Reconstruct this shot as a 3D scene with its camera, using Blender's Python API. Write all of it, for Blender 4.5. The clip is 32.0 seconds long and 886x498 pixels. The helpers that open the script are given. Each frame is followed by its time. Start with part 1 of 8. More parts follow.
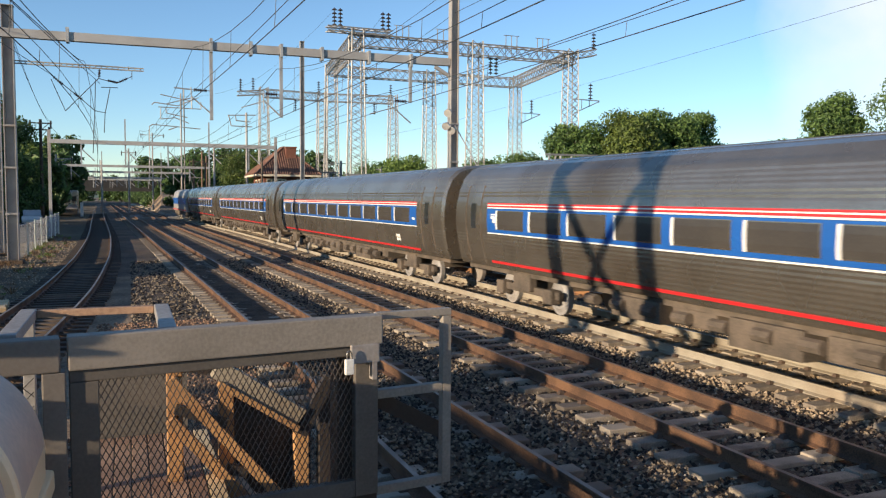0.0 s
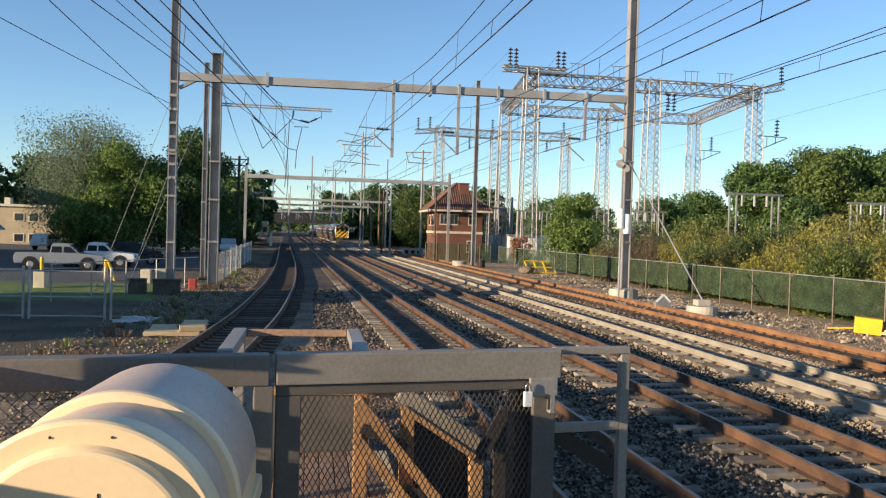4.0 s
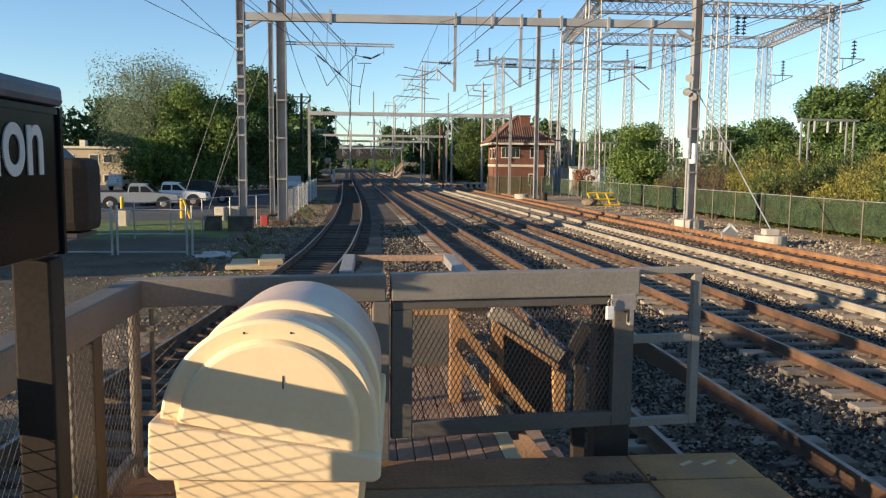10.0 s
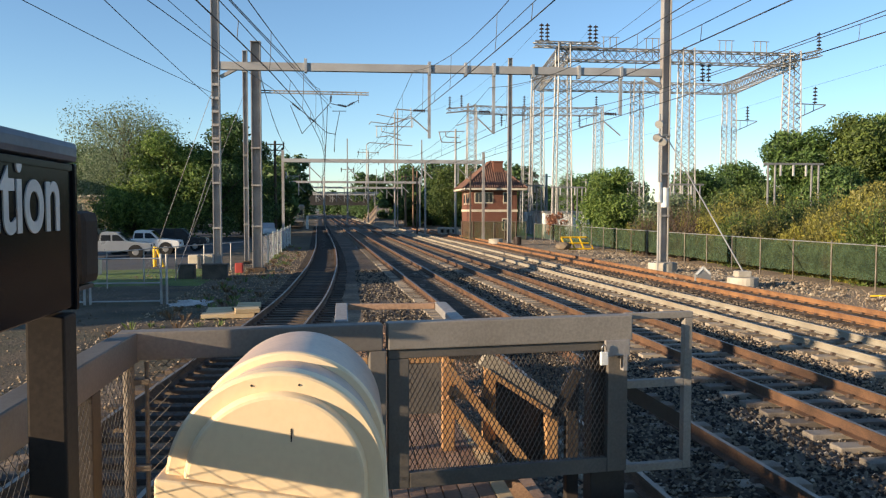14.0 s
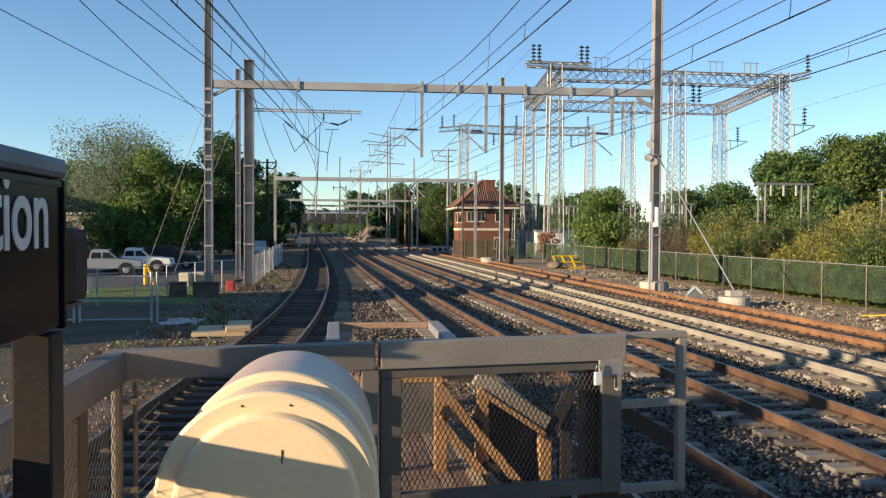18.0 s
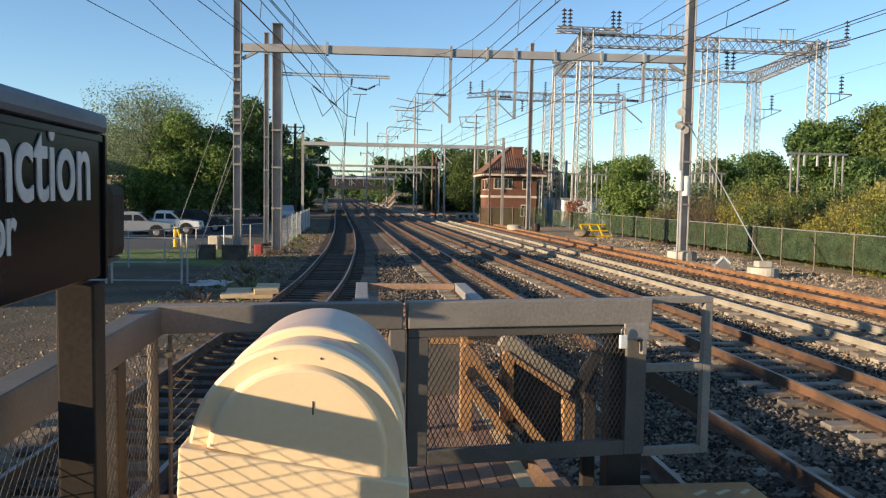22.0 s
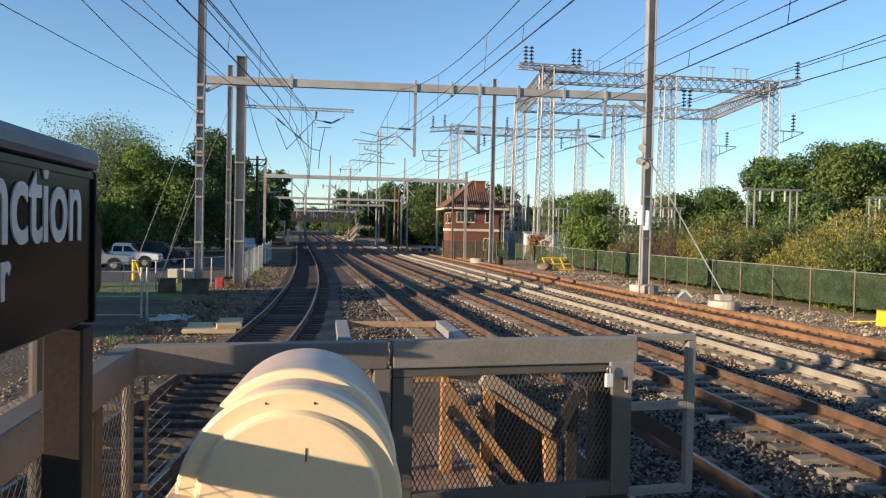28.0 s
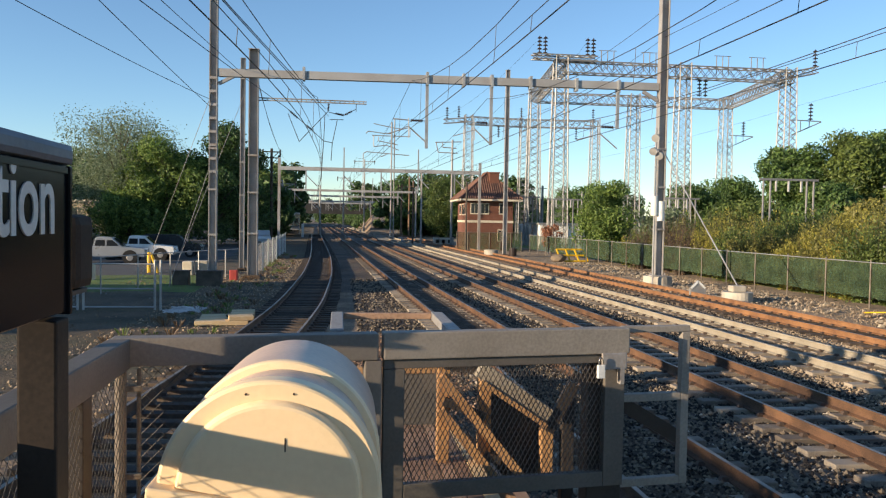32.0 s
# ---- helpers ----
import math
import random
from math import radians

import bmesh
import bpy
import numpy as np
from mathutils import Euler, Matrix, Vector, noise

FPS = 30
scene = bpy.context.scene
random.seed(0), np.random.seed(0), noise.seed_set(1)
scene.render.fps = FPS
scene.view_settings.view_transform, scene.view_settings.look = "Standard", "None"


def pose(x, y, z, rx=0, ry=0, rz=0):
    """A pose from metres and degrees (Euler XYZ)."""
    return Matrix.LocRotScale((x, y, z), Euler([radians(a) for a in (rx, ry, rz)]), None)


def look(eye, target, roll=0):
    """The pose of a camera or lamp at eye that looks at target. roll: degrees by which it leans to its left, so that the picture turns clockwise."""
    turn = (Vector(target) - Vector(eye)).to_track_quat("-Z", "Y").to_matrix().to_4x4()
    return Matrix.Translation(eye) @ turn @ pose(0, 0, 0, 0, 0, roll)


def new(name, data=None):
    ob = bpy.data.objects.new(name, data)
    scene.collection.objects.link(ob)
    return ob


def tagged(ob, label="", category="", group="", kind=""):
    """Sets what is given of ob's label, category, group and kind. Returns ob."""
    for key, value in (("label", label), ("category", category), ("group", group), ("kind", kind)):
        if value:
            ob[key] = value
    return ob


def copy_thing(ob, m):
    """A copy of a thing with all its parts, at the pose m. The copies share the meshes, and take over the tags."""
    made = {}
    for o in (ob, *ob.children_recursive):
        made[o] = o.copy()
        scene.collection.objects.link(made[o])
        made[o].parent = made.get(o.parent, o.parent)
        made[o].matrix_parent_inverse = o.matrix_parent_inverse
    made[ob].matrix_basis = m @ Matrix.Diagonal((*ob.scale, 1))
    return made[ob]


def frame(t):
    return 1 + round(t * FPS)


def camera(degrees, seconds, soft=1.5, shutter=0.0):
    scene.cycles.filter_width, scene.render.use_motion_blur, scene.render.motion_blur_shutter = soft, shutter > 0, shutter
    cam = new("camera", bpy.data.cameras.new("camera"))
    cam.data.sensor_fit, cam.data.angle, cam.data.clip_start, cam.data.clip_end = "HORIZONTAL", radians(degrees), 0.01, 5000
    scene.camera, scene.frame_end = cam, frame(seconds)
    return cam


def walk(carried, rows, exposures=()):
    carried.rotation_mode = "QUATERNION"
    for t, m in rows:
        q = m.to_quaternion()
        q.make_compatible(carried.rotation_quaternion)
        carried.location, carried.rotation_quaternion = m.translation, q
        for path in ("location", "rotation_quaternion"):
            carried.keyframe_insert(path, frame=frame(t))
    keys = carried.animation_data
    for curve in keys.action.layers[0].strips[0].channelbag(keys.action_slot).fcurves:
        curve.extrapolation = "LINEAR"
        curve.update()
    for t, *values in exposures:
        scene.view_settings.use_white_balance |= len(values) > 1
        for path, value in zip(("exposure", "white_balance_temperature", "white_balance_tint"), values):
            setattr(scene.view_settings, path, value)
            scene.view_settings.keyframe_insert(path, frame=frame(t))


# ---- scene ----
cam = camera(58.5, 32.0, soft=1.2, shutter=0.05)
PATH = [
    (0, (0.96, 1.018, 2.887), (1.698, 2.873, 2.759), 0.4),
    (0.5, (0.996, 1.129, 2.861), (1.71, 2.994, 2.76), 1.4),
    (1, (1.011, 1.167, 2.855), (1.743, 3.026, 2.768), 1.3),
    (1.4, (0.949, 1.093, 2.895), (1.634, 2.97, 2.831), 2.4),
    (1.5, (0.979, 1.052, 2.878), (1.616, 2.947, 2.802), 1.7),
    (2, (0.926, 0.898, 2.893), (1.414, 2.834, 2.775), 1.0),
    (2.5, (0.904, 0.993, 2.864), (1.31, 2.948, 2.761), -0.0),
    (3, (0.901, 0.991, 2.86), (1.279, 2.953, 2.765), 0.0),
    (3.5, (0.876, 0.921, 2.87), (1.193, 2.894, 2.786), -0.3),
    (4, (0.852, 0.909, 2.888), (1.182, 2.881, 2.844), 1.7),
    (4.5, (0.891, 1.011, 2.86), (1.129, 2.994, 2.766), 0.6),
    (6.5, (0.816, 0.732, 2.888), (1.004, 2.717, 2.734), 1.3),
    (7, (0.789, 0.734, 2.911), (0.992, 2.719, 2.787), 0.6),
    (7.5, (0.724, 0.705, 2.917), (0.905, 2.69, 2.754), 0.3),
    (8, (0.637, 0.69, 2.913), (0.816, 2.676, 2.761), 0.1),
    (8.5, (0.577, 0.623, 2.914), (0.786, 2.606, 2.763), -0.6),
    (9, (0.571, 0.571, 2.911), (0.771, 2.559, 2.831), -0.4),
    (9.5, (0.582, 0.473, 2.924), (0.786, 2.459, 2.796), 0.6),
    (10, (0.588, 0.4, 2.887), (0.769, 2.381, 2.674), 0.6),
    (10.5, (0.558, 0.38, 2.891), (0.75, 2.365, 2.733), 0.7),
    (11, (0.511, 0.39, 2.898), (0.705, 2.373, 2.729), -0.2),
    (11.5, (0.47, 0.397, 2.887), (0.639, 2.382, 2.712), -0.6),
    (12, (0.479, 0.392, 2.886), (0.701, 2.372, 2.722), -0.0),
    (12.5, (0.473, 0.388, 2.889), (0.707, 2.369, 2.744), -0.5),
    (13, (0.466, 0.383, 2.893), (0.704, 2.366, 2.776), -0.5),
    (13.5, (0.467, 0.371, 2.904), (0.708, 2.353, 2.796), 0.2),
    (14, (0.459, 0.378, 2.908), (0.707, 2.361, 2.809), 0.1),
    (14.5, (0.461, 0.384, 2.908), (0.743, 2.362, 2.816), 0.1),
    (16.5, (0.448, 0.4, 2.911), (0.735, 2.378, 2.853), 1.6),
    (17, (0.45, 0.398, 2.912), (0.727, 2.379, 2.862), 1.0),
    (17.5, (0.451, 0.402, 2.912), (0.736, 2.381, 2.87), 0.7),
    (18, (0.455, 0.407, 2.907), (0.723, 2.388, 2.855), 0.3),
    (18.5, (0.454, 0.403, 2.903), (0.733, 2.382, 2.828), 0.1),
    (19, (0.457, 0.394, 2.905), (0.758, 2.37, 2.819), -0.2),
    (19.5, (0.462, 0.382, 2.897), (0.752, 2.358, 2.79), 0.1),
    (20, (0.452, 0.381, 2.902), (0.763, 2.354, 2.802), 0.6),
    (20.5, (0.454, 0.384, 2.899), (0.757, 2.358, 2.798), 0.3),
    (21, (0.449, 0.37, 2.885), (0.713, 2.351, 2.809), 0.8),
    (21.5, (0.448, 0.381, 2.888), (0.707, 2.361, 2.774), 0.9),
    (22, (0.439, 0.365, 2.878), (0.642, 2.35, 2.742), 1.0),
    (22.5, (0.427, 0.384, 2.884), (0.63, 2.37, 2.776), 0.7),
    (23, (0.416, 0.39, 2.885), (0.615, 2.378, 2.781), 0.9),
    (23.5, (0.388, 0.371, 2.9), (0.606, 2.354, 2.759), 0.7),
    (24, (0.365, 0.328, 2.905), (0.612, 2.31, 2.808), 0.5),
    (24.5, (0.352, 0.298, 2.919), (0.669, 2.271, 2.834), 1.0),
    (25, (0.339, 0.31, 2.919), (0.659, 2.282, 2.815), 1.4),
    (25.5, (0.328, 0.32, 2.931), (0.644, 2.292, 2.836), 2.0),
    (27.5, (0.303, 0.443, 2.897), (0.575, 2.423, 2.82), 0.9),
    (28, (0.312, 0.445, 2.899), (0.61, 2.422, 2.848), 1.2),
    (28.5, (0.324, 0.455, 2.9), (0.606, 2.435, 2.85), 1.2),
    (29, (0.346, 0.487, 2.898), (0.605, 2.47, 2.864), 1.2),
    (29.5, (0.391, 0.45, 2.907), (0.642, 2.433, 2.849), 0.8),
    (30, (0.433, 0.465, 2.913), (0.685, 2.447, 2.827), 1.2),
    (30.5, (0.467, 0.457, 2.904), (0.745, 2.436, 2.825), 0.8),
    (31, (0.488, 0.491, 2.897), (0.759, 2.471, 2.818), 0.8),
    (31.5, (0.481, 0.474, 2.898), (0.731, 2.458, 2.826), 0.5),
    (32, (0.448, 0.411, 2.904), (0.708, 2.392, 2.831), 1.0),
]
walk(cam, [(t, look(eye, target, roll)) for t, eye, target, roll in PATH], exposures=[(0.0, 0.56, 6720, 10), (2.0, 0.57, 6720, 10), (4.5, 0.62, 6760, 10), (8.0, 0.70, 6950, 10), (13.0, 0.70, 6950, 10), (17.0, 0.62, 6800, 10), (22.0, 0.67, 6920, 10), (25.0, 0.67, 6900, 10), (28.0, 0.63, 6780, 10), (32.0, 0.63, 6800, 10)])

# ---- world, sun and exposure ----
SUN_TO = Vector((0.920, 0.335, -0.195)).normalized()
world = bpy.data.worlds.new("sky_world")
scene.world = world
world.use_nodes = True
wn, wl = world.node_tree.nodes, world.node_tree.links
sky = wn.new("ShaderNodeTexSky")
sky.sky_type = "NISHITA"
sky.sun_disc = False
sky.sun_elevation = math.asin(-SUN_TO.z)
sky.sun_rotation = math.atan2(-SUN_TO.x, -SUN_TO.y)
sky.air_density, sky.dust_density, sky.ozone_density = 0.88, 0.015, 3.4
wn["Background"].inputs[1].default_value = 0.148
# a white cloud bank low in the north-east
sky_dir = wn.new("ShaderNodeTexCoord")
toward = wn.new("ShaderNodeVectorMath")
toward.operation = "DOT_PRODUCT"
toward.inputs[1].default_value = Vector((1340, 1000, 320)).normalized()
ragged = wn.new("ShaderNodeTexNoise")
ragged.inputs["Scale"].default_value, ragged.inputs["Detail"].default_value = 9.0, 7
rag = wn.new("ShaderNodeMath")
rag.operation = "MULTIPLY_ADD"
rag.inputs[1].default_value = 0.022
bank = wn.new("ShaderNodeMapRange")
bank.inputs["From Min"].default_value, bank.inputs["From Max"].default_value = 0.9945, 1.014
tint = wn.new("ShaderNodeMix")
tint.data_type = "RGBA"
tint.inputs[7].default_value = (4.6, 4.8, 5.1, 1)
wl.new(sky_dir.outputs["Generated"], toward.inputs[0])
wl.new(sky_dir.outputs["Generated"], ragged.inputs["Vector"])
wl.new(ragged.outputs[0], rag.inputs[0])
wl.new(toward.outputs["Value"], rag.inputs[2])
wl.new(rag.outputs[0], bank.inputs["Value"])
wl.new(bank.outputs[0], tint.inputs[0])
wl.new(sky.outputs[0], tint.inputs[6])
wl.new(tint.outputs[2], wn["Background"].inputs[0])
sun = new("sun", bpy.data.lights.new("sun", "SUN"))
sun.data.energy, sun.data.angle, sun.data.color = 5.6, radians(0.6), (1.0, 0.82, 0.60)
sun.matrix_world = look((0, 0, 30), Vector((0, 0, 30)) + SUN_TO)


# ---- materials ----
def mat(name, c1, c2, rough=0.8, scale=4.0, fine=60.0, bump=0.25, metal=0.0, stain=None, amount=0.35, island=0.0, obrand=0.0, dist=0.01):
    """A surface with large patches, fine grain and relief."""
    m = bpy.data.materials.new(name)
    m.use_nodes = True
    n, l = m.node_tree.nodes, m.node_tree.links
    b = n["Principled BSDF"]
    b.inputs["Metallic"].default_value = metal
    co = n.new("ShaderNodeTexCoord")
    big = n.new("ShaderNodeTexNoise")
    big.inputs["Scale"].default_value, big.inputs["Detail"].default_value = scale, 6
    small = n.new("ShaderNodeTexNoise")
    small.inputs["Scale"].default_value, small.inputs["Detail"].default_value = fine, 3
    for t in (big, small):
        l.new(co.outputs["Object"], t.inputs["Vector"])
    mx = n.new("ShaderNodeMix")
    mx.data_type = "RGBA"
    ramp = n.new("ShaderNodeValToRGB")
    ramp.color_ramp.elements[0].position, ramp.color_ramp.elements[1].position = 0.32, 0.68
    ad = n.new("ShaderNodeMath")
    ad.operation = "ADD"
    hf = n.new("ShaderNodeMath")
    hf.operation = "MULTIPLY_ADD"
    hf.inputs[1].default_value, hf.inputs[2].default_value = 0.7, -0.35
    l.new(small.outputs[0], hf.inputs[0])
    l.new(big.outputs[0], ad.inputs[0])
    l.new(hf.outputs[0], ad.inputs[1])
    last = ad
    if island or obrand:
        src = n.new("ShaderNodeObjectInfo").outputs["Random"] if obrand else n.new("ShaderNodeNewGeometry").outputs["Random Per Island"]
        rr = n.new("ShaderNodeMath")
        rr.operation = "MULTIPLY_ADD"
        k = island or obrand
        rr.inputs[1].default_value, rr.inputs[2].default_value = k, -k / 2
        l.new(src, rr.inputs[0])
        a2 = n.new("ShaderNodeMath")
        a2.operation = "ADD"
        l.new(ad.outputs[0], a2.inputs[0])
        l.new(rr.outputs[0], a2.inputs[1])
        last = a2
    l.new(last.outputs[0], ramp.inputs[0])
    l.new(ramp.outputs[0], mx.inputs[0])
    mx.inputs[6].default_value, mx.inputs[7].default_value = (*c1, 1), (*c2, 1)
    out = mx.outputs[2]
    if stain:
        st = n.new("ShaderNodeTexNoise")
        st.inputs["Scale"].default_value, st.inputs["Detail"].default_value = scale * 0.45, 8
        l.new(co.outputs["Object"], st.inputs["Vector"])
        r2 = n.new("ShaderNodeValToRGB")
        r2.color_ramp.elements[0].position, r2.color_ramp.elements[1].position = 0.5, 0.72
        r2.color_ramp.elements[1].color = (amount, amount, amount, 1)
        l.new(st.outputs[0], r2.inputs[0])
        m2 = n.new("ShaderNodeMix")
        m2.data_type = "RGBA"
        l.new(r2.outputs[0], m2.inputs[0])
        l.new(out, m2.inputs[6])
        m2.inputs[7].default_value = (*stain, 1)
        out = m2.outputs[2]
    l.new(out, b.inputs["Base Color"])
    rm = n.new("ShaderNodeMath")
    rm.operation = "MULTIPLY_ADD"
    rm.inputs[1].default_value, rm.inputs[2].default_value = 0.25, rough - 0.125
    l.new(big.outputs[0], rm.inputs[0])
    l.new(rm.outputs[0], b.inputs["Roughness"])
    if bump:
        bp = n.new("ShaderNodeBump")
        bp.inputs["Strength"].default_value, bp.inputs["Distance"].default_value = bump, dist
        l.new(small.outputs[0], bp.inputs["Height"])
        l.new(bp.outputs[0], b.inputs["Normal"])
    return m


def leaf_mat(name, c1, c2):
    m = mat(name, c1, c2, 0.55, 1.2, 8.0, 0.0, island=0.9)
    n, l = m.node_tree.nodes, m.node_tree.links
    b = n["Principled BSDF"]
    src = b.inputs["Base Color"].links[0].from_socket
    tr = n.new("ShaderNodeBsdfTranslucent")
    l.new(src, tr.inputs["Color"])
    mix = n.new("ShaderNodeMixShader")
    mix.inputs[0].default_value = 0.42
    l.new(b.outputs[0], mix.inputs[1])
    l.new(tr.outputs[0], mix.inputs[2])
    l.new(mix.outputs[0], n["Material Output"].inputs["Surface"])
    return m


def see_through(m, k):
    """Open weave: a share k of the light passes straight through the cloth."""
    n, l = m.node_tree.nodes, m.node_tree.links
    mix = n.new("ShaderNodeMixShader")
    mix.inputs[0].default_value = k
    l.new(n["Principled BSDF"].outputs[0], mix.inputs[1])
    l.new(n.new("ShaderNodeBsdfTransparent").outputs[0], mix.inputs[2])
    l.new(mix.outputs[0], n["Material Output"].inputs["Surface"])


def glow(name, c, k):
    m = bpy.data.materials.new(name)
    m.use_nodes = True
    b = m.node_tree.nodes["Principled BSDF"]
    b.inputs["Base Color"].default_value = (*c, 1)
    b.inputs["Emission Color"].default_value = (*c, 1)
    b.inputs["Emission Strength"].default_value = k
    return m


def plain(name, c, rough=0.5, metal=0.0):
    return mat(name, c, tuple(v * 0.82 for v in c), rough, 6.0, 90.0, 0.06, metal)


M = {}
M["ballast"] = mat("ballast_bed", (0.125, 0.090, 0.062), (0.040, 0.030, 0.022), 0.95, 0.35, 22.0, 0.9, stain=(0.15, 0.09, 0.055), amount=0.55, dist=0.04)
M["stone"] = mat("ballast_stone", (0.215, 0.168, 0.115), (0.016, 0.012, 0.009), 0.9, 3.0, 40.0, 0.4, island=1.7)
M["rust_stone"] = mat("rusty_stone", (0.30, 0.18, 0.11), (0.12, 0.075, 0.05), 0.9, 3.0, 40.0, 0.4, island=1.2)
M["gravel"] = mat("pale_dusty_gravel", (0.37, 0.275, 0.18), (0.20, 0.145, 0.095), 0.95, 0.4, 16.0, 0.8, stain=(0.22, 0.15, 0.09), amount=0.6, dist=0.04)
M["dirt"] = mat("bare_dirt", (0.33, 0.235, 0.15), (0.12, 0.08, 0.05), 0.95, 0.55, 11.0, 0.6, stain=(0.075, 0.055, 0.04), amount=0.75, dist=0.06)
M["grass"] = mat("grass_ground", (0.13, 0.20, 0.03), (0.065, 0.11, 0.02), 0.9, 0.6, 30.0, 0.8, stain=(0.13, 0.12, 0.045), amount=0.4, dist=0.05)
# dirt with weedy flecks, its colour darkened to stand in for shade
M["weeds"] = mat("shaded_weedy_dirt", (0.125, 0.088, 0.052), (0.05, 0.041, 0.024), 0.95, 0.7, 14.0, 0.7, stain=(0.085, 0.085, 0.034), amount=0.5, dist=0.05)
M["asphalt"] = mat("asphalt", (0.075, 0.073, 0.07), (0.045, 0.045, 0.045), 0.9, 0.5, 60.0, 0.4, stain=(0.11, 0.10, 0.09), amount=0.5)
M["rail_orange"] = mat("orange_rusty_rail", (0.30, 0.15, 0.065), (0.15, 0.07, 0.035), 0.8, 2.0, 60.0, 0.3, 0.1)
M["rail_rust"] = mat("rusty_rail", (0.175, 0.092, 0.05), (0.06, 0.034, 0.022), 0.75, 2.0, 60.0, 0.3, 0.25, stain=(0.07, 0.04, 0.03), amount=0.5)
M["rail_tan"] = mat("dusty_rail", (0.345, 0.305, 0.24), (0.235, 0.20, 0.15), 0.8, 1.5, 60.0, 0.3, 0.1, stain=(0.22, 0.14, 0.08), amount=0.4)
M["rail_top"] = mat("worn_rail_head", (0.33, 0.28, 0.235), (0.19, 0.15, 0.12), 0.5, 1.5, 60.0, 0.1, 0.7)
M["tie_conc"] = mat("concrete_tie", (0.34, 0.285, 0.22), (0.155, 0.125, 0.096), 0.9, 3.0, 60.0, 0.4, stain=(0.16, 0.11, 0.08), amount=0.6, obrand=0.5)
M["fines"] = mat("oily_trackbed_dirt", (0.075, 0.05, 0.029), (0.022, 0.015, 0.010), 0.95, 1.8, 26.0, 1.0, stain=(0.15, 0.10, 0.06), amount=0.55, dist=0.05)
M["pale_stone"] = mat("pale_ballast_chip", (0.46, 0.40, 0.32), (0.28, 0.24, 0.19), 0.9, 3.0, 40.0, 0.3, island=0.8)
M["tie_wood"] = mat("creosoted_tie", (0.12, 0.085, 0.06), (0.05, 0.038, 0.03), 0.9, 3.0, 50.0, 0.6, obrand=0.6)
M["concrete"] = mat("concrete", (0.52, 0.47, 0.39), (0.36, 0.32, 0.26), 0.9, 1.5, 40.0, 0.4, stain=(0.22, 0.18, 0.14), amount=0.5)
M["galv"] = mat("galvanised_steel", (0.50, 0.49, 0.47), (0.33, 0.32, 0.31), 0.5, 1.2, 40.0, 0.15, 0.55, stain=(0.22, 0.19, 0.16), amount=0.4)
M["polesteel"] = mat("weathered_steel", (0.39, 0.37, 0.35), (0.26, 0.245, 0.235), 0.6, 0.8, 40.0, 0.2, 0.3, stain=(0.24, 0.15, 0.09), amount=0.5)
M["beamsteel"] = mat("galvanised_beam", (0.40, 0.39, 0.38), (0.30, 0.29, 0.28), 0.6, 0.8, 40.0, 0.1, 0.2)
M["lattice"] = mat("lattice_steel", (0.27, 0.265, 0.26), (0.17, 0.165, 0.16), 0.55, 0.8, 30.0, 0.1, 0.3)
M["wire"] = mat("dark_wire", (0.06, 0.06, 0.06), (0.03, 0.03, 0.03), 0.6, 2.0, 40.0, 0.0, 0.3)
M["insul"] = mat("brown_insulator", (0.05, 0.035, 0.03), (0.03, 0.02, 0.02), 0.25, 5.0, 40.0, 0.0)
M["greypaint"] = mat("grey_rail_paint", (0.205, 0.18, 0.155), (0.15, 0.13, 0.112), 0.6, 2.0, 60.0, 0.05, stain=(0.13, 0.11, 0.09), amount=0.5)
M["mesh"] = mat("grey_mesh", (0.12, 0.10, 0.085), (0.075, 0.062, 0.052), 0.55, 6.0, 60.0, 0.0, 0.3)
M["cream"] = mat("cream_plastic", (0.90, 0.685, 0.425), (0.85, 0.635, 0.385), 0.42, 1.5, 40.0, 0.05, stain=(0.64, 0.49, 0.29), amount=0.35)
M["drab"] = mat("drab_cream_plastic", (0.60, 0.445, 0.355), (0.46, 0.345, 0.285), 0.42, 2.2, 45.0, 0.05, stain=(0.78, 0.60, 0.41), amount=0.45)
M["deck"] = mat("worn_brown_deck", (0.33, 0.21, 0.115), (0.21, 0.13, 0.07), 0.9, 1.8, 45.0, 0.4, stain=(0.10, 0.07, 0.05), amount=0.6)
M["framepaint"] = mat("worn_light_grey_paint", (0.30, 0.265, 0.225), (0.21, 0.185, 0.155), 0.6, 2.0, 60.0, 0.08, stain=(0.15, 0.12, 0.09), amount=0.5)
# the grey rail paint darkened, with the shade at the gate in its colour
M["gatepaint"] = mat("shaded_gate_paint", (0.135, 0.118, 0.10), (0.095, 0.083, 0.07), 0.6, 2.0, 60.0, 0.05, stain=(0.08, 0.066, 0.055), amount=0.5)
M["deckboard"] = mat("brown_edging_board", (0.35, 0.175, 0.08), (0.21, 0.105, 0.05), 0.85, 2.5, 50.0, 0.4, stain=(0.08, 0.05, 0.035), amount=0.6)
M["darklink"] = mat("weathered_chain_link", (0.10, 0.088, 0.076), (0.055, 0.048, 0.042), 0.6, 4.0, 50.0, 0.0, 0.3)
M["dullpost"] = mat("dull_tan_pipe", (0.21, 0.175, 0.14), (0.13, 0.105, 0.082), 0.65, 3.0, 50.0, 0.2, 0.2, stain=(0.10, 0.075, 0.06), amount=0.5)
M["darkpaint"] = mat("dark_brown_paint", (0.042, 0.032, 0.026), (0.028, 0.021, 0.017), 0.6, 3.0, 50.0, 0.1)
M["signblack"] = mat("sign_black", (0.010, 0.011, 0.014), (0.007, 0.008, 0.010), 0.16, 1.5, 40.0, 0.02)
M["signwhite"] = plain("sign_letters", (0.55, 0.54, 0.52), 0.5)
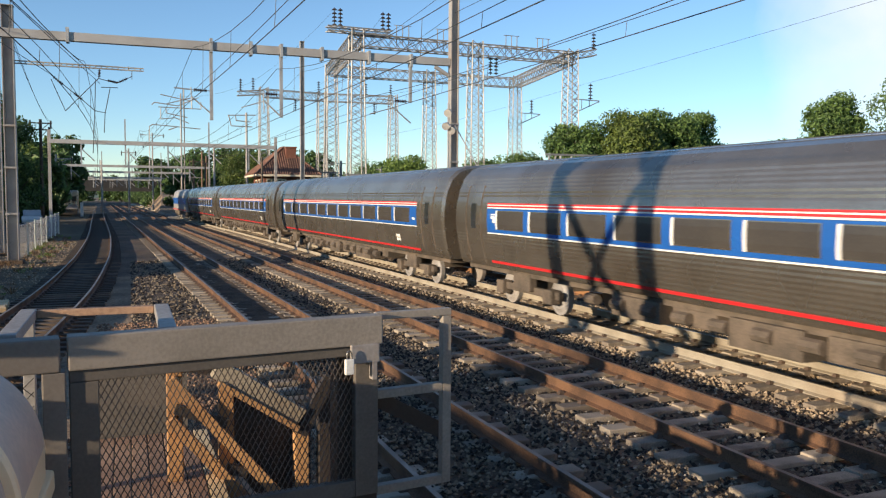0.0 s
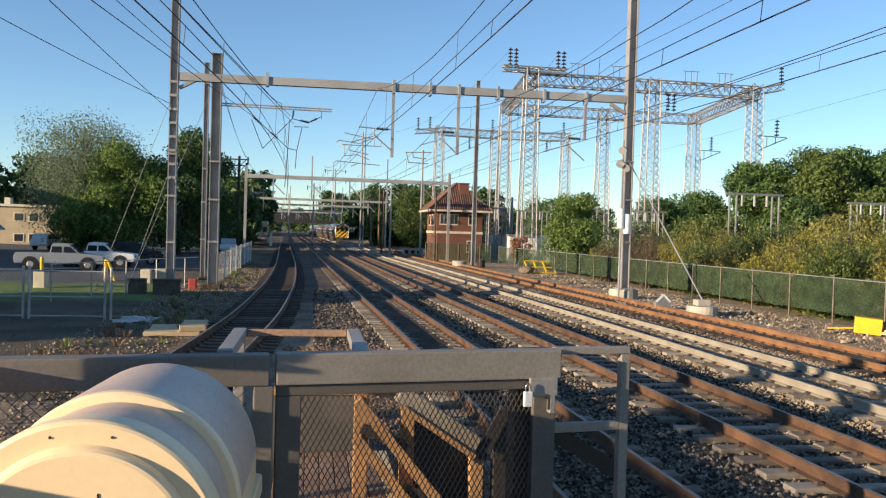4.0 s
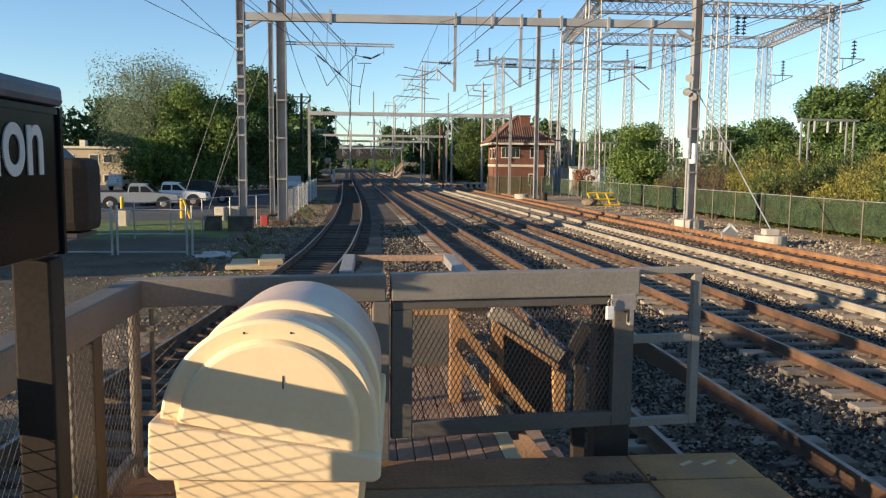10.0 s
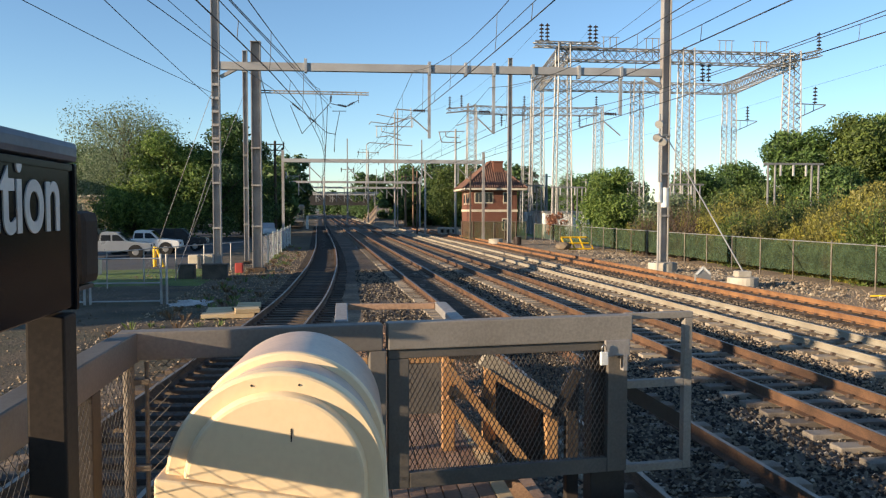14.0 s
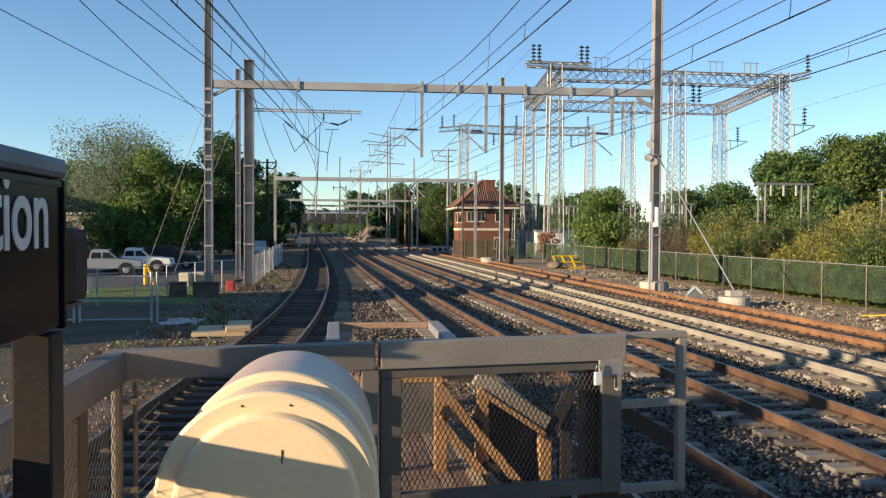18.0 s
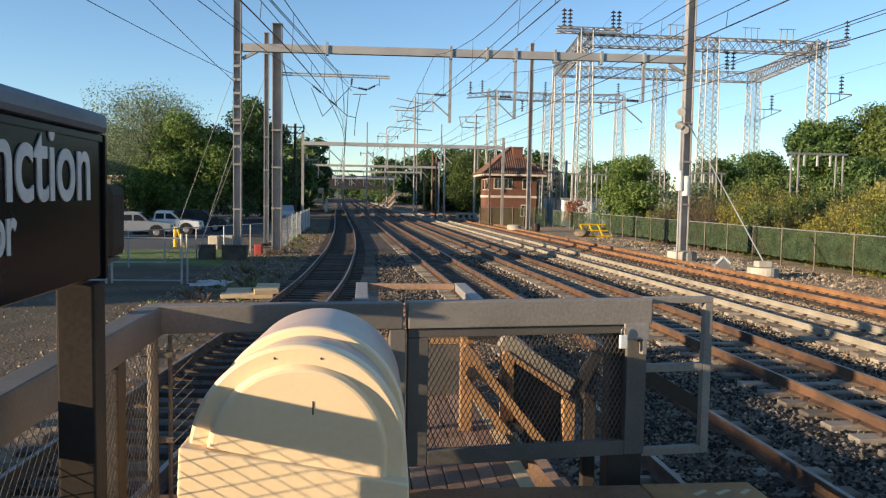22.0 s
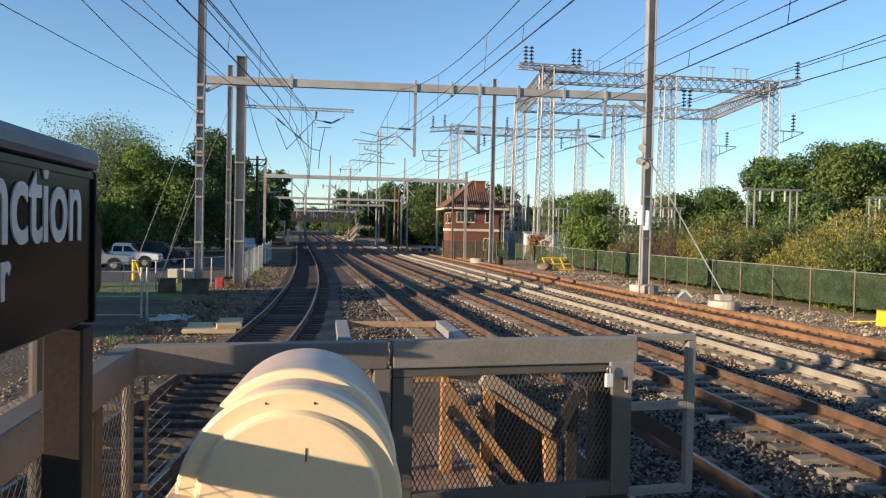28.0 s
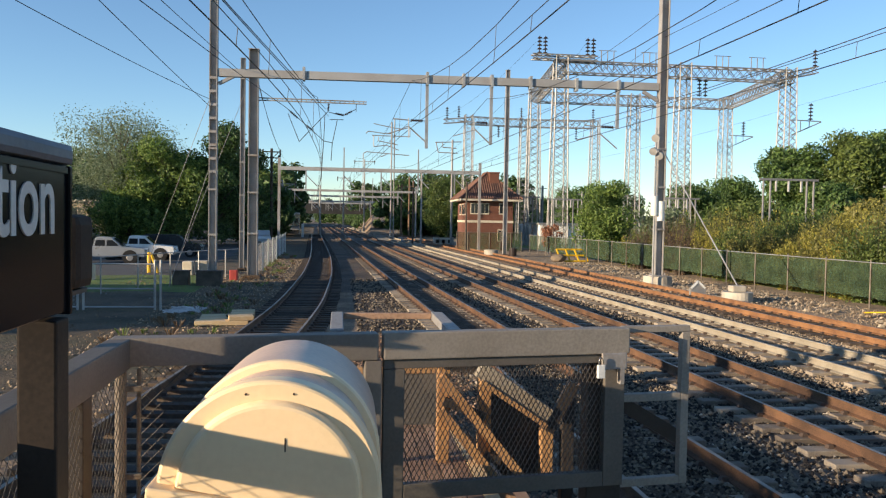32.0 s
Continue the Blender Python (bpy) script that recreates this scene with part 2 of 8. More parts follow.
M["signframe"] = mat("sign_frame_blue", (0.085, 0.11, 0.15), (0.06, 0.08, 0.115), 0.45, 2.0, 40.0, 0.03, 0.3)
M["signpost"] = mat("sign_post_brown", (0.036, 0.027, 0.021), (0.022, 0.017, 0.014), 0.7, 3.0, 60.0, 0.05)
M["wood"] = mat("weathered_boards", (0.38, 0.235, 0.15), (0.22, 0.13, 0.085), 0.85, 2.0, 50.0, 0.4, obrand=0.5, stain=(0.12, 0.085, 0.06), amount=0.5)
M["newwood"] = mat("pale_lumber", (0.62, 0.47, 0.27), (0.50, 0.36, 0.20), 0.8, 2.0, 50.0, 0.3)
M["yellow"] = mat("safety_yellow", (0.80, 0.50, 0.02), (0.66, 0.39, 0.015), 0.5, 3.0, 40.0, 0.05)
M["tactile"] = mat("worn_yellow_edge", (0.50, 0.245, 0.075), (0.34, 0.17, 0.06), 0.8, 3.0, 50.0, 0.3, stain=(0.16, 0.12, 0.09), amount=0.7)
M["white"] = mat("white_cabinet", (0.80, 0.79, 0.75), (0.72, 0.71, 0.66), 0.45, 1.5, 40.0, 0.04, stain=(0.55, 0.52, 0.45), amount=0.3)
M["brick"] = mat("red_brick", (0.27, 0.105, 0.062), (0.15, 0.06, 0.038), 0.85, 2.0, 30.0, 0.3, obrand=0.7)
M["brickwall"] = mat("brick_mortar", (0.25, 0.12, 0.08), (0.19, 0.085, 0.06), 0.9, 2.0, 30.0, 0.3)
M["tileroof"] = mat("red_roof_tile", (0.19, 0.095, 0.062), (0.10, 0.052, 0.038), 0.75, 2.0, 20.0, 0.3, obrand=0.7)
M["trim"] = mat("buff_trim", (0.66, 0.58, 0.44), (0.55, 0.47, 0.35), 0.7, 3.0, 40.0, 0.1)
M["glassdark"] = mat("dark_glass", (0.03, 0.035, 0.04), (0.02, 0.022, 0.025), 0.08, 3.0, 40.0, 0.0)
M["bark"] = mat("bark", (0.12, 0.09, 0.065), (0.06, 0.045, 0.035), 0.9, 3.0, 30.0, 0.6)
M["leaf_a"] = leaf_mat("leaves_mid_green", (0.18, 0.24, 0.058), (0.07, 0.105, 0.028))
M["leaf_b"] = leaf_mat("leaves_olive", (0.44, 0.39, 0.075), (0.19, 0.185, 0.042))
M["leaf_c"] = leaf_mat("leaves_dark_green", (0.115, 0.195, 0.058), (0.045, 0.085, 0.028))
M["leaf_d"] = leaf_mat("leaves_grey_green", (0.23, 0.285, 0.165), (0.12, 0.16, 0.09))
M["leaf_y"] = leaf_mat("leaves_dull_olive", (0.29, 0.265, 0.068), (0.11, 0.115, 0.033))
M["leaf_brown"] = leaf_mat("leaves_withered", (0.20, 0.12, 0.06), (0.11, 0.07, 0.04))
M["leaf_g"] = leaf_mat("leaves_fresh_green", (0.23, 0.32, 0.075), (0.085, 0.145, 0.035))
M["leaf_e"] = leaf_mat("leaves_deep_green", (0.16, 0.255, 0.07), (0.055, 0.105, 0.032))
M["leaf_r"] = leaf_mat("leaves_rusty", (0.46, 0.20, 0.11), (0.26, 0.12, 0.065))
M["stainless"] = mat("fluted_stainless", (0.45, 0.40, 0.335), (0.32, 0.28, 0.23), 0.26, 0.7, 20.0, 0.03, 0.86, stain=(0.19, 0.14, 0.095), amount=0.7)
M["traindark"] = mat("smoked_glass", (0.06, 0.055, 0.05), (0.045, 0.042, 0.04), 0.2, 1.0, 30.0, 0.0)
M["endsilver"] = mat("bright_end_metal", (0.72, 0.70, 0.66), (0.60, 0.58, 0.54), 0.4, 1.0, 30.0, 0.05, 0.3)
M["trainblue"] = mat("train_blue", (0.016, 0.10, 0.36), (0.012, 0.08, 0.30), 0.3, 1.0, 30.0, 0.02)
M["trainred"] = plain("train_red", (0.62, 0.03, 0.035), 0.4)
M["trainwhite"] = plain("train_white", (0.75, 0.74, 0.70), 0.4)
M["underframe"] = mat("dusty_underframe", (0.13, 0.10, 0.075), (0.055, 0.045, 0.035), 0.85, 2.0, 30.0, 0.3)
M["black"] = mat("cab_black", (0.045, 0.03, 0.022), (0.03, 0.02, 0.016), 0.5, 2.0, 30.0, 0.05)
M["lampred"] = glow("red_marker", (0.8, 0.02, 0.02), 0.6)
M["lampwhite"] = glow("white_marker", (0.9, 0.85, 0.7), 0.8)
M["slats"] = mat("green_privacy_screen", (0.085, 0.135, 0.065), (0.03, 0.056, 0.03), 0.85, 2.2, 26.0, 0.3, stain=(0.10, 0.075, 0.045), amount=0.35)
see_through(M["slats"], 0.32)
M["clip"] = mat("dark_rail_clip", (0.10, 0.065, 0.045), (0.05, 0.034, 0.026), 0.8, 3.0, 40.0, 0.2)
M["bridge"] = mat("dark_bridge_steel", (0.026, 0.025, 0.025), (0.014, 0.014, 0.014), 0.8, 0.5, 10.0, 0.2)
M["rock"] = mat("pale_rubble", (0.38, 0.31, 0.225), (0.19, 0.145, 0.10), 0.9, 3.0, 30.0, 0.5, island=0.8)
M["tanstone"] = mat("tan_gravel", (0.36, 0.275, 0.185), (0.19, 0.14, 0.09), 0.95, 3.0, 30.0, 0.4, island=0.8)
M["silver"] = mat("silver_car_paint", (0.52, 0.53, 0.54), (0.44, 0.45, 0.46), 0.3, 1.0, 30.0, 0.0, 0.5)
M["carwhite"] = mat("white_car_paint", (0.78, 0.78, 0.76), (0.70, 0.70, 0.68), 0.3, 1.0, 30.0, 0.0)
M["carblack"] = mat("dark_car_paint", (0.03, 0.032, 0.035), (0.02, 0.02, 0.022), 0.25, 1.0, 30.0, 0.0)
M["tyre"] = plain("tyre_rubber", (0.02, 0.02, 0.02), 0.9)
M["chrome"] = plain("chrome", (0.6, 0.6, 0.6), 0.2, 0.9)
M["tarwall"] = mat("tan_stucco", (0.48, 0.38, 0.25), (0.40, 0.31, 0.20), 0.9, 0.8, 30.0, 0.2)
M["hutwall"] = mat("pale_grey_siding", (0.36, 0.38, 0.38), (0.27, 0.29, 0.29), 0.8, 0.8, 30.0, 0.1)
M["hutroof"] = mat("slate_blue_roof", (0.10, 0.15, 0.20), (0.07, 0.11, 0.15), 0.7, 0.8, 30.0, 0.2)
M["plastic_bag"] = mat("grey_white_rag", (0.55, 0.54, 0.52), (0.38, 0.37, 0.36), 0.8, 3.0, 30.0, 0.3)
M["rustmast"] = mat("rusty_mast", (0.24, 0.145, 0.085), (0.13, 0.08, 0.05), 0.8, 1.0, 40.0, 0.2, stain=(0.10, 0.075, 0.06), amount=0.5)
# brown timber with the sun's orange put into its base colour
M["brown_lit"] = mat("sunlit_brown_timber", (0.42, 0.235, 0.10), (0.28, 0.15, 0.07), 0.8, 2.0, 40.0, 0.4, stain=(0.14, 0.085, 0.05), amount=0.4)
M["redp"] = plain("faded_red", (0.4, 0.05, 0.04), 0.7)
M["fencepaint"] = mat("pale_green_paint", (0.58, 0.60, 0.50), (0.46, 0.48, 0.39), 0.6, 2.0, 40.0, 0.1)
M["bluehaze"] = mat("distant_hill", (0.10, 0.14, 0.13), (0.07, 0.10, 0.09), 0.9, 0.02, 0.3, 0.0)

M["signpost"].node_tree.nodes["Principled BSDF"].inputs["Specular IOR Level"].default_value = 0.15
M["signblack"].node_tree.nodes["Principled BSDF"].inputs["Specular IOR Level"].default_value = 0.03


# ---- mesh helpers ----
def box(bm, x0, y0, z0, x1, y1, z1, m=None, bevel=0.0):
    mm = Matrix.Translation(((x0 + x1) / 2, (y0 + y1) / 2, (z0 + z1) / 2)) @ Matrix.Diagonal((abs(x1 - x0), abs(y1 - y0), abs(z1 - z0), 1))
    r = bmesh.ops.create_cube(bm, size=1.0, matrix=(m @ mm) if m else mm)
    if bevel:
        es = list({e for v in r["verts"] for e in v.link_edges})
        bmesh.ops.bevel(bm, geom=es, offset=bevel, segments=2, affect="EDGES", profile=0.6)
    return bm


def bar(bm, a, b, r, n=8, r2=None, roll=None):
    """A rod from a to b."""
    a, b = Vector(a), Vector(b)
    d = b - a
    if d.length < 1e-5:
        return bm
    q = d.to_track_quat("Z", "Y").to_matrix().to_4x4()
    m = Matrix.Translation((a + b) / 2) @ q
    if roll is not None:
        m = m @ Matrix.Rotation(roll, 4, "Z")
    bmesh.ops.create_cone(bm, cap_ends=True, segments=n, radius1=r, radius2=r if r2 is None else r2, depth=d.length, matrix=m)
    return bm


def sbar(bm, a, b, w, h=None):
    """A square bar from a to b: w across, h upward."""
    a, b = Vector(a), Vector(b)
    d = b - a
    q = d.to_track_quat("Y", "Z").to_matrix().to_4x4()
    bmesh.ops.create_cube(bm, size=1.0, matrix=Matrix.Translation((a + b) / 2) @ q @ Matrix.Diagonal((w, d.length, h or w, 1)))
    return bm


def ball(bm, c, r, sub=2, s=(1, 1, 1)):
    bmesh.ops.create_icosphere(bm, subdivisions=sub, radius=r, matrix=Matrix.Translation(c) @ Matrix.Diagonal((*s, 1)))
    return bm


def mesh_of(bm, name, material, smooth=False):
    me = bpy.data.meshes.new(name)
    bm.to_mesh(me)
    bm.free()
    for one in material if isinstance(material, (list, tuple)) else [material]:
        me.materials.append(one)
    if smooth:
        for p in me.polygons:
            p.use_smooth = True
    return me


def part(name, bm, material, parent=None, label="", smooth=False):
    ob = new(name, mesh_of(bm, name, material, smooth))
    if parent is not None:
        ob.parent = parent
    if label:
        ob["label"] = label
    return ob


def thing(name, label, category, m=None, group="", kind=""):
    e = new(name)
    e.empty_display_size = 0.2
    if m is not None:
        e.matrix_basis = m
    return tagged(e, label, category, group, kind)


def raw(name, verts, faces, material, smooth=False):
    me = bpy.data.meshes.new(name)
    me.from_pydata(verts, [], faces)
    for one in material if isinstance(material, (list, tuple)) else [material]:
        me.materials.append(one)
    if smooth:
        for p in me.polygons:
            p.use_smooth = True
    return me


def sweep(profile, path, closed=True):
    """Verts and faces of a profile (across, up) carried along points, with level ups."""
    verts, faces, k = [], [], len(profile)
    for i, p in enumerate(path):
        a, b = path[max(i - 1, 0)], path[min(i + 1, len(path) - 1)]
        d = Vector((b[0] - a[0], b[1] - a[1], 0)).normalized()
        right = Vector((d.y, -d.x, 0))
        verts += [(p[0] + right.x * u, p[1] + right.y * u, p[2] + w) for u, w in profile]
    for i in range(len(path) - 1):
        for j in range(k if closed else k - 1):
            a, b = i * k + j, i * k + (j + 1) % k
            faces.append((a, b, b + k, a + k))
    if closed:
        faces += [tuple(range(k))[::-1], tuple((len(path) - 1) * k + j for j in range(k))]
    return verts, faces


def tube(path, r, n=6):
    """One bent round wire or pipe along level-ish points."""
    prof = [(r * math.cos(2 * math.pi * i / n), r * math.sin(2 * math.pi * i / n)) for i in range(n)]
    return sweep(prof, path)


# ---- plan of the line ----
def off(y):
    """How far the main tracks have swung to the west at y."""
    if y < 0:
        return 0.0
    return -0.00055 * y * y if y < 34 else -0.00055 * 34 * 34 - 0.0315 * (y - 34)


SIDE_Y = [-60, -20, 0, 10, 16, 21.3, 28, 36, 45, 64, 105, 160, 250, 400]
SIDE_X = [-6.4, -4.3, -3.0, -2.25, -1.7, -1.27, -0.90, -0.74, -0.70, -1.05, -2.4, -4.2, -7.0, -11.6]


def side(y):
    i = int(np.clip(np.searchsorted(SIDE_Y, y) - 1, 1, len(SIDE_Y) - 3))
    x0, x1, x2, x3 = SIDE_Y[i - 1 : i + 3]
    p0, p1, p2, p3 = SIDE_X[i - 1 : i + 3]
    t = (y - x1) / (x2 - x1)
    m1, m2 = (p2 - p0) / (x2 - x0) * (x2 - x1), (p3 - p1) / (x3 - x1) * (x2 - x1)
    return (2 * t**3 - 3 * t * t + 1) * p1 + (t**3 - 2 * t * t + t) * m1 + (-2 * t**3 + 3 * t * t) * p2 + (t**3 - t * t) * m2


TRACK_X = (4.5, 8.2, 11.85, 15.45)


def line(k, y):
    return side(y) if k == 0 else TRACK_X[k - 1] + off(y)


# ---- ground ----
def ground_height(x, y):
    e = off(y)
    left, right = -3.2 + min(e, 0.0), 17.2 + e
    if x < left:
        k = min((left - x) / 2.0, 1.0)
    elif x > right:
        k = min((x - right) / 1.5, 1.0)
    else:
        k = 0.0
    wob = 0.05 * noise.noise((x * 0.35, y * 0.35, 0.0)) + 0.03 * noise.noise((x * 1.3, y * 1.3, 3.0))
    return -0.265 - 0.0 * k + wob * (0.35 + 0.8 * k)


def build_ground():
    xs = [-1500, -500, -200, -90, -60] + list(np.arange(-45, -10, 1.5)) + list(np.arange(-10, 24, 0.5)) + list(np.arange(24, 60, 3.0)) + [75, 110, 250, 600, 1500]
    ys = [-600, -200, -80, -40, -20] + list(np.arange(-10, 60, 0.75)) + list(np.arange(60, 140, 4.0)) + [150, 180, 220, 280, 360, 500, 800, 1400, 2500]
    verts = [(x, y, ground_height(x, y)) for y in ys for x in xs]
    w = len(xs)
    faces, slot = [], []
    for j in range(len(ys) - 1):
        for i in range(w - 1):
            faces.append((j * w + i, j * w + i + 1, (j + 1) * w + i + 1, (j + 1) * w + i))
            cx, cy = (xs[i] + xs[i + 1]) / 2, (ys[j] + ys[j + 1]) / 2
            e = off(cy)
            n = noise.noise((cx * 0.3, cy * 0.3, 7.0))
            if 13.6 + e < cx < 17.0 + e or (11.0 + e < cx < 12.7 + e):
                s = 4
            elif 1.4 + e < cx < 17.0 + e:
                s = 0
            elif 34 + 2 * n < cy < 43.5 + 2 * n and cx < -5.0 + e:
                s = 2
            elif cy >= 43.5 + 2 * n and cx < -6.5 + e:
                s = 3
            # shade west of the siding and beside the platform end, painted as darker dirt
            elif cx < side(cy) - 0.9 and cy > 14.5 + 3 * n or -1.0 < cx and cy < 11.0 + n:
                s = 5
            elif cx > 22.5:
                s = 2
            elif cx > 16:
                s = 4
            else:
                s = 1
            slot.append(s)
    me = raw("ground", verts, faces, [M["ballast"], M["dirt"], M["grass"], M["asphalt"], M["gravel"], M["weeds"]], True)
    me.polygons.foreach_set("material_index", slot)
    tagged(new("ground", me), "gravel trackbed and bare dirt with grass verges", "ground", kind="structure")


build_ground()

# ---- tracks ----
RAIL = [(-0.075, -0.190), (0.075, -0.190), (0.075, -0.176), (0.012, -0.150), (0.010, -0.048), (0.036, -0.038), (0.036, -0.006), (0.030, 0.0), (-0.030, 0.0), (-0.036, -0.006), (-0.036, -0.038), (-0.010, -0.048), (-0.012, -0.150), (-0.075, -0.176)]


def heading(k, y):
    return math.atan2(-(line(k, y + 0.5) - line(k, y - 0.5)), 1.0)


def tie_mesh(name, wood, conc):
    bm = bmesh.new()
    if wood:
        box(bm, -1.28, -0.115, -0.10, 1.28, 0.115, 0.0, bevel=0.012)
    else:
        box(bm, -1.27, -0.13, -0.12, -0.42, 0.13, 0.0, bevel=0.018)
        box(bm, 0.42, -0.13, -0.12, 1.27, 0.13, 0.0, bevel=0.018)
        box(bm, -0.45, -0.11, -0.12, 0.45, 0.11, -0.03, bevel=0.018)
    return mesh_of(bm, name, M["tie_wood"] if wood else conc)


def clip_verts(cx, cy, z, a):
    c, s = math.cos(a), math.sin(a)
    out = []
    for u, v, w in ((-0.06, -0.05, 0), (0.06, -0.05, 0), (0.06, 0.05, 0), (-0.06, 0.05, 0), (-0.03, -0.03, 0.05), (0.03, -0.03, 0.05), (0.03, 0.03, 0.05), (-0.03, 0.03, 0.05)):
        out.append((cx + u * c - v * s, cy + u * s + v * c, z + w))
    return out


CUBE_F = [(0, 3, 2, 1), (4, 5, 6, 7), (0, 1, 5, 4), (1, 2, 6, 5), (2, 3, 7, 6), (3, 0, 4, 7)]


def build_track(k, rail_mat, wood, near, label):
    t = thing("railway_track", label, "railway track", group="tracks of the line", kind="structure")
    for sgn in (-1, 1):
        path = []
        y = -45.0
        while y < 330:
            a = heading(k, y)
            path.append((line(k, y) + sgn * 0.7525 * math.cos(a), y + sgn * 0.7525 * math.sin(a), 0.0))
            y += 1.5 if y < 90 else 8.0
        v, f = sweep(RAIL, path)
        me = raw("rail", v, f, [rail_mat, M["rail_top"]])
        n = len(RAIL)
        idx = [1 if (i % n) in (7,) and i < (len(path) - 1) * n else 0 for i in range(len(f))]
        me.polygons.foreach_set("material_index", idx)
        ob = new("rail", me)
        ob.parent = t
    conc = M["tie_conc"]
    me = tie_mesh("tie", wood, conc)
    step = 0.56 if wood else 0.61
    far_v, far_f, cl_v, cl_f = [], [], [], []
    y, i = -12.0, 0
    rnd = random.Random(k)
    while y < 150:
        a = heading(k, y)
        x = line(k, y)
        if near[0] < y < near[1]:
            o = new("tie", me)
            o.parent = t
            o.matrix_basis = pose(x + rnd.uniform(-0.03, 0.03), y, -0.184 - rnd.uniform(0, 0.008), 0, 0, math.degrees(a) + rnd.uniform(-0.6, 0.6))
        else:
            c, s = math.cos(a), math.sin(a)
            b = len(far_v)
            for u, vv, w in ((-1.27, -0.12, -0.1), (1.27, -0.12, -0.1), (1.27, 0.12, -0.1), (-1.27, 0.12, -0.1), (-1.27, -0.12, 0), (1.27, -0.12, 0), (1.27, 0.12, 0), (-1.27, 0.12, 0)):
                far_v.append((x + u * c - vv * s, y + u * s + vv * c, -0.186 + w))
            far_f += [tuple(q + b for q in fc) for fc in CUBE_F]
        if y < 75:
            for sgn in (-1, 1):
                for sd in (-1, 1):
                    d = sgn * 0.7525 + sd * 0.105
                    b = len(cl_v)
                    cl_v += clip_verts(x + d * math.cos(a), y + d * math.sin(a), -0.186, a)
                    cl_f += [tuple(q + b for q in fc) for fc in CUBE_F]
        y += step
        i += 1
    o = new("distant_ties", raw("distant_ties", far_v, far_f, M["tie_wood"] if wood else conc))
    o.parent = t
    tagged(o, kind="stuff")
    o = new("rail_clips", raw("rail_clips", cl_v, cl_f, M["clip"]))
    o.parent = t
    tagged(o, kind="stuff")
    return t


build_track(0, M["rail_rust"], True, (4, 42), "curving branch siding with rusty rails on dark wooden ties")
near_track = build_track(1, M["rail_rust"], False, (2, 48), "main track with brown rails on stained concrete ties")
build_track(2, M["rail_rust"], False, (4, 52), "main track with rusty brown rails on concrete ties")
build_track(3, M["rail_tan"], False, (8, 58), "main track with dusty tan rails on concrete ties")
build_track(4, M["rail_orange"], True, (10, 55), "outer track with orange rusty rails half buried in dirt")


def build_fines(t):
    """Oily dirt that has worked up over the ties between the rails of the near track."""
    verts, faces, w = [], [], 15
    ys = np.arange(3.0, 60.0, 0.12)
    for y in ys:
        for i in range(w):
            d = -0.66 + 1.32 * i / (w - 1)
            n = noise.noise((d * 2.3, y * 1.6, 4.0)) + 0.5 * noise.noise((d * 9.0, y * 9.0, 9.0))
            edge = 0.03 * (i in (0, w - 1))
            verts.append((line(1, y) + d, y, -0.205 + 0.034 * n - edge))
    for j in range(len(ys) - 1):
        for i in range(w - 1):
            a = j * w + i
            faces.append((a, a + 1, a + w + 1, a + w))
    o = new("oily_fines", raw("oily_fines", verts, faces, M["fines"], True))
    o.parent = t
    tagged(o, kind="stuff")


build_fines(near_track)

# ---- platform ----
PZ = 1.19
EDGE_X, WEST_X, END_Y = 2.75, -0.78, 4.84


def build_platform():
    t = thing("platform", "high concrete station platform with a worn yellow edge", "platform", kind="structure")
    bm = bmesh.new()
    box(bm, WEST_X, -60, PZ - 0.30, EDGE_X, 4.40, PZ, bevel=0.012)
    part("deck", bm, M["deck"], t)
    for y in np.arange(-57, 5, 4.0):
        bm = bmesh.new()
        box(bm, WEST_X + 0.5, y, -0.5, WEST_X + 0.9, y + 0.4, PZ - 0.3)
        box(bm, EDGE_X - 1.1, y, -0.5, EDGE_X - 0.7, y + 0.4, PZ - 0.3)
        part("pier", bm, M["concrete"], t)
    bm = bmesh.new()
    box(bm, EDGE_X - 0.66, -60, PZ + 0.003, EDGE_X + 0.004, 4.392, PZ + 0.012, bevel=0.004)
    part("edge_strip", bm, M["tactile"], t, "worn yellow tactile warning strip")
    bm = bmesh.new()
    box(bm, -0.78, 4.415, PZ - 0.25, 2.085, END_Y - 0.05, PZ + 0.004, bevel=0.012)
    part("end_board", bm, M["deckboard"], t, "dark brown timber edging board")
    bm = bmesh.new()
    box(bm, 2.09, 4.415, PZ - 0.25, EDGE_X, END_Y - 0.05, PZ + 0.008, bevel=0.012)
    part("end_board", bm, M["tactile"], t, "edging board with worn yellow paint")
    for x, w in ((2.34, 0.09), (2.47, 0.10), (2.62, 0.07)):
        bm = bmesh.new()
        sbar(bm, (x, 4.60, PZ + 0.009), (x + w, 4.66, PZ + 0.009), 0.03, 0.004)
        part("scrawl", bm, M["newwood"], t, "faint pale paint scrawl")
    bm = bmesh.new()
    for i in range(60):
        g = random.Random(i)
        x, y, r = 1.92 + g.gauss(0, 0.09), 4.44 + g.gauss(0, 0.025), g.uniform(0.006, 0.018)
        box(bm, x - r, y - r, PZ + 0.002, x + r * g.uniform(0.6, 1.4), y + r, PZ + 0.006 + r * 0.8)
    o = part("crumbled_grit", bm, M["ballast"], t, "crumbled grit in the joint")
    tagged(o, kind="stuff")


build_platform()


